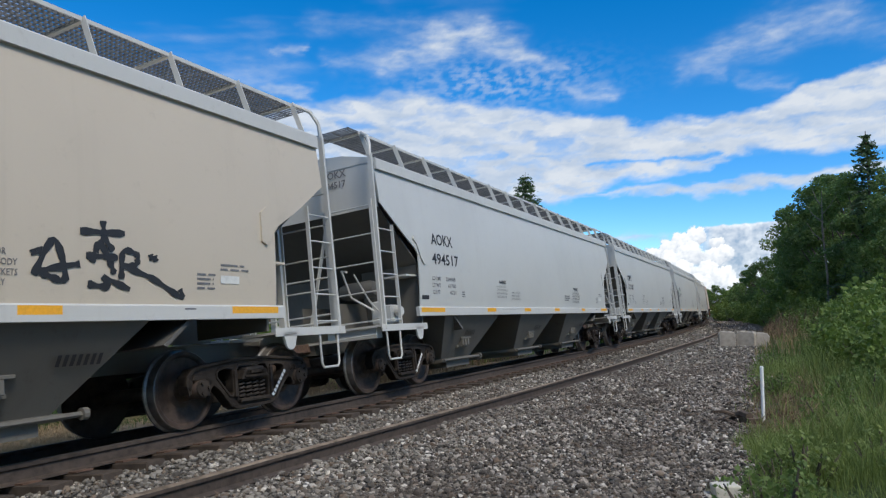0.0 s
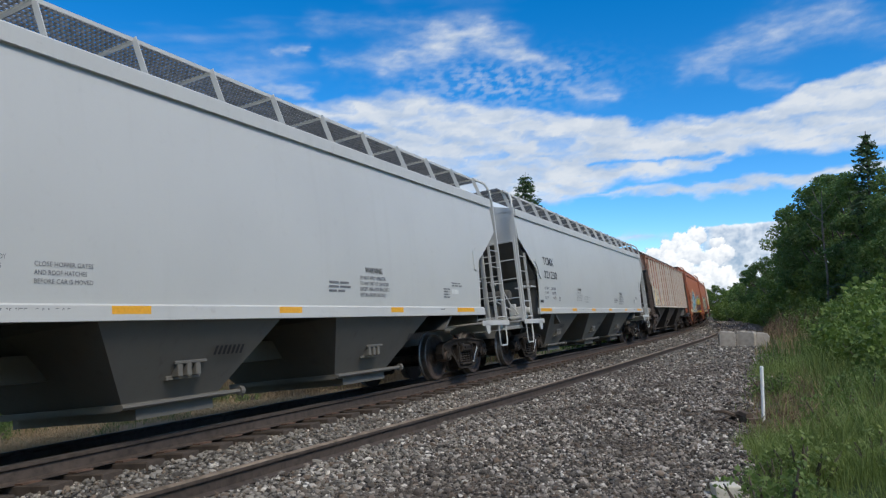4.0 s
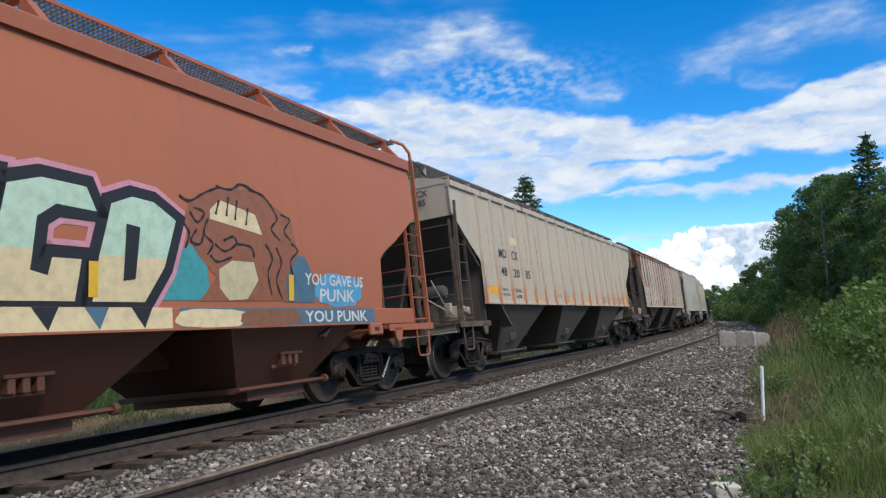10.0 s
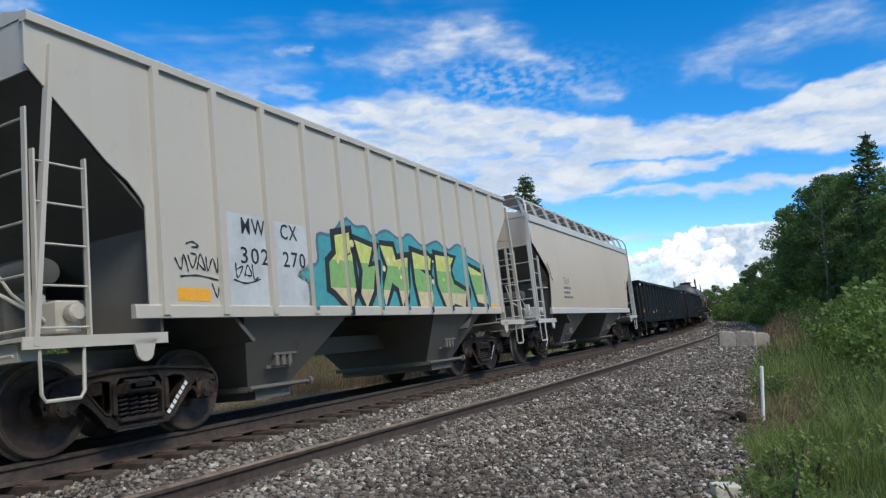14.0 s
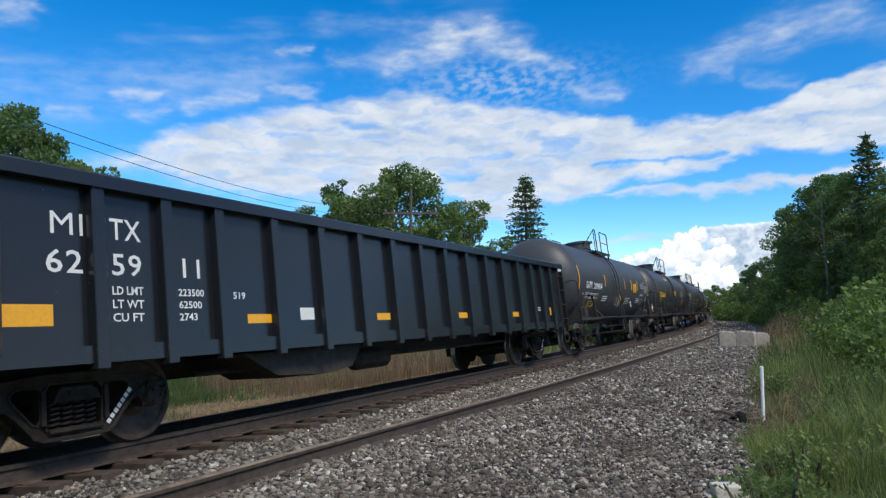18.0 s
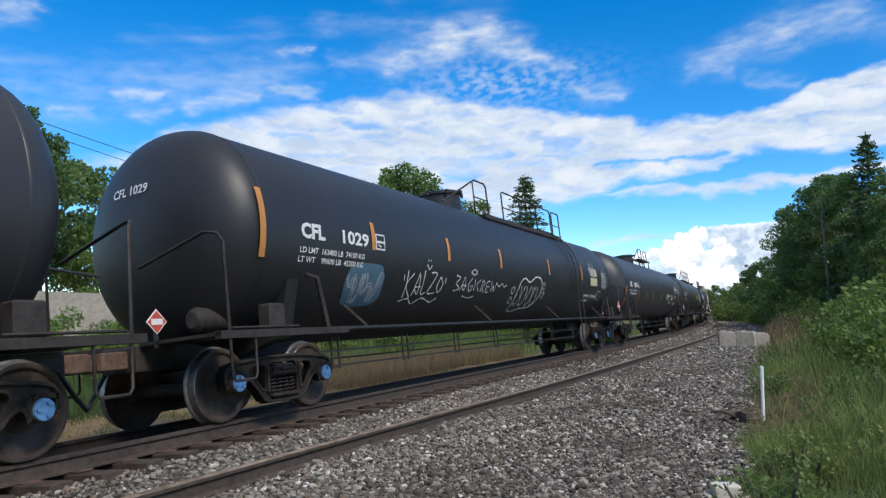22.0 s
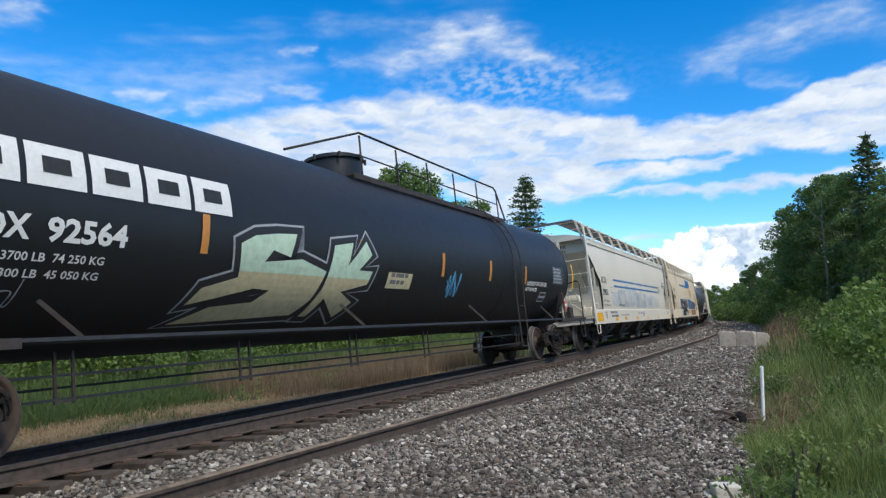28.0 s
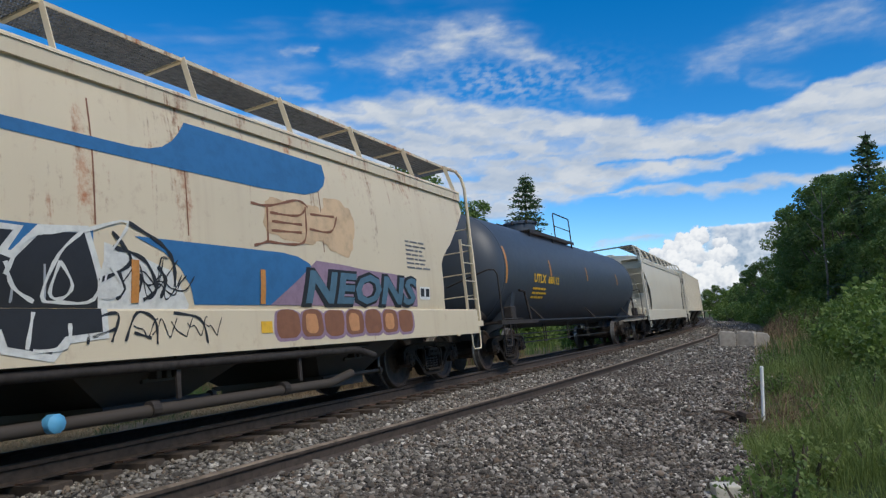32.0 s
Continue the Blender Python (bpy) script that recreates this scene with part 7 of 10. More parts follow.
def dots(car, y0, y1, z0, z1, n, r, mat, seed, lift=0.008):
    rnd = random.Random(seed)
    for _ in range(n):
        y, z, q = rnd.uniform(y0, y1), rnd.uniform(z0, z1), r * rnd.uniform(0.5, 1.2)
        car.blob([(y + q * math.cos(a), z + q * math.sin(a)) for a in np.linspace(0, 2 * math.pi, 9)[:-1]], mat, lift, "graffiti_dot")


def below(poly, h):
    """The part of an outline that lies under the height h."""
    out = []
    for k in range(len(poly)):
        a, b = poly[k], poly[(k + 1) % len(poly)]
        if a[1] <= h:
            out.append(a)
        if (a[1] <= h) != (b[1] <= h):
            f = (h - a[1]) / (b[1] - a[1])
            out.append((a[0] + f * (b[0] - a[0]), h))
    return out


def swell(poly, by):
    """The outline grown outwards."""
    n = len(poly)
    area = sum(poly[k][0] * poly[(k + 1) % n][1] - poly[(k + 1) % n][0] * poly[k][1] for k in range(n))
    s = 1 if area > 0 else -1
    out = []
    for k in range(n):
        a, b, c = Vector(poly[k - 1]), Vector(poly[k]), Vector(poly[(k + 1) % n])
        u, v = (b - a).normalized(), (c - b).normalized()
        m = Vector((u.y + v.y, -u.x - v.x)) * s
        m = m.normalized() * by * min(1.6, 1.0 / max(0.4, m.length / 2)) if m.length > 1e-4 else Vector((0, 0))
        out.append((b.x + m.x, b.y + m.y))
    return out


def piece(car, letters, outer, line, upper, lower, h, grow=(0.16, 0.09), lift=0.005):
    """Hand-painted letters: glow, dark edge, fill and a second tone under the height h."""
    for g in letters:
        if outer:
            car.blob(swell(g, grow[0]), SPRAY[outer], lift, "graffiti_glow")
    for g in letters:
        car.blob(swell(g, grow[1]), SPRAY[line], lift + 0.003, "graffiti_edge")
    for g in letters:
        car.blob(g, SPRAY[upper], lift + 0.006, "graffiti_letter")
        low = below(g, h)
        if lower and len(low) > 2:
            car.blob(low, SPRAY[lower], lift + 0.009, "graffiti_fade")


def holes(car, mat, lift, *outlines):
    for g in outlines:
        car.blob(g, SPRAY[mat], lift, "graffiti_edge")


SPRAY = {k: plain("spray_" + k, c, 0.55, 0.0, 0.12, 9, 0.03) for k, c in dict(yellow=(0.72, 0.55, 0.05), maroon=(0.16, 0.035, 0.03), teal=(0.06, 0.32, 0.34), sky=(0.20, 0.48, 0.62), navy=(0.02, 0.05, 0.16), cream=(0.72, 0.58, 0.34), mint=(0.50, 0.66, 0.50), pink=(0.62, 0.28, 0.34), green=(0.22, 0.42, 0.14), lime=(0.55, 0.60, 0.16), black=(0.02, 0.02, 0.022), white=(0.66, 0.66, 0.62), chalk=(0.36, 0.38, 0.40), brown=(0.24, 0.10, 0.05), lilac=(0.30, 0.20, 0.27), grey=(0.33, 0.36, 0.38), sand=(0.58, 0.50, 0.30), blue=(0.10, 0.36, 0.58), slate=(0.08, 0.16, 0.22), rust=(0.30, 0.11, 0.055), orange=(0.55, 0.26, 0.11)).items()}

# tan-grey hopper: black tag
car = cars[0]
for _pts in ([(12.37, 1.60), (12.55, 1.92), (12.66, 1.58), (12.50, 1.60), (12.44, 1.64), (12.80, 1.72)], [(12.80, 2.02), (13.28, 2.04)], [(13.04, 2.14), (13.04, 1.98), (12.96, 1.84)], [(13.05, 1.98), (13.15, 1.86)], [(12.92, 1.74), (13.00, 1.92), (13.12, 1.74), (13.16, 1.64)], [(12.86, 1.80), (13.2, 1.80)],
             [(13.24, 1.60), (13.26, 1.86), (13.42, 1.84), (13.40, 1.74), (13.28, 1.72), (13.6, 1.62), (13.97, 1.44), (13.96, 1.52)], [(12.88, 1.54), (13.1, 1.52), (13.05, 1.60), (13.34, 1.50)], [(12.41, 1.84), (12.43, 1.78)], [(12.36, 1.82), (12.38, 1.77)], [(13.58, 1.86), (13.60, 1.80)], [(13.63, 1.85), (13.65, 1.79)]):
    ribbon(car, curve(_pts, 6), 0.08, SPRAY["black"])


def hopper_marks(car, mark, number, extra=True):
    ink = GREYINK
    if mark:
        car.letters(mark, 2.45, 2.50, 0.21, INK, 0.004, wide=0.90)
        car.letters(number, 2.42, 2.14, 0.20, INK, 0.004, wide=1.12)
        for k, (a, b) in enumerate((("LD LMT", "224300"), ("LT WT", "61700"), ("CU FT", "4751"))):
            car.letters(a, 2.37, 1.84 - 0.125 * k, 0.07, ink, 0.001, wide=0.36 - 0.03 * k)
            car.letters(b, 3.35 - (0.42, 0.34, 0.27)[k], 1.84 - 0.125 * k, 0.07, ink, 0.001, wide=(0.42, 0.34, 0.27)[k])
        car.patch(1.96, 2.22, 1.49, 1.56, INK, 0.006, "data_plate")
        car.small_print(3.62, 1.64, 3, ink, 0.18, 0.02, 0.045, 3)
        ends_word(car, mark, 0.50, 3.62, 0.12, ink, 0.80)
        ends_word(car, number, 0.50, 3.45, 0.11, ink, 0.80)
    for a, b in ((1.86, 2.78), (4.8, 5.28), (7.1, 7.55), (9.5, 9.95), (12.22, 12.62), (14.7, 15.5)):
        car.patch(a, b, 1.222, 1.340, REFLEX, 0.042)
    car.letters("DO NOT HAMMER ON CAR", 5.52, 1.255, 0.062, ink, 0.001, 0.042, wide=1.18)
    car.letters("VENT CAR WHEN UNLOADING", 7.84, 1.26, 0.045, ink, 0.0, 0.042, wide=1.0)
    car.letters("DO NOT HAMMER ON CAR", 10.22, 1.255, 0.055, ink, 0.001, 0.042, wide=1.3)
    car.patch(14.0, 14.16, 1.28, 1.32, ink, 0.042, "slot_plate")
    car.letters("WARNING", 5.62, 1.88, 0.075, INK, 0.002, wide=0.42)
    for k, (s, w) in enumerate((("DO NOT APPLY VIBRATOR", 0.52), ("TO ANY PART OF THE CAR BODY", 0.66), ("EXCEPT VIBRATOR BRACKETS", 0.62), ("USE ON LOADED CAR ONLY", 0.56))):
        car.letters(s, 5.46, 1.795 - 0.075 * k, 0.042, ink, 0.0, wide=w)
    for k, (s, w) in enumerate((("CLOSE HOPPER GATES", 0.56), ("AND ROOF HATCHES", 0.5), ("BEFORE CAR IS MOVED", 0.56))):
        car.letters(s, 6.36, 1.68 - 0.075 * k, 0.042, ink, 0.0, wide=w)
    car.small_print(10.6, 1.68, 3, ink, 0.55, 0.03, 0.06, 5)
    car.letters("WARNING", 11.54, 1.86, 0.09, INK, 0.002, wide=0.50)
    for k, (s, w) in enumerate((("DO NOT APPLY VIBRATOR", 0.74), ("TO ANY PART OF CAR BODY", 0.84), ("EXCEPT VIBRATOR BRACKETS", 0.84), ("USE ON LOADED CAR ONLY", 0.74))):
        car.letters(s, 11.39, 1.76 - 0.085 * k, 0.055, ink, 0.001, wide=w)
    car.small_print(14.2, 1.68, 4, ink, 0.34, 0.022, 0.05, 7)
    car.patch(14.55, 14.85, 1.60, 1.69, SPRAY["white"], 0.006, "paper_label")
    car.small_print(14.55, 1.80, 2, ink, 0.5, 0.022, 0.05, 8)
    for x in (4.4, car.L / 2, car.L - 4.4):
        sh = Shape()
        rnd = random.Random(int(x * 10))
        for k in range(7):
            a = x - 0.28 + 0.07 * k
            sh.grid([[(1.30 + 0.0 * a, car.y(a), 0.82), (1.30, car.y(a + 0.04), 0.82)], [(1.36, car.y(a), 0.92), (1.36, car.y(a + 0.04), 0.92)]])
        part("stencil", sh.done("stencil", INK), None, car.ob)


hopper_marks(car, "", "")
hopper_marks(cars[1], "AOKX", "494517")
hopper_marks(cars[2], "CBFX", "321287")
hopper_marks(cars[3], "TCMX", "321217")
hopper_marks(cars[4], "TCMX", "321230")

# rusted ribbed hopper
car = cars[5]
for a, b, z0, z1 in ((2.32, 2.95, 1.52, 2.38), (3.11, 3.76, 1.54, 2.36)):
    car.patch(a, b, z0, z1, SPRAY["sand"], 0.004, "number_panel", "faded cream painted number panel")
car.letters("PL", 2.36, 2.07, 0.21, INK, 0.004, 0.009, wide=0.42)
car.letters("CX", 3.16, 2.03, 0.21, INK, 0.004, 0.009, wide=0.42)
car.letters("19", 2.42, 1.60, 0.21, INK, 0.004, 0.009, wide=0.34)
car.letters("25", 3.14, 1.62, 0.20, INK, 0.004, 0.009, wide=0.40)
car.letters("5", 4.02, 1.64, 0.19, INK, 0.004, 0.009)
for a, z0, z1 in ((2.21, 1.54, 2.43), (4.58, 1.58, 2.04), (12.98, 1.60, 2.05), (16.0, 1.55, 2.45)):
    car.patch(a, a + 0.09, z0, z1, YELLOW, 0.066)
for a in (13.3, 14.05):
    car.patch(a, a + 0.38, 1.72, 2.02, INK, 0.004, "data_plate")
car.patch(13.25, 13.75, 1.62, 2.06, SPRAY["grey"], 0.002, "plate_backing")
for a in (8.6, 9.4):
    car.patch(a, a + 0.6, 1.6, 1.95, SPRAY["sand"], 0.004, "number_panel")
car.small_print(9.5, 1.86, 4, GREYINK, 0.5, 0.03, 0.07, 12)
car.small_print(5.0, 1.80, 3, GREYINK, 0.5, 0.03, 0.08, 13)
part("end_panel", Shape().box(0.05, 1.1, car.y(0.88) - 0.006, car.y(0.88) - 0.002, 3.30, 3.86).done("end_panel", GREY_TRIM), None, car.ob)
ends_word(car, "PLCX", 0.30, 3.66, 0.12, INK, 0.87)
ends_word(car, "19255", 0.28, 3.40, 0.12, INK, 0.87)

# red hoppers
def red_marks(car, number, weight):
    car.letters("MOCX", 2.52, 2.34, 0.21, WHITE, 0.012, wide=0.95, spacing=1.1)
    car.letters(number, 2.46, 1.92, 0.21, WHITE, 0.012, wide=1.2, spacing=1.05)
    car.letters("LD LMT 229900", 2.66, 1.66, 0.075, WHITE, 0.003, wide=0.80)
    car.letters("LT WT", 2.66, 1.53, 0.075, WHITE, 0.003, wide=0.30)
    car.letters(weight, 3.2, 1.53, 0.075, WHITE, 0.003, wide=0.28)
    car.blob([(2.49 + 0.075 * math.cos(a), 1.69 + 0.075 * math.sin(a)) for a in np.linspace(0, 6.283, 15)[:-1]], WHITE, 0.006, "round_emblem")
    car.blob([(2.49 + 0.05 * math.cos(a), 1.69 + 0.05 * math.sin(a)) for a in np.linspace(0, 6.283, 13)[:-1]], INK, 0.008, "round_emblem")
    car.small_print(2.36, 1.50, 3, INK, 0.2, 0.02, 0.04, 4)
    car.patch(2.18, 2.28, 1.40, 2.28, plain("faded_ochre", (0.42, 0.20, 0.03), 0.6, 0, 0.15, 10, 0), 0.005)
    ends_word(car, "MOCX", 0.45, 3.66, 0.13, WHITE, 0.82, 0.006)
    ends_word(car, number, 0.45, 3.48, 0.11, WHITE, 0.82, 0.006)
    for k in range(6):
        sh = Shape().box(0.45, 0.45 + (0.4, 0.3, 0.5, 0.62, 0.7, 0.62)[k], car.y(0.82) - 0.006, car.y(0.82) - 0.004, 3.28 - 0.09 * k, 3.31 - 0.09 * k)
        part("small_print", sh.done("small_print", WHITE), None, car.ob)
    for sg, Y in car.ends():
        b = Shape().box(1.54, 1.6, min(Y(2.2), Y(2.55)), max(Y(2.2), Y(2.55)), 0.92, 1.10)
        part("jacking_pad", b.done("jacking_pad", RED_TRIM, bevel=0.015), None, car.ob)
        part("pad_hole", Shape().box(1.601, 1.604, min(Y(2.32), Y(2.44)), max(Y(2.32), Y(2.44)), 0.98, 1.04).done("pad_hole", INK), None, car.ob)


car = cars[6]
red_marks(car, "416261", "56300")
car.blob(curve([(3.43, 1.34), (3.62, 1.75), (3.74, 2.3), (4.29, 2.58), (5.04, 2.88), (5.95, 2.78), (6.36, 2.50), (6.87, 2.62), (7.32, 2.12), (7.2, 1.7), (7.1, 1.34)], 5), SPRAY["cream"], 0.005, "graffiti", "cream sprayed halo of a graffiti piece")
_wave = curve([(3.62, 1.34), (4.02, 1.62), (3.82, 1.88), (4.02, 2.2), (4.58, 2.46), (4.91, 2.72), (5.30, 2.70), (5.12, 2.45), (5.65, 2.66), (5.95, 2.54), (5.55, 2.32), (6.05, 2.38), (5.82, 2.1), (6.31, 2.12), (6.93, 2.45), (6.88, 2.0), (6.68, 1.36), (6.32, 1.66), (5.98, 1.68), (5.88, 1.36), (5.53, 1.6), (5.19, 1.36), (4.4, 1.34)], 5)
car.blob(swell(_wave, 0.05), SPRAY["navy"], 0.008, "graffiti_edge")
car.blob(swell(_wave, -0.02), SPRAY["sky"], 0.011, "graffiti_letter", "sky blue wave shape with a dark edge")
for _y, _q in ((4.04, 0.20), (4.45, 0.20), (4.88, 0.22)):
    car.blob([(_y + _q * 0.93 * math.cos(a), 1.92 + _q * math.sin(a)) for a in np.linspace(0, 6.283, 19)[:-1]], SPRAY["navy"], 0.014, "graffiti_edge")
    car.blob([(_y + _q * 0.76 * math.cos(a), 1.92 + _q * 0.83 * math.sin(a)) for a in np.linspace(0, 6.283, 19)[:-1]], SPRAY["white"], 0.017, "graffiti_disc")
for _pts in ([(4.12, 2.28), (4.45, 2.42), (4.75, 2.30)], [(5.12, 2.30), (5.4, 2.52), (5.75, 2.48)], [(5.5, 2.2), (5.75, 2.12), (6.05, 2.3)], [(6.3, 2.06), (6.6, 1.98), (6.55, 1.7)], [(5.35, 1.45), (5.42, 1.7), (5.55, 1.62)], [(5.0, 2.62), (4.86, 2.4), (4.7, 2.38)], [(4.35, 1.58), (4.55, 1.50), (4.75, 1.58), (5.0, 1.52), (5.12, 1.62)]):
    ribbon(car, curve(_pts, 6), 0.06, SPRAY["navy"], 0.015)
car.blob(curve([(7.55, 1.34), (7.7, 1.9), (7.75, 2.3), (8.3, 2.22), (8.9, 2.38), (9.6, 2.40), (10.1, 2.46), (10.45, 2.42), (10.7, 2.28), (11.0, 2.26), (11.5, 2.33), (12.0, 2.30), (12.3, 2.34), (12.5, 2.2), (12.62, 2.0), (12.72, 1.75), (12.6, 1.5), (12.4, 1.34)], 5), SPRAY["sky"], 0.005, "graffiti", "sky blue backing of yellow graffiti letters")
_nubs = [[(7.87, 2.22), (8.14, 2.14), (8.55, 1.72), (8.66, 2.18), (8.86, 2.24), (8.74, 1.38), (8.42, 1.38), (8.10, 1.80), (8.06, 1.38), (7.70, 1.38)],
         [(8.98, 2.22), (9.22, 2.24), (9.12, 1.72), (9.26, 1.70), (9.38, 2.24), (9.64, 2.26), (9.48, 1.44), (9.2, 1.36), (8.90, 1.44)],
         [(9.78, 2.26), (10.12, 2.27), (10.5, 2.14), (10.85, 1.98), (11.08, 1.80), (11.14, 1.6), (11.05, 1.38), (9.66, 1.38)],
         [(10.7, 1.98), (10.7, 2.07), (10.76, 2.17), (10.89, 2.25), (11.15, 2.29), (11.33, 2.23), (11.59, 2.1), (11.92, 2.31), (12.21, 2.34), (12.19, 1.97), (12.32, 1.98), (12.32, 2.05), (12.61, 1.88), (12.34, 1.73), (12.3, 1.64), (12.3, 1.39), (11.3, 1.38), (10.86, 1.61), (10.72, 1.79)]]
piece(car, _nubs, "", "black", "yellow", "maroon", 1.74, (0.1, 0.055), 0.006)
holes(car, "black", 0.018, [(10.22, 1.97), (10.39, 1.93), (10.4, 1.86), (10.27, 1.8)], [(10.3, 1.46), (10.32, 1.54), (10.51, 1.58), (10.67, 1.55), (10.63, 1.48), (10.48, 1.41), (10.31, 1.41)], [(12.08, 2.16), (12.07, 1.86), (11.75, 1.84)])
holes(car, "sky", 0.020, [(10.27, 1.89), (10.32, 1.87), (10.29, 1.82)], [(10.33, 1.47), (10.48, 1.5), (10.55, 1.48), (10.47, 1.44), (10.33, 1.44)], [(11.96, 2.06), (11.95, 1.89), (11.81, 1.88)])
holes(car, "yellow", 0.018, [(12.35, 2.39), (12.47, 2.35), (12.35, 2.16), (12.27, 2.18)], [(12.37, 2.1), (12.59, 2.25), (12.62, 2.16), (12.44, 2.05)])
for _pts, _w in (([(11.24, 1.84), (11.33, 1.81), (11.77, 1.86), (12.09, 1.82), (12.3, 1.76), (12.34, 1.58), (12.3, 1.39)], 0.07), ([(10.69, 1.93), (10.73, 1.77), (10.86, 1.67), (11.08, 1.62), (11.31, 1.57), (11.45, 1.55)], 0.06), ([(11.08, 1.62), (10.89, 1.53), (10.81, 1.38)], 0.06)):
    ribbon(car, curve(_pts, 5), _w, SPRAY["black"], 0.020)
dots(car, 7.8, 10.5, 2.34, 2.56, 14, 0.05, SPRAY["sky"], 4)
dots(car, 10.6, 12.6, 2.40, 2.55, 10, 0.04, SPRAY["sky"], 3)
dots(car, 7.8, 12.4, 1.76, 1.98, 26, 0.035, SPRAY["maroon"], 5, 0.018)
for _pts in ([(9.4, 2.78), (9.5, 2.66), (9.6, 2.78), (9.5, 2.86), (9.4, 2.78)], [(9.28, 2.62), (9.32, 2.48), (9.42, 2.60), (9.48, 2.46)], [(9.52, 2.60), (9.54, 2.46), (9.66, 2.50), (9.62, 2.60)], [(9.72, 2.46), (9.74, 2.62), (9.86, 2.58), (9.78, 2.5), (9.88, 2.44)]):
    ribbon(car, curve(_pts, 5), 0.05, SPRAY["black"], 0.009)
for _pts in ([(13.22, 3.06), (13.4, 2.94), (13.52, 3.06), (13.38, 3.16), (13.22, 3.06)], [(13.2, 2.82), (13.22, 2.6), (13.36, 2.66), (13.38, 2.84)], [(13.44, 2.86), (13.46, 2.64)], [(13.54, 2.66), (13.58, 2.90), (13.68, 2.82), (13.58, 2.76), (13.7, 2.66)], [(13.92, 2.92), (13.8, 2.88), (13.92, 2.78), (13.78, 2.7)]):
    ribbon(car, curve(_pts, 5), 0.04, SPRAY["navy"], 0.009)
for _k, (_y, _z) in enumerate(((1.12, 3.1), (1.5, 2.85), (1.85, 2.55))):
    ribbon(car, curve([(_y, _z + 0.25), (_y + 0.12, _z + 0.02), (_y + 0.3, _z - 0.05), (_y + 0.22, _z + 0.2), (_y + 0.38, _z + 0.05)], 6), 0.035, SPRAY["navy"])
for _y0, _y1, _m in ((1.3, 2.72, "cream"), (2.85, 3.75, "teal"), (3.75, 7.4, "cream"), (7.5, 12.9, "maroon")):
    car.patch(_y0, _y1, 1.10, 1.325, SPRAY[_m], 0.040, "graffiti")
car.letters("EYE", 2.92, 1.14, 0.15, SPRAY["cream"], 0.012, 0.046, wide=0.7, name="graffiti")
scribble(car, 1.35, 1.12, 1.25, 0.18, SPRAY["brown"], 8, 0.03, 7, 0.045)
for _k in range(9):
    car.blob(blob_outline(4.0 + 0.38 * _k, 4.24 + 0.38 * _k, 1.13, 1.30, 3, 0.1, _k, 12), SPRAY["navy" if _k % 2 else "sky"], 0.045, "graffiti_dot")
for _k in range(13):
    car.blob(blob_outline(7.6 + 0.4 * _k, 7.85 + 0.4 * _k, 1.12, 1.22 + 0.06 * (_k % 2), 2, 0.1, _k, 12), SPRAY["yellow"], 0.045, "graffiti_dot")

car = cars[7]
red_marks(car, "416133", "55900")
car.blob(curve([(3.5, 1.34), (3.55, 1.78), (3.95, 1.72), (4.3, 1.55), (4.3, 1.34)], 4), SPRAY["slate"], 0.004)
_tango = [[(3.93, 2.56), (4.14, 2.50), (4.40, 2.42), (4.80, 2.45), (5.10, 2.52), (5.02, 2.05), (4.78, 2.03), (4.56, 1.38), (4.22, 1.38), (4.43, 2.03), (4.18, 2.11), (3.94, 1.88)],
          [(5.20, 2.44), (5.55, 2.40), (5.86, 2.48), (5.74, 1.38), (5.46, 1.38), (5.45, 1.66), (5.27, 1.66), (5.20, 1.38), (4.94, 1.38), (5.06, 1.90)],
          [(5.98, 2.46), (6.24, 2.50), (6.46, 2.06), (6.52, 2.36), (6.74, 2.42), (6.88, 2.42), (6.68, 1.38), (6.40, 1.38), (6.15, 1.88), (6.08, 1.38), (5.82, 1.38)],
          [(7.00, 2.36), (7.30, 2.46), (7.74, 2.44), (7.84, 2.22), (7.44, 2.24), (7.26, 2.11), (7.20, 1.64), (7.36, 1.60), (7.40, 1.76), (7.68, 1.76), (7.62, 1.38), (6.80, 1.38)],
          [(8.00, 2.32), (8.24, 2.42), (8.50, 2.40), (8.78, 2.24), (8.62, 1.74), (8.38, 1.38), (7.80, 1.38), (7.86, 1.8)]]
piece(car, _tango, "pink", "black", "mint", "cream", 1.82, (0.17, 0.115), 0.005)
holes(car, "black", 0.018, [(5.36, 2.16), (5.52, 2.16), (5.50, 1.84), (5.36, 1.84)], [(8.16, 2.14), (8.32, 2.12), (8.26, 1.60), (8.12, 1.58)])
for _w, _y, _z in (("Karma", 3.62, 1.46),):
    car.letters(_w, _y, _z, 0.17, SPRAY["navy"], 0.004, 0.02, wide=0.55, name="graffiti")
car.blob([(8.55, 1.4), (8.75, 1.88), (8.96, 2.01), (9.2, 1.87), (9.27, 1.41)], SPRAY["teal"], 0.004, "graffiti", "teal sprayed haze")
car.blob([(10.59, 2.01), (10.96, 2.01), (11.16, 1.7), (11.16, 1.4), (10.51, 1.4)], SPRAY["slate"], 0.0045, "graffiti", "blue-grey sprayed haze")
car.blob([(9.11, 1.4), (9.35, 1.67), (9.08, 1.9), (8.87, 2.24), (8.99, 2.49), (9.44, 2.71), (9.93, 2.76), (10.34, 2.64), (10.71, 2.47), (10.81, 2.02), (10.55, 1.68), (10.59, 1.42)], SPRAY["rust"], 0.006, "graffiti", "mass of rust-coloured painted curls")
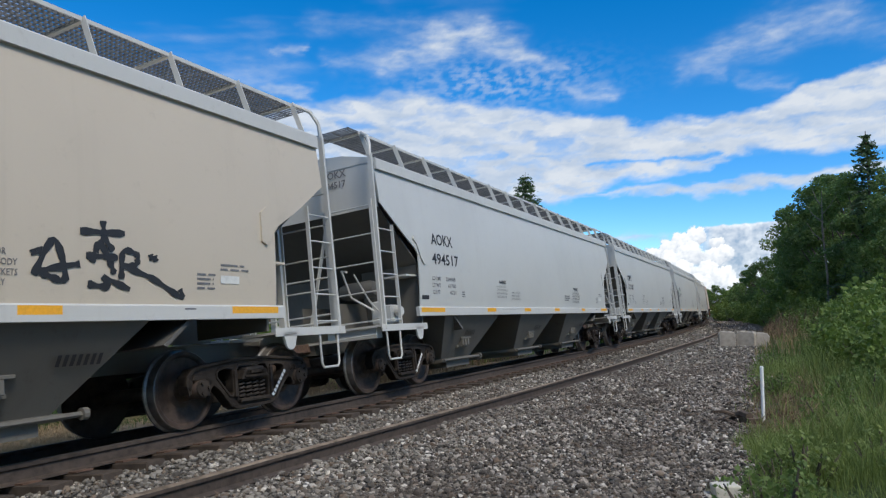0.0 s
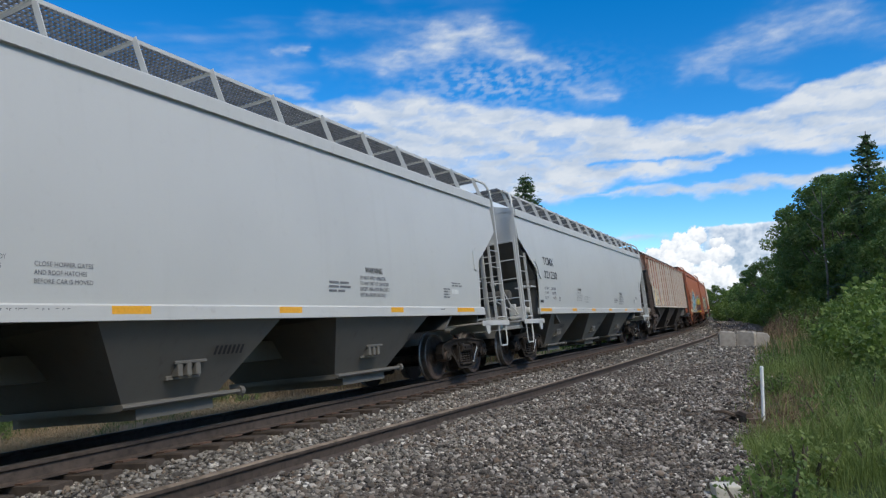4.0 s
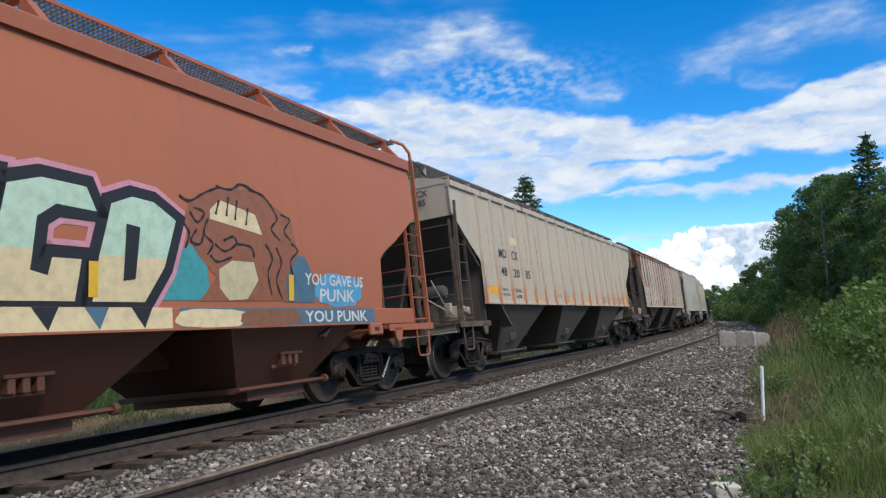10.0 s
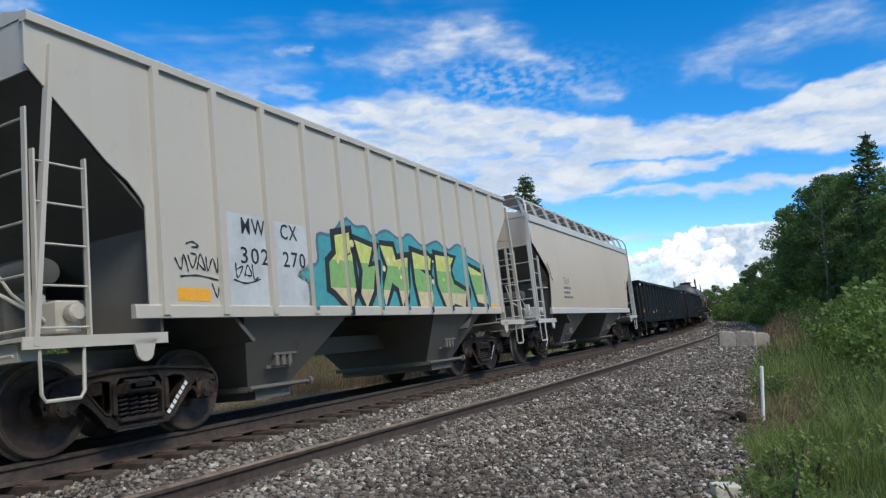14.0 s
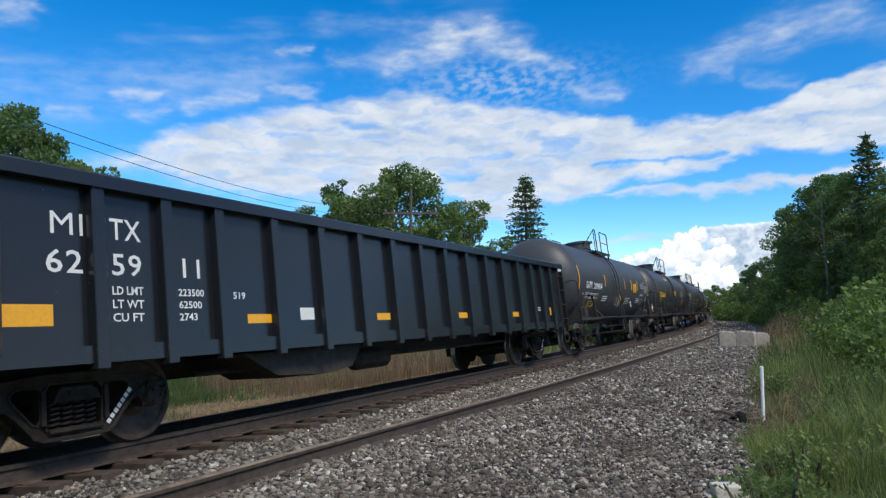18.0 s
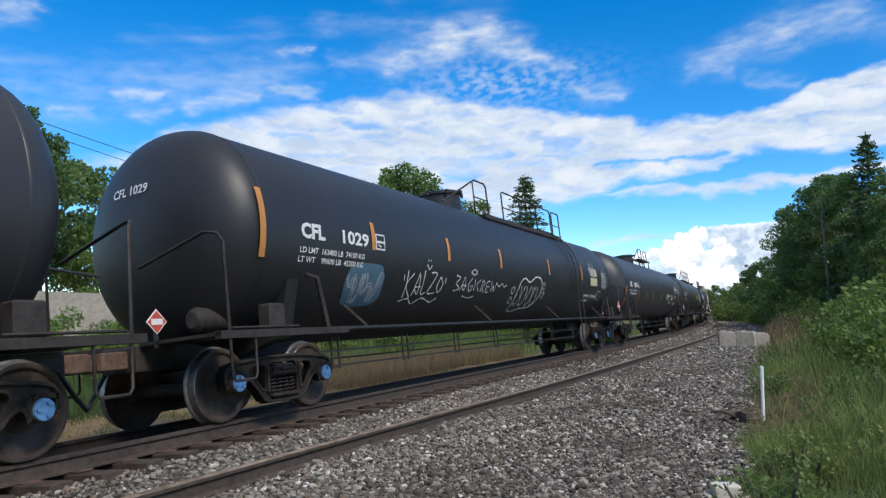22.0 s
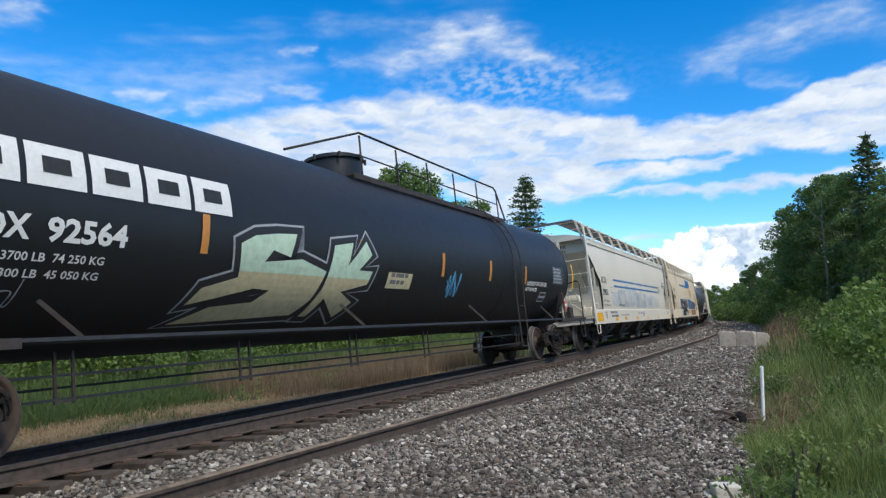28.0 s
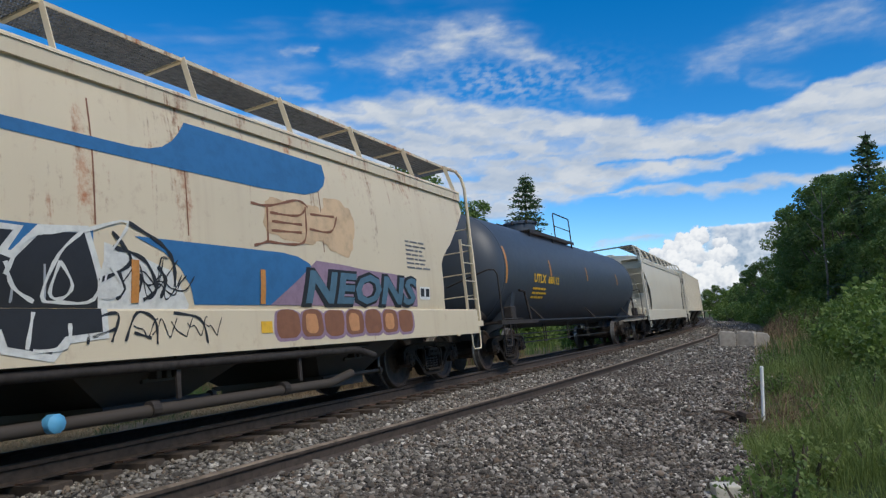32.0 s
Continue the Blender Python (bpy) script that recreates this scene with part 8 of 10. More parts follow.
car.blob([(9.39, 1.76), (9.6, 1.87), (9.96, 1.87), (10.04, 1.66), (9.85, 1.43), (9.55, 1.41), (9.4, 1.55)], SPRAY["sand"], 0.008, "graffiti", "pale painted oval")
car.blob([(9.28, 2.43), (9.43, 2.56), (10.02, 2.46), (10.13, 2.22), (9.27, 2.32)], SPRAY["cream"], 0.008, "graffiti", "cream painted band")
for _pts in ([(8.84, 2.53), (8.99, 2.49), (9.21, 2.61), (9.44, 2.71)], [(9.39, 2.72), (9.62, 2.71), (9.81, 2.81), (10.05, 2.76)], [(9.93, 2.76), (10.18, 2.73), (10.31, 2.63)], [(8.98, 2.37), (9.08, 2.26), (9.19, 2.38), (9.04, 2.42)], [(9.07, 2.18), (8.98, 2.05), (9.11, 2.02), (9.17, 2.15)], [(9.24, 2.32), (9.17, 2.15), (9.3, 2.04), (9.21, 1.91)], [(10.31, 2.63), (10.43, 2.46), (10.3, 2.31), (10.46, 2.18)], [(10.5, 2.52), (10.68, 2.47), (10.55, 2.31), (10.68, 2.2)], [(10.18, 2.11), (10.3, 1.94), (10.21, 1.75), (10.28, 1.49)], [(10.38, 2.08), (10.47, 1.9), (10.37, 1.67), (10.48, 1.44)], [(9.33, 2.04), (9.49, 1.97), (9.67, 2.07), (9.62, 2.15), (9.47, 2.09)], [(9.67, 2.07), (9.92, 2.05), (9.97, 1.92)], [(9.43, 2.56), (9.36, 2.38)], [(9.58, 2.62), (9.53, 2.38)], [(9.72, 2.6), (9.67, 2.35)], [(9.9, 2.53), (9.85, 2.31)], [(9.26, 1.91), (9.37, 1.84), (9.6, 1.91)], [(10.68, 2.16), (10.81, 2.07), (10.65, 1.92), (10.73, 1.68)], [(8.87, 2.24), (8.96, 2.13), (8.9, 1.96)]):
    ribbon(car, curve(_pts, 5), 0.035, SPRAY["black"], 0.010)
car.blob(blob_outline(11.2, 12.3, 1.36, 1.8, 4, 0.1, 14), SPRAY["blue"], 0.005)
car.letters("YOU GAVE US", 10.95, 1.64, 0.15, SPRAY["white"], 0.004, 0.012, wide=1.4, name="graffiti")
car.letters("PUNK", 11.25, 1.42, 0.17, SPRAY["white"], 0.004, 0.012, wide=0.85, name="graffiti")
car.letters("YOU PUNK", 10.9, 1.14, 0.15, SPRAY["white"], 0.004, 0.047, wide=1.5, name="graffiti")
car.blob(blob_outline(8.75, 9.8, 1.11, 1.31, 4, 0.06, 57), SPRAY["cream"], 0.044, "graffiti")
car.blob(blob_outline(9.7, 10.8, 1.11, 1.31, 5, 0.06, 58), SPRAY["brown"], 0.045, "graffiti")
for _y0, _y1, _m in ((3.5, 4.6, "slate"), (4.6, 8.7, "cream"), (8.8, 12.6, "slate")):
    car.patch(_y0, _y1, 1.10, 1.325, SPRAY[_m], 0.040, "graffiti")
for _k in range(8):
    car.blob([(4.7 + 0.5 * _k, 1.325), (4.95 + 0.5 * _k, 1.325), (4.85 + 0.5 * _k, 1.12)], SPRAY["black" if _k % 2 else "slate"], 0.045, "graffiti_dot")
car.letters("HEAVEN'S GATES", 3.5, 1.16, 0.11, SPRAY["navy"], 0.003, 0.047, wide=0.95, name="graffiti")
for _y in (5.25, 7.75, 10.6):
    car.patch(_y, _y + 0.1, 1.42, 1.75, YELLOW, 0.018)

# beige ribbed hopper
car = cars[8]
car.letters("MO", 3.16, 2.50, 0.21, INK, 0.005, wide=0.46)
car.letters("CX", 3.98, 2.50, 0.21, INK, 0.005, wide=0.42)
car.letters("48", 3.20, 2.09, 0.20, INK, 0.005, wide=0.38)
car.letters("20", 4.0, 2.08, 0.20, INK, 0.005, wide=0.40)
car.letters("85", 4.83, 2.08, 0.20, INK, 0.005, wide=0.36)
car.patch(2.40, 2.90, 1.66, 1.83, REFLEX, 0.005)
car.patch(3.98, 4.42, 2.86, 3.04, SPRAY["cream"], 0.005, "round_emblem")
for _a in (5.55, 8.2, 10.1, 12.6):
    car.patch(_a, _a + 0.5, 1.47, 1.545, REFLEX, 0.006)
car.patch(15.85, 16.45, 1.55, 1.74, REFLEX, 0.006)
car.letters("CAUTION", 7.25, 1.66, 0.07, GREYINK, 0.001, 0.006, wide=0.5)
car.small_print(3.16, 1.74, 2, GREYINK, 0.45, 0.05, 0.11, 14)
car.letters("207000", 3.98, 1.72, 0.085, INK, 0.001, 0.006, wide=0.42)
car.letters("61000", 4.02, 1.58, 0.085, INK, 0.001, 0.006, wide=0.36)
for _a in (8.0, 12.7, 14.3, 15.2):
    car.small_print(_a, 1.72, 4, GREYINK, 0.5, 0.028, 0.06, int(_a))
car.patch(14.95, 15.25, 1.62, 1.84, INK, 0.004, "data_plate")
ends_word(car, "MOCX", 0.50, 3.68, 0.13, INK, 0.87)
ends_word(car, "482085", 0.50, 3.50, 0.12, INK, 0.87)

# rusted ribbed hopper with white number panels
car = cars[9]
for _s, _y, _z in (("LD LMT", 4.76, 1.70), ("LT WT", 4.76, 1.58), ("203400", 5.56, 1.70), ("59600", 5.60, 1.58)):
    car.letters(_s, _y, _z, 0.075, INK, 0.001, 0.007, wide=0.36)
car.patch(4.72, 5.3, 1.80, 1.86, SPRAY["sand"], 0.005, "faded_band")
car.patch(5.52, 6.1, 1.78, 1.84, SPRAY["sand"], 0.005, "faded_band")
for _a, _b, _z0, _z1 in ((2.37, 2.86, 2.08, 2.35), (2.39, 2.79, 1.66, 1.95), (3.12, 3.54, 2.07, 2.34), (3.14, 3.5, 1.68, 1.95), (3.95, 4.32, 1.69, 1.95)):
    car.patch(_a, _b, _z0, _z1, WHITE, 0.005, "number_panel", "white number panel")
for _s, _y, _z, _w in (("MO", 2.41, 2.12, 0.40), ("98", 2.43, 1.71, 0.30), ("CX", 3.16, 2.11, 0.34), ("00", 3.18, 1.72, 0.28), ("42", 3.99, 1.73, 0.29)):
    car.letters(_s, _y, _z, 0.19, INK, 0.003, 0.009, wide=_w)
for _a, _z0, _z1 in ((2.21, 1.52, 2.38), (4.52, 1.52, 1.95), (7.88, 1.53, 1.96), (11.58, 1.50, 2.0), (14.2, 1.52, 1.98), (16.58, 1.53, 2.42)):
    car.patch(_a, _a + 0.09, _z0, _z1, YELLOW, 0.066)
for _a in (13.62, 14.42):
    car.patch(_a, _a + 0.38, 1.71, 1.99, INK, 0.004, "data_plate")
car.small_print(5.0, 1.76, 2, GREYINK, 0.5, 0.05, 0.12, 16)
part("end_panel", Shape().box(0.30, 0.95, car.y(0.88) - 0.006, car.y(0.88) - 0.002, 3.45, 3.72).done("end_panel", WHITE), None, car.ob)
ends_word(car, "MOCX", 0.40, 3.60, 0.09, INK, 0.87)
ends_word(car, "980042", 0.36, 3.48, 0.09, INK, 0.87)

# short pale ribbed hopper
PALE_BLUE = plain("faded_pale_blue", (0.50, 0.53, 0.53), 0.55, 0, 0.12, 3, 0.05)
car = cars[10]
car.patch(3.24, 3.92, 1.34, 2.46, PALE_BLUE, 0.003, "number_panel", "blue-grey number panel")
car.patch(4.08, 4.74, 1.34, 2.44, PALE_BLUE, 0.003, "number_panel")
NAVY = SPRAY["navy"]
for _s, _y, _z, _w in (("MW", 3.46, 2.22, 0.42), ("CX", 4.18, 2.22, 0.34), ("302", 3.42, 1.86, 0.50), ("270", 4.2, 1.86, 0.46)):
    car.letters(_s, _y, _z, 0.20, INK, 0.002, 0.008, wide=_w, spacing=1.15)
car.patch(2.46, 2.92, 1.40, 1.54, REFLEX, 0.006)
car.patch(4.2, 4.66, 1.27, 1.33, REFLEX, 0.006)
car.patch(11.0, 11.3, 1.30, 1.42, REFLEX, 0.006)
for _pts in ([(2.44, 1.86), (2.52, 1.74), (2.56, 1.90), (2.62, 1.72)], [(2.62, 1.90), (2.68, 1.76), (2.74, 1.90), (2.66, 1.92)], [(2.74, 1.74), (2.80, 1.92), (2.86, 1.74), (2.76, 1.82)], [(2.88, 1.90), (2.90, 1.74), (2.98, 1.88), (3.04, 1.72), (3.06, 1.90)], [(2.6, 2.02), (2.70, 2.05), (2.78, 2.0), (2.68, 1.99)], [(2.5, 1.66), (2.75, 1.68), (3.05, 1.64)], [(2.95, 1.6), (3.02, 1.45), (3.05, 1.56)]):
    ribbon(car, curve(_pts, 5), 0.022, SPRAY["black"], 0.009)
for _pts in ([(3.34, 1.86), (3.36, 1.68), (3.46, 1.82), (3.36, 1.78)], [(3.48, 1.70), (3.54, 1.84), (3.6, 1.72), (3.5, 1.72)], [(3.62, 1.86), (3.64, 1.68), (3.72, 1.70)], [(3.3, 1.66), (3.5, 1.62), (3.76, 1.68)]):
    ribbon(car, curve(_pts, 5), 0.022, SPRAY["black"], 0.009)
_teal = curve([(4.74, 1.34), (4.73, 1.68), (4.55, 1.76), (4.72, 1.86), (4.98, 1.97), (5.01, 2.33), (5.34, 2.36), (5.69, 2.64), (5.97, 2.55), (6.26, 2.57), (6.42, 2.44), (6.88, 2.58), (7.28, 2.48), (7.67, 2.59), (8.11, 2.42), (8.71, 2.56), (9.1, 2.41), (9.65, 2.58), (10.03, 2.37), (10.7, 2.19), (10.96, 1.68), (10.95, 1.34)], 4)
_ferns = [[(5.39, 2.38), (5.76, 2.46), (5.78, 2.22), (5.56, 2.08), (5.80, 2.15), (5.84, 1.60), (5.63, 1.34), (5.30, 1.58), (5.20, 1.62), (5.21, 1.98), (5.39, 2.11)], [(5.90, 2.36), (6.38, 2.28), (6.22, 1.96), (6.44, 2.0), (6.32, 1.60), (6.10, 1.34), (5.96, 1.54), (6.06, 1.9)],
          [(6.63, 2.34), (7.02, 2.34), (7.09, 2.13), (7.50, 2.20), (7.42, 1.72), (7.19, 1.35), (7.10, 1.66), (6.91, 1.74), (6.64, 1.35), (6.60, 1.60), (6.81, 1.98)], [(7.68, 2.31), (8.38, 2.24), (8.28, 2.0), (7.90, 2.02), (8.30, 1.86), (8.16, 1.35), (7.82, 1.35), (7.70, 1.77)],
          [(8.56, 2.32), (9.34, 2.31), (9.10, 2.09), (9.26, 1.80), (9.80, 1.66), (9.66, 1.35), (9.20, 1.42), (8.84, 1.35), (8.56, 1.76)], [(10.0, 2.2), (10.62, 2.07), (10.72, 1.42), (10.32, 1.46), (10.14, 1.82)]]
_ribs = SHORT_RIBS


def strip(poly, y0, y1):
    """The part of an outline between two places along the car."""
    q = below([(z, y) for y, z in poly], y1)
    q = below([(z, -y) for z, y in q], -y0)
    return [(-y, z) for z, y in q]


for _g, _m, _l, _n in [(swell(_teal, 0.05), "slate", 0.0, "graffiti_edge"), (_teal, "teal", 0.002, "graffiti")] + [(swell(_q, 0.10), "black", 0.004, "graffiti_edge") for _q in _ferns] + [(_q, "green", 0.006, "graffiti_letter") for _q in _ferns] + [(below(_q, 1.62), "sand", 0.008, "graffiti_fade") for _q in _ferns] + [([(y, 3.9 - z) for y, z in below([(y, 3.9 - z) for y, z in _q], 1.88)], "lime", 0.008, "graffiti_fade") for _q in _ferns]:
    if len(_g) > 2:
        car.blob(_g, SPRAY[_m], 0.003 + _l, _n)
        for _y in _ribs:
            _s = strip(_g, _y - 0.04, _y + 0.04)
            if len(_s) > 2 and max(q[0] for q in _s) - min(q[0] for q in _s) > 0.02:
                car.blob(_s, SPRAY[_m], 0.061 + _l, _n)
dots(car, 5.3, 6.3, 2.0, 2.3, 4, 0.06, SPRAY["cream"], 44, 0.014)
dots(car, 6.5, 9.0, 1.8, 2.2, 9, 0.05, SPRAY["cream"], 45, 0.014)
ends_word(car, "MWCX", 0.45, 3.76, 0.11, NAVY, 0.88)
ends_word(car, "302270", 0.45, 3.60, 0.11, NAVY, 0.88)

# short smooth hopper
car = cars[11]
car.letters("TILX", 3.1, 2.05, 0.18, GREYINK, 0.0, wide=0.6)
car.small_print(3.1, 1.9, 3, GREYINK, 0.9, 0.06, 0.13, 44)
for _a in (2.0, 5.5, 8.0, 10.6):
    car.patch(_a, _a + 0.5, 1.235, 1.325, SPRAY["sand"], 0.042)

# gondolas
for car, _n in ((cars[12], ("59", "59", "39")), (cars[13], ("62", "59", "11"))):
    for _s, _y, _z, _w in (("MI", 2.03, 2.00, 0.32), ("TX", 2.66, 2.00, 0.36), (_n[0], 1.99, 1.65, 0.36), (_n[1], 2.66, 1.65, 0.34), (_n[2], 3.48, 1.66, 0.24 if _n[2] == "11" else 0.38)):
        car.letters(_s, _y, _z, 0.21, WHITE, 0.0 if "M" in _s else 0.003, 0.004, wide=_w, spacing=1.1)
    for _k, _s in enumerate(("LD LMT", "LT WT", "CU FT")):
        car.letters(_s, 2.66, 1.46 - 0.13 * _k, 0.08, WHITE, 0.002, 0.004, wide=0.36)
    for _k, _s in enumerate(("223500", "62500", "2743")):
        car.letters(_s, 3.47, 1.46 - 0.13 * _k, 0.075, WHITE, 0.002, 0.004, wide=(0.36, 0.32, 0.25)[_k])
    for _a, _b in ((4.5, 4.98), (7.4, 7.8), (10.4, 10.8), (13.35, 13.75)):
        car.patch(_a, _b, 1.15, 1.26, REFLEX, 0.004)
    car.patch(1.58, 2.06, 1.17, 1.36, REFLEX, 0.004)
    car.patch(16.15, 16.5, 1.17, 1.37, REFLEX, 0.004)
    car.patch(5.5, 5.8, 1.18, 1.34, WHITE, 0.004, "paper_label")
    car.letters("519", 4.28, 1.44, 0.08, WHITE, 0.002, 0.004, wide=0.2)
    car.small_print(15.2, 1.35, 2, WHITE, 0.3, 0.025, 0.06, 3)
    ends_word(car, "MITX", -0.95, 2.22, 0.14, WHITE, 1.01, 0.006)
    ends_word(car, "62" + "5911" if _n[0] == "62" else "595939", -0.98, 2.0, 0.13, WHITE, 1.01, 0.006)


def placard(car, y, z, mat, rim, r=0.17, x=1.60):
    p = lambda q: [(y - q, z), (y, z - q), (y + q, z), (y, z + q)]
    sh = Shape().prism([(car.y(a), b) for a, b in p(r)], x, x + 0.01)
    ob = part("placard", sh.done("placard", rim), None, car.ob, "diamond hazard placard")
    part("placard_face", Shape().prism([(car.y(a), b) for a, b in p(r * 0.88)], x + 0.011, x + 0.014).done("placard_face", mat), None, ob)
    part("placard_band", Shape().box(x + 0.015, x + 0.017, car.y(y - r * 0.55), car.y(y + r * 0.55), z - 0.035, z + 0.035).done("placard_band", WHITE), None, ob)
    part("placard_post", Shape().box(x - 0.03, x - 0.002, car.y(y) - 0.025, car.y(y) + 0.025, 0.98, z + 0.05).done("placard_post", BLACK_CAR), None, ob)


def test_table(car, y0, y1, z0, z1, rows, seed, mat):
    """A stencilled table: thin rules with small print between them."""
    for k in range(rows + 1):
        z = z0 + (z1 - z0) * k / rows
        car.patch(y0, y1, z - 0.004, z + 0.004, mat, 0.010, "table_rule")
    for u in (0.0, 0.52, 0.76, 1.0):
        y = y0 + (y1 - y0) * u
        car.patch(y - 0.005, y + 0.005, z0, z1, mat, 0.0105, "table_rule")
    step = (z1 - z0) / rows
    car.small_print(y0 + 0.04, z1 - 0.75 * step, rows, mat, y1 - y0 - 0.1, step * 0.5, step, seed, 0.011)


PLACARD_RED = plain("placard_red", (0.55, 0.07, 0.04), 0.45, 0, 0.1, 20, 0)

# jacketed charcoal tank
car = cars[14]
car.letters("GATX", 2.40, 2.05, 0.22, WHITE, 0.012, 0.01, wide=0.85)
_sign = part("hot_sign", Shape().prism([(car.y(u), v) for u, v in ((10.08, 1.60), (10.27, 1.40), (10.46, 1.60), (10.27, 1.80))], 1.235, 1.243).done("hot_sign", WHITE), None, car.ob, "white diamond warning sign")
_v, _f = words("HOT", 0.085, 0.004)
part("lettering", Shape().add([(1.246 + p[2], car.y(10.17 + p[0]), 1.57 + p[1]) for p in _v], _f).done("lettering", INK), None, _sign)
part("bracket", Shape().box(1.10, 1.234, car.y(10.25), car.y(10.29), 1.72, 1.75).done("bracket", BLACK_CAR), None, _sign)
car.letters("209814", 3.44, 2.05, 0.20, WHITE, 0.008, 0.01, wide=1.22)
car.letters("LD LMT  195700 LB  88750 KG", 2.42, 1.82, 0.085, WHITE, 0.002, 0.01, wide=1.75)
car.letters("LT WT   67300 LB  30550 KG", 2.40, 1.68, 0.085, WHITE, 0.002, 0.01, wide=1.72)
car.patch(3.12, 3.98, 1.38, 1.60, YELLOW, 0.01, "notice")
car.small_print(3.2, 1.52, 2, INK, 0.72, 0.05, 0.09, 51, 0.013)
car.patch(2.04, 2.2, 1.82, 1.88, SPRAY["pink"], 0.01, "notice")
for _y, _z0, _z1 in ((1.45, 2.0, 2.75), (5.08, 2.17, 2.6), (8.62, 2.17, 2.6), (10.02, 2.17, 2.6), (11.36, 2.17, 2.6), (14.0, 1.98, 2.8)):
    car.patch(_y, _y + 0.11, _z0, _z1, REFLEX, 0.011)
car.patch(10.46, 11.15, 2.08, 2.45, YELLOW, 0.01, "notice", "yellow notice with small black print")
car.small_print(10.54, 2.36, 5, INK, 0.5, 0.025, 0.062, 57, 0.013)
for _pts in ([(7.20, 1.84), (7.26, 1.62), (7.22, 1.44)], [(7.42, 2.02), (7.36, 1.70), (7.40, 1.52), (7.52, 1.56)], [(7.24, 1.56), (7.36, 1.64), (7.46, 1.80), (7.56, 1.90), (7.62, 1.72), (7.50, 1.60), (7.66, 1.60)], [(7.74, 2.08), (7.80, 2.14), (7.86, 2.06), (7.79, 1.98), (7.74, 2.08)], [(7.70, 1.82), (7.80, 1.90), (7.92, 1.92), (8.06, 1.86)], [(7.30, 1.46), (7.55, 1.50), (7.80, 1.45)], [(7.86, 1.52), (8.02, 1.42), (8.20, 1.46), (8.26, 1.40)]):
    ribbon(car, curve(_pts, 5), 0.035, SPRAY["white"], 0.010)
car.patch(7.80, 8.20, 1.50, 1.87, YELLOW, 0.013, "notice", "yellow notice with a white slip on it")
car.patch(7.84, 8.13, 1.53, 1.70, SPRAY["cream"], 0.016, "notice")
for _k in range(3):
    car.patch(7.86, 8.11, 1.555 + 0.05 * _k, 1.565 + 0.05 * _k, GREYINK, 0.018, "table_rule")
car.blob([(8.46, 1.60), (8.64, 1.80), (8.84, 1.62), (8.66, 1.42)], INK, 0.012, "placard_holder")
car.small_print(4.9, 1.78, 3, WHITE, 0.95, 0.04, 0.075, 53, 0.01)
car.small_print(9.0, 1.78, 4, WHITE, 0.9, 0.035, 0.075, 54, 0.01)
car.small_print(11.3, 1.78, 3, WHITE, 0.9, 0.035, 0.075, 55, 0.01)
car.patch(12.15, 12.85, 2.28, 2.52, SPRAY["grey"], 0.01, "notice")
car.letters("SR 13449", 12.2, 2.42, 0.08, INK, 0.001, 0.013, wide=0.6)
car.letters("SR 13450", 12.2, 2.31, 0.08, INK, 0.001, 0.013, wide=0.6)
car.letters("SR-8754", 12.1, 1.95, 0.10, WHITE, 0.004, 0.01, wide=0.62)
test_table(car, 12.95, 13.85, 2.10, 2.44, 4, 56, SPRAY["chalk"])
car.letters("GATX 209814", 12.92, 2.56, 0.07, SPRAY["chalk"], 0.001, 0.011, wide=0.5)
car.patch(12.3, 12.8, 1.55, 1.80, SPRAY["chalk"], 0.01, "data_plate")
car.patch(12.33, 12.77, 1.58, 1.77, INK, 0.013, "data_plate")
placard(car, 13.5, 1.39, YELLOW, WHITE, 0.19)
car.blob([(13.5, 1.72), (13.68, 1.90), (13.86, 1.72), (13.68, 1.54)], WHITE, 0.012, "notice")
car.blob([(13.54, 1.72), (13.68, 1.86), (13.82, 1.72), (13.68, 1.58)], INK, 0.014, "notice")


def tank_bars(car, places, mat, z0=2.27, z1=2.72, first=(1.55, 1.95, 2.85)):
    car.patch(first[0], first[0] + 0.11, first[1], first[2], mat, 0.011)
    for y in places:
        car.patch(y, y + 0.11, z0, z1, mat, 0.011)


# black tank, yellow letters
car = cars[15]
tank_bars(car, (4.75, 7.0, 10.1, 13.6), REFLEX_OLD, 2.2, 2.6)
car.letters("UTLX", 2.55, 2.02, 0.23, YELLOW, 0.016, 0.01, wide=1.05, spacing=1.1)
car.letters("680455", 3.7, 2.02, 0.20, YELLOW, 0.010, 0.01, wide=1.05)
car.letters("THE TANK CAR PEOPLE", 2.52, 1.86, 0.07, YELLOW, 0.001, 0.01, wide=1.1)
car.letters("LD LMT  212800 LB  96 500 KG", 2.45, 1.68, 0.075, GREYINK, 0.001, 0.01, wide=1.6)
car.letters("LT WT    73200 LB  33 200 KG", 2.42, 1.54, 0.075, GREYINK, 0.001, 0.01, wide=1.6)
car.patch(8.9, 9.6, 2.15, 2.45, REFLEX, 0.01, "notice")
car.patch(6.5, 7.3, 3.05, 3.25, YELLOW, 0.012, "notice")
test_table(car, 12.4, 13.2, 2.1, 2.5, 5, 62, SPRAY["chalk"])
car.small_print(6.3, 1.72, 3, GREYINK, 0.6, 0.03, 0.07, 61, 0.01)
car.patch(13.3, 13.55, 1.5, 2.0, YELLOW, 0.011, "notice")
head_word(car, "UTLX 680455", -0.55, 2.90, 0.13, YELLOW, 1.45, 2.40, 0.006)
placard(car, 0.5, 1.28, YELLOW, WHITE, 0.17, 0.6)

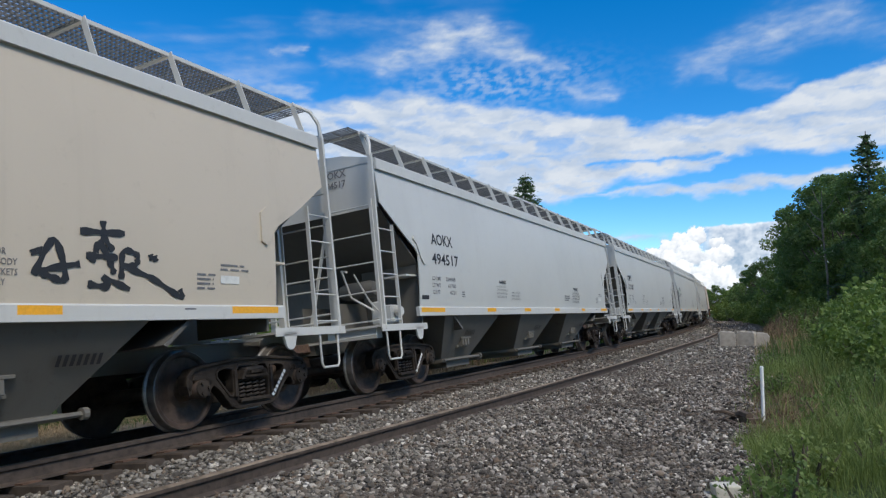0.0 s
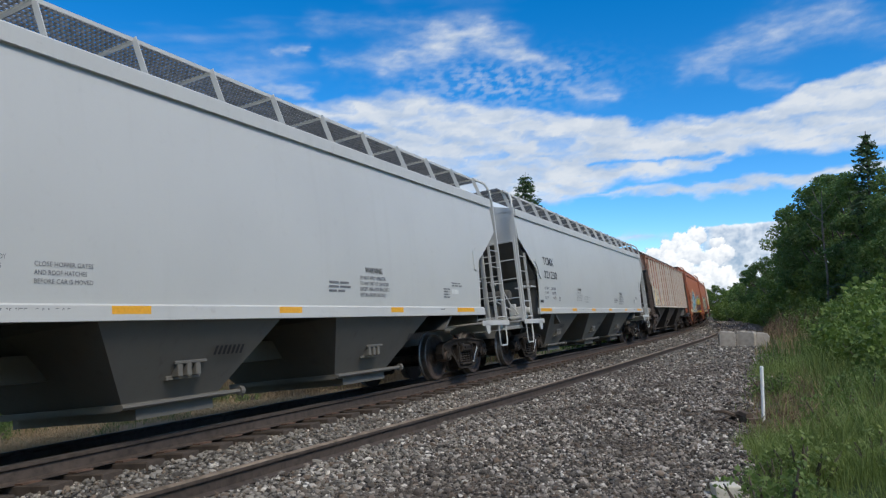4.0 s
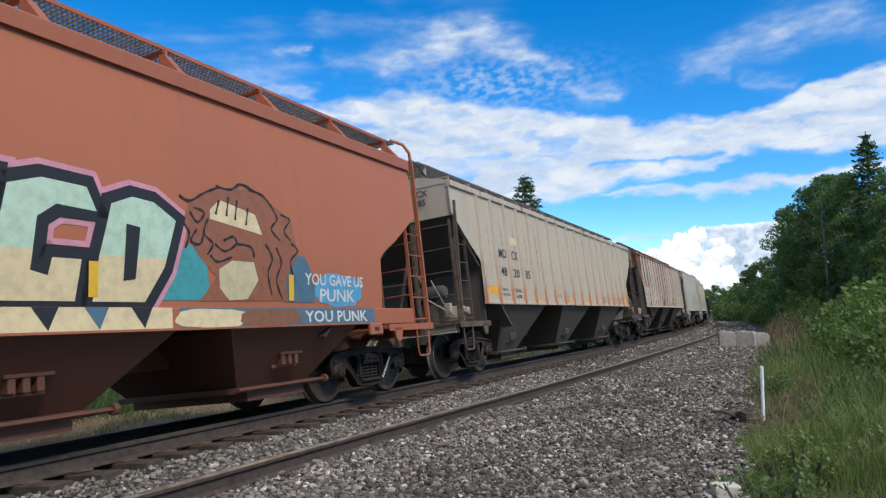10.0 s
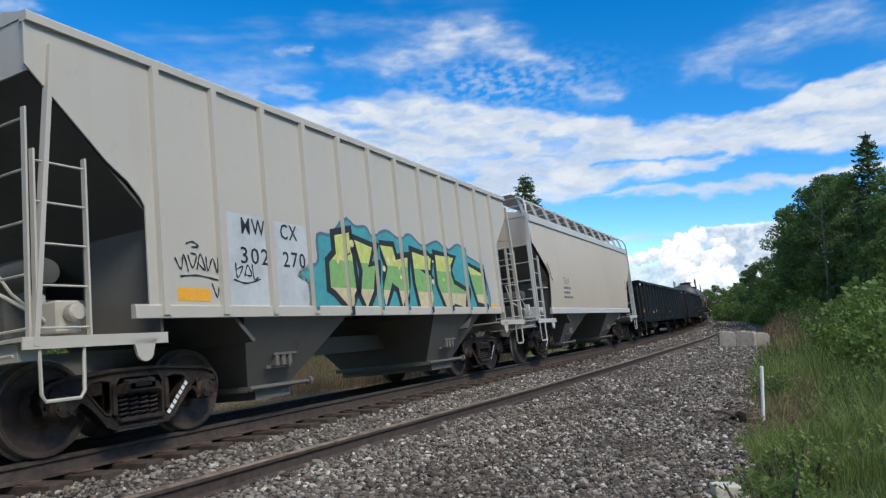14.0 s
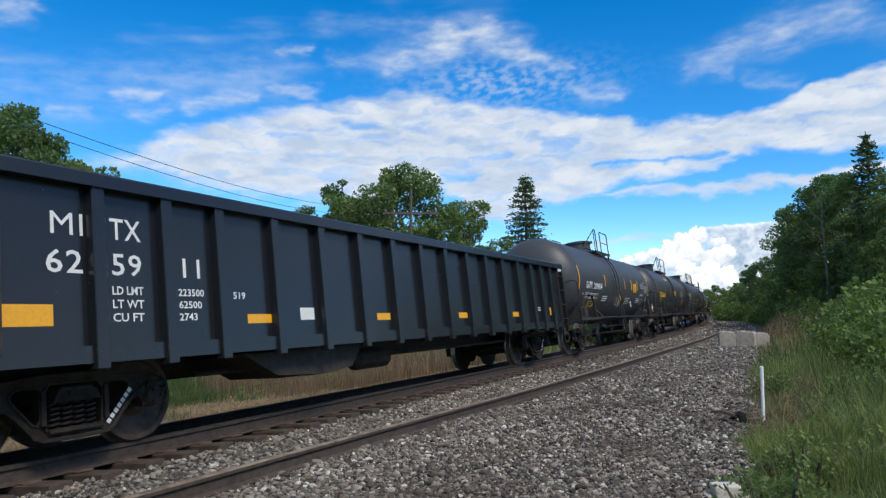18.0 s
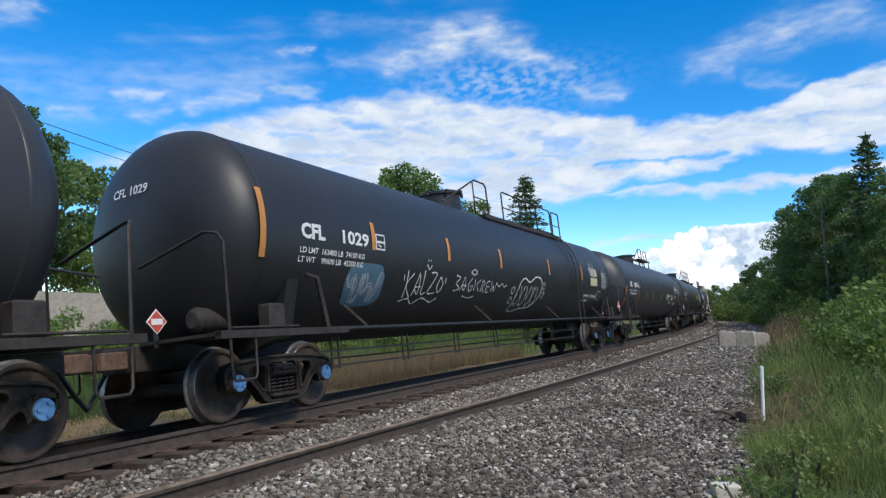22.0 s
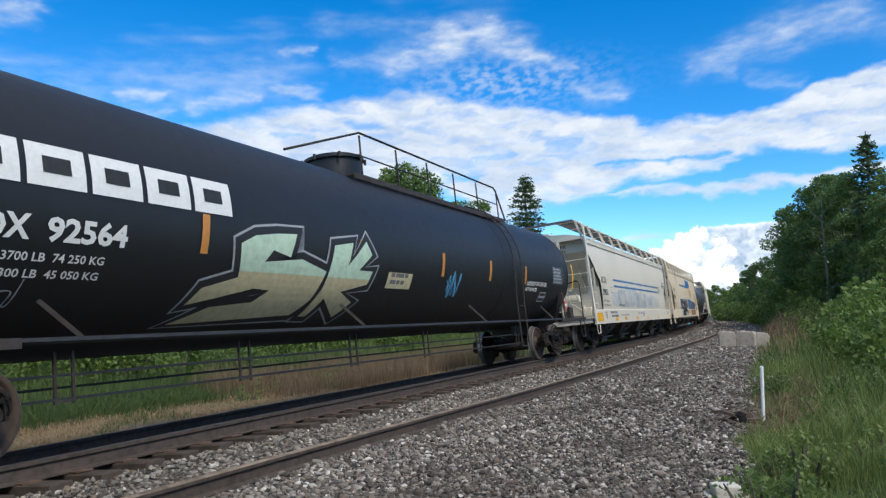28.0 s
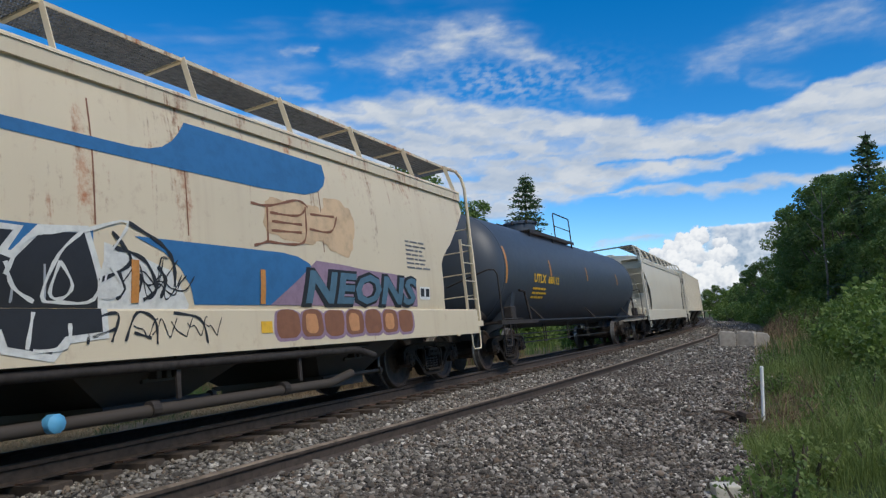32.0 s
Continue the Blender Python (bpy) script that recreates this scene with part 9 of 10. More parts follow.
# long black tanks
def cfl(car, number, bars, y, mat, z0=2.27, z1=2.72, first=(1.38, 1.98, 2.90)):
    tank_bars(car, bars, mat, z0, z1, first)
    car.letters("CFL", y, 2.31, 0.20, WHITE, 0.012, 0.01, wide=0.55)
    car.letters(number, y + 0.92, 2.31, 0.19, WHITE, 0.008, 0.01, wide=0.72)
    car.letters("LD LMT  163400 LB  74100 KG", y - 0.02, 2.10, 0.08, WHITE, 0.002, 0.01, wide=1.6)
    car.letters("LT WT    99600 LB  45200 KG", y - 0.04, 1.97, 0.08, WHITE, 0.002, 0.01, wide=1.6)
    head_word(car, "CFL " + number, -0.5, 3.0, 0.12, WHITE, 1.5, 2.45, 0.004)
    placard(car, car.L - 1.0, 1.42, PLACARD_RED, WHITE, 0.2)
    placard(car, 0.5, 1.28, PLACARD_RED, WHITE, 0.15, 0.6)
    # frame round a letter
    for a, b, z0, z1 in ((y + 1.92, y + 2.2, 2.28, 2.54),):
        car.patch(a, b, z0, z1, WHITE, 0.009, "plate_mark")
        car.patch(a + 0.025, b - 0.025, z0 + 0.025, z1 - 0.025, car.ob.children[0].data.materials[0], 0.012, "plate_mark")
        car.letters("C", a + 0.06, z0 + 0.05, 0.10, WHITE, 0.004, 0.014)


def rear_print(car, y):
    car.patch(y, y + 0.9, 2.12, 2.38, SPRAY["sand"], 0.01, "notice")
    car.patch(y, y + 0.9, 2.44, 2.70, SPRAY["sand"], 0.01, "notice")
    test_table(car, y + 1.5, y + 2.3, 2.05, 2.62, 6, 71, SPRAY["chalk"])
    car.letters("LIQUEFIED PETROLEUM GAS", y - 0.7, 1.72, 0.09, WHITE, 0.002, 0.01, wide=1.9)
    car.small_print(y - 0.7, 1.58, 1, WHITE, 0.9, 0.05, 0.08, 72, 0.01)
    car.patch(y + 1.0, y + 1.45, 1.64, 1.95, SPRAY["chalk"], 0.01, "data_plate")
    car.patch(y + 1.03, y + 1.42, 1.67, 1.92, INK, 0.013, "data_plate")


car = cars[16]
cfl(car, "1029", (4.0, 6.75, 9.5, 13.1, 16.5, 19.3), 2.2, REFLEX_OLD)
rear_print(car, 17.6)
for _pts in ([(5.24, 2.0), (5.28, 1.5)], [(5.46, 1.96), (5.26, 1.74), (5.52, 1.50)], [(5.56, 1.54), (5.68, 1.96), (5.76, 1.58), (5.6, 1.70), (5.8, 1.72)], [(5.86, 2.04), (5.88, 1.60), (6.04, 1.62)], [(6.12, 2.0), (6.34, 1.98), (6.12, 1.62), (6.4, 1.62)], [(6.52, 1.94), (6.44, 1.76), (6.56, 1.62), (6.66, 1.80), (6.52, 1.94)], [(5.2, 1.42), (5.5, 1.48), (5.7, 1.38), (6.0, 1.50), (6.4, 1.42), (6.6, 1.52)], [(5.94, 2.24), (5.95, 2.2)], [(6.04, 2.24), (6.05, 2.2)], [(5.9, 2.14), (6.0, 2.06), (6.1, 2.14)], [(5.12, 1.92), (5.14, 1.82)], [(6.74, 1.92), (6.76, 1.82)]):
    ribbon(car, curve(_pts, 5), 0.035, SPRAY["white"], 0.01)
for _pts in ([(7.2, 2.0), (7.4, 1.96), (7.25, 1.84), (7.45, 1.74), (7.2, 1.68)], [(7.5, 1.68), (7.62, 1.98), (7.72, 1.70), (7.54, 1.80), (7.76, 1.80)], [(8.0, 1.98), (7.86, 1.84), (7.96, 1.68), (8.08, 1.80), (7.96, 1.80)], [(8.16, 1.96), (8.18, 1.70)], [(8.44, 1.96), (8.28, 1.84), (8.44, 1.70)], [(8.54, 1.68), (8.56, 1.94), (8.7, 1.88), (8.58, 1.80), (8.74, 1.68)], [(8.96, 1.94), (8.82, 1.92), (8.84, 1.70), (9.0, 1.70)], [(8.84, 1.82), (8.96, 1.82)], [(9.06, 1.96), (9.14, 1.72), (9.2, 1.86), (9.28, 1.72), (9.36, 1.94)], [(9.4, 1.9), (9.55, 1.84), (9.7, 1.92), (9.85, 1.84), (10.0, 1.9)], [(7.9, 2.10), (8.05, 2.16), (8.2, 2.10), (8.05, 2.04), (7.9, 2.10)], [(7.7, 1.58), (8.0, 1.54), (8.3, 1.58)]):
    ribbon(car, curve(_pts, 5), 0.03, SPRAY["white"], 0.01)
car.blob(blob_outline(3.4, 4.5, 1.3, 2.05, 4, 0.05, 17), SPRAY["slate"], 0.009, "graffiti", "chalky blue bubble graffiti")
for _j in range(3):
    scribble(car, 3.45, 1.35, 0.95, 0.6, SPRAY["chalk"], 95 + _j, 0.03, 4, 0.012)
_agb = [(10.72, 1.24), (10.78, 1.45), (10.90, 1.95), (11.2, 2.10), (11.6, 2.02), (12.0, 2.16), (12.45, 2.12), (12.6, 1.85), (12.4, 1.5), (12.05, 1.32), (11.5, 1.28), (11.0, 1.18)]
ribbon(car, curve(_agb + _agb[:1], 6), 0.05, SPRAY["white"], 0.01)
for _a in (10.9, 11.3, 11.75, 12.1):
    ribbon(car, curve([(_a, 1.92), (_a - 0.12, 1.6), (_a + 0.02, 1.36), (_a + 0.2, 1.6), (_a + 0.14, 1.9)], 5), 0.035, SPRAY["white"], 0.012)
for _a, _b in ((10.5, 1.78), (10.52, 1.52), (12.75, 1.95), (12.8, 1.7)):
    ribbon(car, [(_a + 0.1 * math.cos(q), _b + 0.09 * math.sin(q)) for q in np.linspace(0, 6.283, 12)], 0.03, SPRAY["white"], 0.01)
for _j in range(3):
    scribble(car, 17.4, 2.35, 0.8, 0.6, SPRAY["chalk"], 100 + _j, 0.03, 4, 0.015)

car = cars[17]
cfl(car, "1024", (4.5, 6.7, 8.75, 11.68, 14.45, 16.45), 2.38, REFLEX_OLD, 1.74, 2.20, (1.47, 1.42, 2.28))
car.letters("09", 4.06, 2.31, 0.19, GREYINK, 0.008, 0.01, wide=0.36)
car.letters("WATER CAPY 282800 LB", 11.52, 2.80, 0.05, WHITE, 0.001, 0.011, wide=0.72)
car.small_print(11.85, 2.73, 1, WHITE, 0.36, 0.035, 0.06, 94, 0.011)
car.patch(13.6, 14.43, 1.89, 2.18, SPRAY["mint"], 0.01, "notice")
car.small_print(13.68, 2.1, 2, GREYINK, 0.7, 0.03, 0.06, 73, 0.013)
car.small_print(13.66, 1.93, 1, INK, 0.72, 0.07, 0.11, 74, 0.013)
car.letters("NON ODORIZED", 14.65, 1.67, 0.10, WHITE, 0.004, 0.01, wide=0.96)
car.small_print(14.72, 2.13, 2, WHITE, 0.8, 0.03, 0.06, 75, 0.01)
car.patch(15.7, 16.22, 1.88, 2.18, WHITE, 0.01, "data_plate")
for _a in (15.75, 15.98):
    car.patch(_a, _a + 0.18, 1.97, 2.14, INK, 0.013, "data_plate")
for _k, _s in enumerate(("LIQUEFIED", "PETROLEUM", "GAS")):
    car.letters(_s, 17.1, 2.58 - 0.13 * _k, 0.10, WHITE, 0.004, 0.01, wide=(0.86, 0.94, 0.34)[_k])
test_table(car, 18.3, 19.3, 2.25, 2.62, 4, 74, SPRAY["chalk"])
car.patch(16.75, 17.9, 1.6, 1.72, SPRAY["chalk"], 0.01, "notice")
car.small_print(17.15, 2.1, 3, WHITE, 0.6, 0.03, 0.06, 76, 0.01)
car.patch(19.1, 19.21, 1.45, 2.25, REFLEX_OLD, 0.014)
scribble(car, 1.7, 1.95, 0.35, 0.45, SPRAY["chalk"], 75, 0.016, 3)

car = cars[18]
cfl(car, "1015", (4.3, 7.2, 10.0, 13.4, 16.5), 2.3, REFLEX_OLD)
car.patch(14.2, 14.8, 2.1, 2.45, REFLEX, 0.01, "notice")
rear_print(car, 17.2)
scribble(car, 17.9, 1.7, 1.2, 0.6, SPRAY["chalk"], 76, 0.03)

# long black tank with the big word
car = cars[19]
tank_bars(car, (5.17, 8.4, 11.25, 13.6, 15.9), REFLEX_OLD, 1.95, 2.40, (1.5, 1.65, 2.5))
_y = 1.86
for _k in range(6):
    car.patch(_y, _y + 0.58, 2.42, 2.83, WHITE, 0.01, "big_letter_block")
    car.patch(_y + 0.15, _y + 0.43, 2.55, 2.71, car.ob.children[0].data.materials[0], 0.014, "big_letter_gap")
    _y += 0.64
car.letters("PROX", 2.45, 1.94, 0.21, WHITE, 0.010, 0.01, wide=0.74)
car.letters("92564", 3.35, 1.94, 0.21, WHITE, 0.010, 0.01, wide=0.85)
car.letters("LD LMT  163700 LB  74 250 KG", 2.38, 1.74, 0.08, WHITE, 0.002, 0.01, wide=1.6)
car.letters("LT WT    99300 LB  45 050 KG", 2.36, 1.58, 0.08, WHITE, 0.002, 0.01, wide=1.6)
scribble(car, 2.4, 1.25, 0.9, 0.35, SPRAY["chalk"], 77, 0.018, 6)
head_word(car, "PROX 92564", -0.62, 3.0, 0.13, WHITE, 1.5, 2.45, 0.004)
placard(car, 0.5, 1.28, PLACARD_RED, WHITE, 0.17, 0.6)
placard(car, car.L - 2.05, 1.45, PLACARD_RED, WHITE, 0.2, 1.45)
_sk = [[(5.80, 2.12), (6.05, 2.24), (6.45, 2.30), (6.85, 2.33), (6.75, 2.01), (6.40, 2.08), (6.26, 1.92), (7.0, 2.0), (7.6, 1.86), (7.45, 1.40), (7.20, 1.14), (5.12, 1.00), (5.60, 1.28), (6.28, 1.36), (6.50, 1.54), (6.2, 1.56), (5.20, 1.30), (5.34, 1.54), (5.86, 1.70)],
       [(7.72, 2.25), (8.20, 2.33), (8.12, 1.98), (8.56, 2.38), (8.74, 2.18), (8.42, 1.92), (8.82, 1.92), (8.74, 1.70), (8.10, 1.56), (8.52, 1.38), (8.27, 1.08), (7.76, 1.44), (7.58, 1.11), (7.42, 1.11), (7.62, 1.6)]]
piece(car, _sk, "chalk", "black", "mint", "sand", 1.78, (0.13, 0.10), 0.009)
car.patch(9.32, 10.14, 1.66, 1.94, SPRAY["sand"], 0.01, "notice")
car.small_print(9.42, 1.86, 2, GREYINK, 0.6, 0.07, 0.12, 78, 0.013)
for _j in range(3):
    scribble(car, 11.55, 1.5, 0.6, 0.6, SPRAY["blue"], 110 + _j, 0.03, 4)
car.letters("LIQUEFIED PETROLEUM GAS", 16.1, 1.94, 0.10, WHITE, 0.004, 0.01, wide=1.55)
car.letters("NOT-ODORIZED", 16.08, 1.79, 0.09, WHITE, 0.004, 0.01, wide=0.85)
car.patch(17.25, 17.78, 1.5, 1.78, SPRAY["chalk"], 0.01, "data_plate")
car.patch(17.28, 17.75, 1.53, 1.75, INK, 0.013, "data_plate")
test_table(car, 18.2, 19.15, 2.05, 2.5, 5, 79, SPRAY["grey"])
car.patch(20.1, 20.2, 1.9, 2.7, YELLOW, 0.012)

# off-white rounded hopper
car = cars[20]
car.letters("ACFX", 2.20, 2.24, 0.22, INK, 0.008, wide=0.82, spacing=1.15)
car.letters("59821", 2.20, 1.82, 0.21, INK, 0.008, wide=0.86, spacing=1.1)
car.letters("LD LMT  192100 LBS", 2.18, 1.58, 0.075, INK, 0.001, wide=0.95)
car.letters("LT WT   70900 LBS NEW", 2.18, 1.43, 0.075, INK, 0.001, wide=1.15)
car.patch(3.55, 3.77, 1.92, 2.12, GREYINK, 0.005, "plate_mark")
car.patch(3.575, 3.745, 1.945, 2.095, WHITE_BODY, 0.007, "plate_mark")
for _z, _a, _b in ((2.37, 4.15, 8.5), (2.37, 8.68, 10.3), (2.37, 10.42, 14.4), (2.14, 4.15, 14.4)):
    car.patch(_a, _b, _z, _z + 0.07, CARBLUE, 0.006, "stripe")
OVERPAINT = [plain("faded_overpaint", (0.47, 0.475, 0.45), 0.55, 0, 0.2, 1.6, 0.05), plain("grey_overpaint", (0.41, 0.425, 0.415), 0.5, 0, 0.22, 2.1, 0.05), plain("pale_overpaint", (0.53, 0.52, 0.47), 0.55, 0, 0.15, 1.3, 0.05)]
for _k, (_a, _b, _z0, _z1) in enumerate(((3.55, 6.2, 1.42, 1.98), (4.6, 8.2, 1.40, 2.10), (6.1, 7.2, 1.6, 2.30), (7.3, 8.6, 1.55, 2.26), (8.0, 11.2, 1.38, 2.04), (9.3, 10.2, 1.7, 2.12), (10.6, 13.4, 1.40, 1.98), (11.2, 12.4, 1.5, 1.86), (12.8, 14.5, 1.42, 1.90), (5.2, 6.0, 1.5, 1.9), (8.9, 9.5, 1.5, 1.85))):
    car.blob(blob_outline(_a, _b, _z0, _z1, 6, 0.06, 200 + _k), OVERPAINT[_k % 3], 0.0035 + 0.0006 * _k, "overpaint", "patchy grey overpainted area")
car.patch(14.3, 15.6, 2.05, 2.45, WHITE_BODY, 0.004, "notice")
car.small_print(14.4, 2.42, 5, GREYINK, 0.9, 0.035, 0.07, 80)
car.letters("CAUTION", 4.73, 1.45, 0.07, INK, 0.002, 0.014, wide=0.45)
car.small_print(5.22, 1.45, 1, GREYINK, 0.8, 0.05, 0.1, 81, 0.014)
car.letters("NOTE: THIS CAR HAS FOUR COMPARTMENTS", 4.72, 1.07, 0.06, GREYINK, 0.001, 0.057, wide=1.6)
for _k, _s in enumerate(("1\u00bd INCH", "HF COMP", "SHOES")):
    for _a in (2.12, 16.67):
        car.letters(_s, _a + 0.02 * _k, 1.18 - 0.08 * _k, 0.06, GREYINK, 0.002, 0.057, wide=(0.26, 0.28, 0.22)[_k])
car.blob([(17.08 + 0.055 * math.cos(q), 1.14 + 0.065 * math.sin(q)) for q in np.linspace(0, 6.283, 14)[:-1]], INK, 0.057, "jacking_hole")
for _k, (_s, _a, _w) in enumerate((("TO 9-99 ARI-M", 16.12, 0.66), ("USE STEAM,", 16.14, 0.52), ("CONNECTS TO CLEAN", 15.95, 0.92), ("LINED SHOES ONLY", 15.98, 0.86))):
    car.letters(_s, _a, 2.66 - 0.073 * _k, 0.055, INK, 0.002, 0.006, wide=_w)
car.small_print(11.6, 1.68, 3, GREYINK, 0.7, 0.035, 0.08, 82)
for _a, _b in ((0.95, 1.75), (3.75, 4.2), (5.4, 5.8), (7.8, 8.2), (10.4, 10.8), (13.4, 13.8), (17.62, 18.10)):
    car.patch(_a, _b, 0.92 if _a < 1 else 0.90, 1.20 if _a < 1 else 1.02, REFLEX, 0.056)
for _k in range(2):
    car.small_print(3.0 + 0.12 * _k, 1.17 - 0.13 * _k, 1, GREYINK, 1.3, 0.075, 0.1, 83 + _k, 0.057)
car.letters("CAUTION", 8.3, 1.13, 0.06, GREYINK, 0.001, 0.057, wide=0.35)
car.small_print(8.8, 1.13, 1, GREYINK, 0.5, 0.05, 0.09, 86, 0.057)
car.patch(9.4, 9.85, 1.02, 1.22, SPRAY["chalk"], 0.057, "data_plate")
scribble(car, 10.3, 1.45, 0.25, 0.4, SPRAY["black"], 87, 0.015, 2)
ends_word(car, "ACFX", 0.35, 3.48, 0.12, INK, 1.2)
ends_word(car, "59821", 0.35, 3.30, 0.12, INK, 1.2)

# cream hopper with blue shapes
car = cars[21]
car.letters("ACFX", 2.45, 2.40, 0.20, INK, 0.010, wide=0.75, spacing=1.15)
car.letters("45619", 2.45, 1.98, 0.20, INK, 0.012, wide=0.82, spacing=1.1)
car.letters("LD LMT  194800", 2.42, 1.64, 0.075, INK, 0.001, wide=0.85)
car.letters("LT WT   68200", 2.42, 1.50, 0.075, INK, 0.001, wide=0.82)
car.patch(3.92, 4.12, 2.14, 2.36, GREYINK, 0.005, "plate_mark")
car.patch(3.945, 4.095, 2.165, 2.335, CREAM_BODY, 0.007, "plate_mark")
for _y, _z0, _z1 in ((2.2, 1.36, 2.22), (3.7, 1.36, 1.72)):
    car.patch(_y, _y + 0.1, _z0, _z1, plain("faded_ochre_strip", (0.45, 0.27, 0.06), 0.6, 0, 0.15, 10, 0), 0.006)
car.blob([(6.4, 2.95), (8.5, 2.95), (10.4, 2.96), (10.6, 2.98), (10.78, 3.04), (10.93, 3.14), (11.05, 3.27), (11.15, 3.41), (12.4, 3.42), (13.72, 3.41), (13.74, 3.22), (13.66, 3.08), (13.5, 2.97), (13.2, 2.88), (12.3, 2.83), (10.5, 2.82), (8.5, 2.83), (6.4, 2.83)], CARBLUE, 0.006, "painted_shape", "blue painted band")
car.blob([(5.6, 2.04), (9.9, 2.04), (9.9, 1.36), (5.5, 1.36)], CARBLUE, 0.005, "painted_shape")
car.blob([(10.35, 2.03), (12.6, 2.03), (12.9, 2.0), (13.15, 1.92), (13.3, 1.78), (13.4, 1.36), (11.12, 1.36), (11.06, 1.55), (10.92, 1.74), (10.7, 1.9)], CARBLUE, 0.006, "painted_shape")
for _y in (8.55, 9.92, 11.05, 13.5):
    car.patch(_y, _y + 0.018, 2.1, 3.35, SPRAY["brown"], 0.004, "seam_stain")
_tex = [[(6.08, 1.95), (6.80, 2.00), (6.66, 1.72), (6.50, 1.72), (6.22, 0.96), (5.90, 0.96), (6.22, 1.66), (5.86, 1.54)],
        [(6.94, 1.95), (7.42, 1.97), (7.32, 1.74), (7.16, 1.72), (7.44, 1.62), (7.34, 1.46), (7.12, 1.42), (7.30, 1.22), (7.58, 1.12), (7.10, 0.94), (6.52, 0.96), (6.96, 1.55)],
        [(7.62, 1.92), (7.96, 1.96), (8.12, 1.64), (8.32, 1.96), (8.60, 2.00), (8.44, 1.14), (8.16, 1.14), (8.06, 1.42), (7.92, 1.12), (7.66, 1.12)],
        [(6.94, 1.9), (7.37, 1.94), (7.45, 1.83), (7.54, 1.79), (7.48, 1.57), (7.38, 1.34), (7.52, 1.23), (7.65, 0.96), (7.3, 0.96), (7.17, 1.07), (6.92, 1.02), (6.74, 0.96), (6.69, 1.19), (6.96, 1.49), (6.87, 1.58)],
        [(7.58, 1.76), (7.86, 1.9), (7.94, 1.59), (8.11, 1.56), (8.24, 1.99), (8.54, 2.01), (8.49, 1.61), (8.34, 1.34), (8, 1.2), (8.04, 1.04), (8.78, 0.94), (7.69, 0.96), (7.69, 1.24), (7.87, 1.34), (7.72, 1.58), (7.59, 1.61)],
        [(8.73, 1.93), (9.1, 1.94), (8.95, 1.75), (9.16, 1.68), (9.41, 1.94), (9.78, 1.97), (9.9, 1.57), (9.92, 1.13), (9.57, 1.1), (9.44, 0.96), (9.11, 1.03), (9.06, 1.19), (8.8, 1.11), (8.56, 1.25), (8.74, 1.62)]]
for _g in _tex:
    for _grow, _m, _l in ((0.10, "white", 0.008), (0.035, "black", 0.011)):
        _o = swell(_g, _grow)
        _hi = [(u, 2.68 - v) for u, v in below([(u, 2.68 - v) for u, v in _o], 1.36)]
        car.blob(_hi, SPRAY[_m], _l, "graffiti_letter")
        _lo = below(_o, 1.31)
        if len(_lo) > 2:
            car.blob(_lo, SPRAY[_m], _l + 0.05, "graffiti_letter")
    for _k in range(5):
        _a, _b = _g[_k], _g[-2 - _k]
        _q = [(_a[0] * (1 - u) + _b[0] * u, max(1.36, _a[1] * (1 - u) + _b[1] * u)) for u in (0.25, 0.45, 0.6)]
        ribbon(car, _q, 0.025, SPRAY["chalk"], 0.015)
_inner = [[(10.05, 1.75), (10.2, 1.5), (10.0, 1.42)], [(7.21, 1.72), (7.37, 1.63), (7.26, 1.34), (7.14, 1.17), (6.92, 1.25)], [(7.53, 1.59), (7.62, 1.44), (7.52, 1.26), (7.4, 1.32)]]
_inner += [[(9.79, 2.02), (10.28, 2.16), (10.01, 1.75), (9.9, 1.40), (9.57, 1.37), (9.40, 1.42), (9.55, 1.79)], [(9.56, 1.73), (9.68, 1.52), (9.58, 1.40), (9.47, 1.45)]]
for _g in _inner:
    ribbon(car, curve(_g + _g[:1], 4), 0.04, SPRAY["white"], 0.016)
car.blob([(10.01, 1.94), (10.45, 1.82), (10.81, 1.7), (11.04, 1.36), (10.98, 0.92), (9.68, 0.97), (9.98, 1.35)], SPRAY["white"], 0.007, "graffiti", "white overpainted patch with black scrawls")
for _k in range(6):
    scribble(car, 10.2 + 0.08 * _k, 1.38 + 0.05 * (_k % 3), 0.5, 0.5 - 0.06 * _k, SPRAY["black"], 300 + _k, 0.018, 2, 0.012)
for _g in ([(9.08, 1.59), (9.24, 1.89), (9.48, 1.98), (9.75, 2.03)], [(9.33, 1.37), (9.15, 1.49), (9.08, 1.7)]):
    ribbon(car, curve(_g, 4), 0.045, SPRAY["white"], 0.016)
for _g in ([(10.28, 2.16), (10.67, 1.98), (10.82, 1.8), (10.84, 1.54)], [(9.95, 1.57), (10.30, 1.77), (10.1, 2.05)], [(10.10, 1.90), (10.45, 1.80), (10.60, 1.52), (10.45, 1.40)], [(10.3, 1.70), (10.42, 1.60), (10.36, 1.44)], [(10.62, 1.74), (10.72, 1.60), (10.66, 1.42)], [(10.16, 1.66), (10.22, 1.50), (10.14, 1.40)]):
    ribbon(car, curve(_g, 5), 0.05, SPRAY["black"], 0.013)
for _g in ([(9.8, 0.99), (9.87, 1.20), (10.13, 1.26), (10.05, 1.0)], [(10.2, 1.0), (10.34, 1.27), (10.55, 1.2), (10.57, 0.96)], [(10.79, 1.27), (11.15, 1.2), (11.24, 0.94)], [(9.85, 1.05), (10.1, 1.12)], [(10.3, 1.08), (10.5, 1.02)]):
    ribbon(car, curve(_g, 5), 0.035, SPRAY["black"], 0.058)
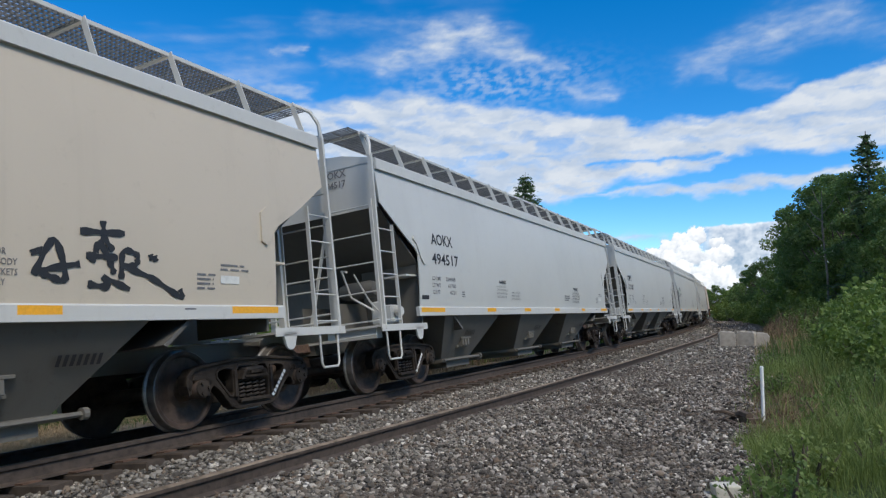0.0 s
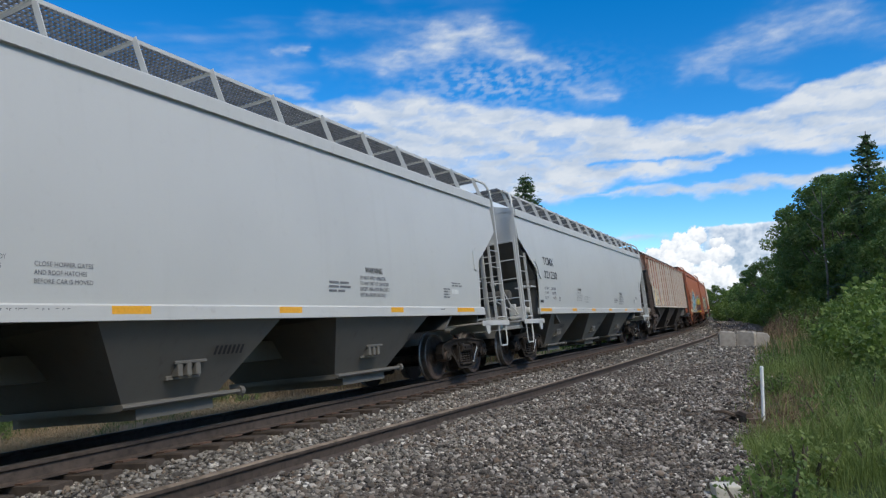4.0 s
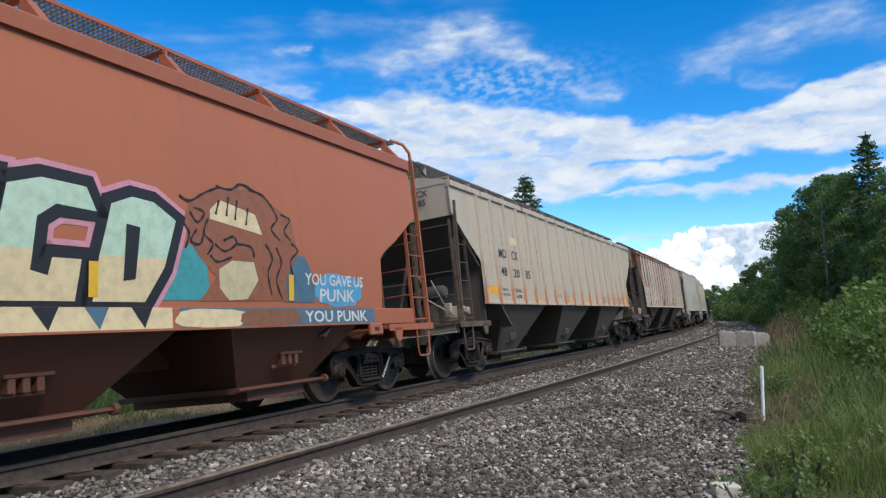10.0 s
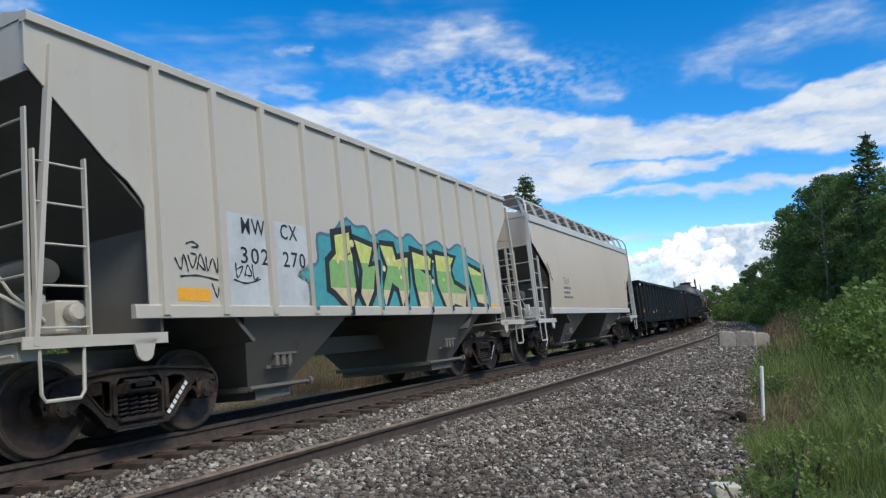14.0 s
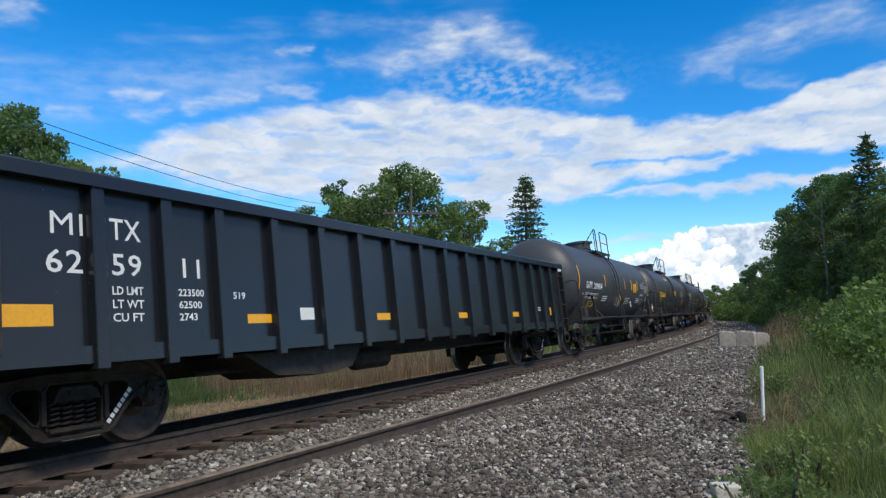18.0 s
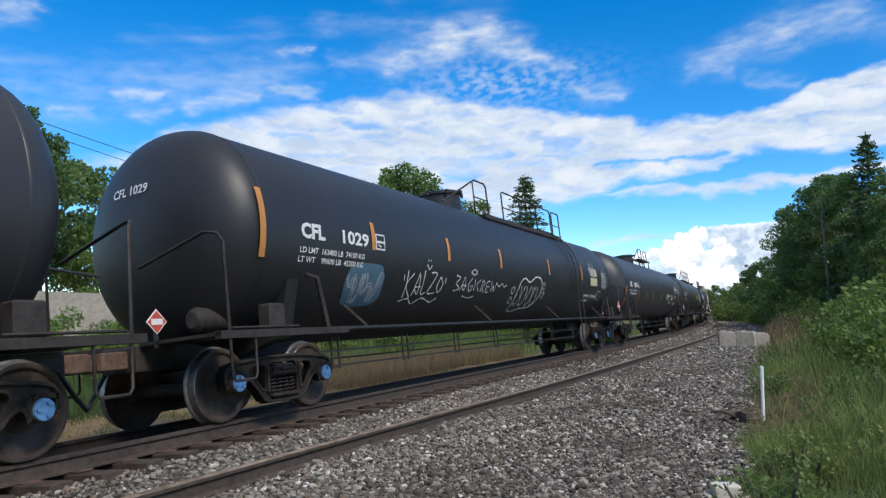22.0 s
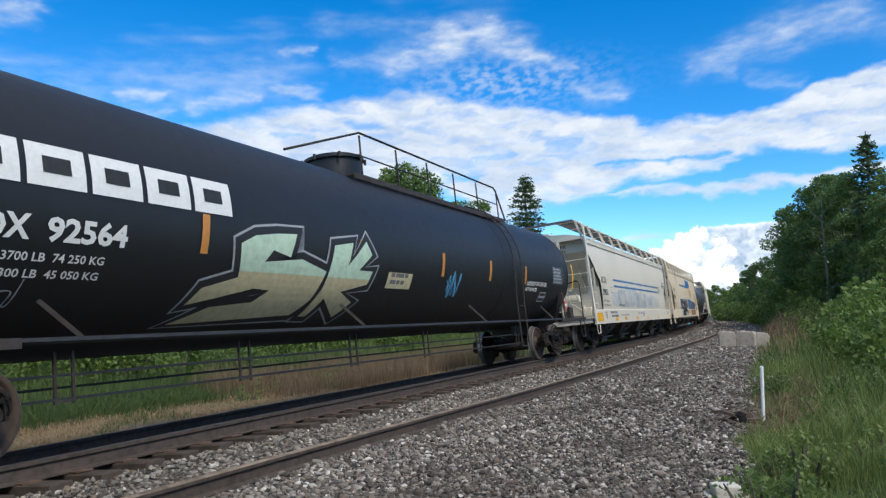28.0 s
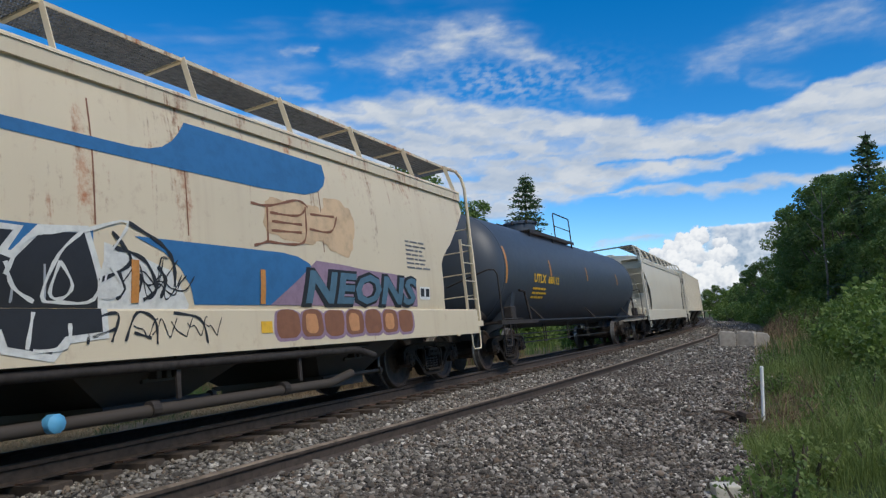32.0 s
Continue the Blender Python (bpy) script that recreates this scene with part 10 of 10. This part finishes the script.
for _g in ([(9.24, 0.97), (9.30, 1.28)], [(9.63, 1.18), (9.59, 0.98), (9.29, 0.95)]):
    ribbon(car, curve(_g, 4), 0.045, SPRAY["white"], 0.066)
car.blob([(12.34, 1.36), (12.9, 1.7), (13.3, 1.97), (13.9, 1.95), (14.6, 1.90), (15.4, 1.88), (16.1, 1.80), (16.14, 1.36)], SPRAY["lilac"], 0.008, "graffiti", "grey-violet backing of graffiti letters")
car.letters("NEONS", 12.95, 1.39, 0.44, SPRAY["black"], 0.050, 0.012, wide=3.1, name="graffiti", skew=0.25)
car.letters("NEONS", 13.0, 1.41, 0.41, SPRAY["slate"], 0.020, 0.016, wide=3.0, name="graffiti", skew=0.25)
for _k in range(7):
    _a = 12.38 + 0.5 * _k
    car.blob(blob_outline(_a - 0.05, _a + 0.52, 0.90, 1.305, 3, 0.05, 60 + _k, 24), SPRAY["lilac"], 0.053 + 0.0004 * _k, "graffiti")
    car.blob(blob_outline(_a, _a + 0.46, 0.94, 1.30, 3, 0.05, 60 + _k, 24), SPRAY["brown"], 0.057 + 0.0004 * _k, "graffiti")
    if _k % 2:
        car.blob(blob_outline(_a + 0.08, _a + 0.34, 0.99, 1.25, 2, 0.06, 80 + _k, 24), SPRAY["orange"], 0.0605, "graffiti")
for _k in range(9):
    ribbon(car, curve([(5.4 + 0.5 * _k, 0.98), (5.55 + 0.5 * _k, 1.12), (5.62 + 0.5 * _k, 1.0), (5.8 + 0.5 * _k, 1.2)], 4), 0.03, SPRAY["grey"], 0.053)
for _k in range(5):
    scribble(car, 10.3 + 0.22 * _k, 1.0, 0.3, 0.24, SPRAY["black"], 320 + _k, 0.016, 2, 0.056)
car.patch(5.0, 5.25, 1.0, 1.18, WHITE, 0.056, "paper_label")
car.patch(12.1, 12.3, 1.02, 1.16, YELLOW, 0.060)
for _y, _z in ((8.75, 1.38), (10.3, 1.37), (12.15, 1.37)):
    car.patch(_y, _y + 0.09, _z, _z + 0.42, REFLEX_OLD, 0.02)
for _pts in ([(12.07, 2.61), (12.42, 2.62), (12.99, 2.77), (13.21, 2.7)], [(12.37, 2.61), (12.34, 2.15)], [(12.41, 2.53), (12.95, 2.55), (13.15, 2.66)], [(12.34, 2.15), (12.88, 2.16), (13.11, 2.27), (13.15, 2.7)], [(12.08, 2.08), (12.34, 2.15)], [(13.25, 2.61), (13.82, 2.64)], [(13.21, 2.4), (13.7, 2.41), (13.88, 2.65)], [(12.44, 2.42), (13.05, 2.44)], [(12.42, 2.3), (13.03, 2.33)]):
    ribbon(car, curve(_pts, 5), 0.04, SPRAY["brown"], 0.008, "scraped_mark")
RUST_STAIN = plain("thin_rust_stain", (0.60, 0.42, 0.25), 0.6, 0, 0.2, 4, 0.05)
car.blob(blob_outline(13.5, 14.3, 2.1, 2.9, 4, 0.12, 91), RUST_STAIN, 0.004, "rust_stain")
car.blob(blob_outline(12.3, 13.6, 2.2, 2.75, 5, 0.1, 92), RUST_STAIN, 0.0045, "rust_stain")
car.small_print(15.85, 2.46, 7, GREYINK, 0.85, 0.03, 0.075, 88)
car.patch(16.22, 16.6, 1.48, 1.70, WHITE, 0.010, "data_plate")
for _a in (16.25, 16.44):
    car.patch(_a, _a + 0.13, 1.53, 1.67, INK, 0.013, "data_plate")
ends_word(car, "ACFX", 0.35, 3.46, 0.12, INK, 1.2)
# pressure pipes along its side
_pipe = Shape().tube([(1.50, car.y(4.2), 0.62), (1.50, car.y(4.6), 0.80), (1.52, car.y(5.0), 0.78), (1.52, car.y(14.2), 0.73), (1.50, car.y(14.7), 0.62)], 0.055, 10)
part("air_pipe", _pipe.done("air_pipe", STEEL, True), None, car.ob, "long grey pneumatic pipe")
_pipe = Shape().tube([(1.45, car.y(3.9), 0.34), (1.46, car.y(4.6), 0.33), (1.46, car.y(13.6), 0.31), (1.4, car.y(14.2), 0.40)], 0.062, 10)
part("discharge_pipe", _pipe.done("discharge_pipe", RUST_UNDER, True), None, car.ob, "rusty brown discharge pipe")
for _k in range(5):
    _y = car.y(4.6 + 2.0 * _k)
    part("pipe_clamp", Shape().lathe([(_y - 0.05, 0.085), (_y + 0.05, 0.085)], 12, "y", (1.46, 0, 0.33)).done("pipe_clamp", STEEL), None, car.ob)
    part("pipe_hanger", Shape().bar((1.5, _y + 0.3, 0.4), (1.5, _y + 0.3, 0.95), 0.03, 0.05).done("pipe_hanger", STEEL), None, car.ob)
part("valve", Shape().lathe([(-0.08, 0.04), (-0.04, 0.085), (0.05, 0.085), (0.08, 0.04)], 10, "x", (1.54, car.y(9.5), 0.34)).done("valve", SPRAY["blue"], True), None, car.ob, "blue valve cap")

# far slate tank
car = cars[22]
tank_bars(car, (5.0, 9.0, 13.5), REFLEX_OLD)
car.letters("UTLX", 3.6, 2.05, 0.22, YELLOW, 0.01, 0.01, wide=1.0)
car.letters("680112", 4.8, 2.05, 0.2, YELLOW, 0.008, 0.01, wide=1.0)
car.small_print(3.6, 1.85, 3, YELLOW, 1.4, 0.06, 0.12, 90, 0.01)

# a bird riding on the rusted hopper
def bird(carrier, y, x, z):
    b = root("bird", "small dark bird perched on the hopper roof", "bird")
    dark = plain("dark_feathers", (0.03, 0.03, 0.035), 0.7, 0, 0.3, 30, 0.2)
    part("body", Shape().lathe([(-0.14, 0.005), (-0.10, 0.05), (0.0, 0.075), (0.09, 0.055), (0.14, 0.03), (0.16, 0.01)], 10, "y", (0, 0, 0.14)).done("body", dark, True), None, b)
    part("head", Shape().lathe([(-0.05, 0.005), (-0.03, 0.035), (0.01, 0.042), (0.04, 0.02)], 10, "y", (0, 0.15, 0.20)).done("head", dark, True), None, b)
    part("beak", Shape().tube([(0, 0.18, 0.205), (0, 0.235, 0.20)], [0.014, 0.002], 6).done("beak", dark), None, b)
    part("tail", Shape().prism([(-0.12, 0.13), (-0.27, 0.09), (-0.27, 0.10), (-0.12, 0.15)], -0.03, 0.03).done("tail", dark), None, b)
    for sx in (1, -1):
        part("wing", Shape().lathe([(-0.16, 0.004), (-0.08, 0.035), (0.05, 0.045), (0.1, 0.02)], 8, "y", (sx * 0.05, -0.02, 0.15)).done("wing", dark, True), None, b)
        part("leg", Shape().tube([(sx * 0.02, 0.0, 0.08), (sx * 0.02, 0.02, 0.0)], 0.005, 5).done("leg", dark), None, b)
    RIDERS.append((b, carrier, pose(x, carrier.y(carrier.L + y), z)))


RIDERS = []
bird(cars[9], -1.68, 0.95, 4.155)


# ---- motion ----
def motions():
    for car in CARS:
        mid, half = (car.c0 + car.c1) / 2, car.half - 2.2
        rows = []
        for k in range(33):
            t = LENGTH * k / 32
            s = mid - shift(t)
            a, b = line_at(s - half), line_at(s + half)
            d = b - a
            turn = math.atan2(-d.x, d.y)
            rows.append((t, Matrix.Translation((a + b) / 2) @ Matrix.Rotation(turn, 4, "Z") @ Matrix.Rotation(-CANT, 4, "Y")))
        walk(car.ob, rows)
        for rider, carrier, seat in RIDERS:
            if carrier is car:
                walk(rider, [(t, m @ seat) for t, m in rows])
    # wheels turn while their car is near
    for w, o, car in WHEELS:
        c = next(k for k in CARS if k.ob == car)
        mid = (c.c0 + c.c1) / 2
        ts = [t / FPS for t in range(0, int(LENGTH * FPS) + 1) if -8 < mid - shift(t / FPS) < 42]
        rows, turn = [], 0.0
        times = ([0.0] if not ts or ts[0] > 0.02 else []) + ts + ([LENGTH] if not ts or ts[-1] < LENGTH - 0.02 else [])
        last = times[0]
        for t in times:
            if t - last < 1.5 / FPS:
                turn += (shift(t) - shift(last)) / 0.457
            last = t
            rows.append((t, pose(0, o, 0.457) @ Matrix.Rotation(turn, 4, "X")))
        walk(w, rows)
    # the cloud sheet drifts
    for ob, deg in ((cloud_sheet, -0.84), (cloud_bank, -0.22)):
        walk(ob, [(0.0, Matrix.Translation(EYE)), (LENGTH, Matrix.Translation(EYE) @ Matrix.Rotation(radians(deg), 4, "Z"))])


motions()
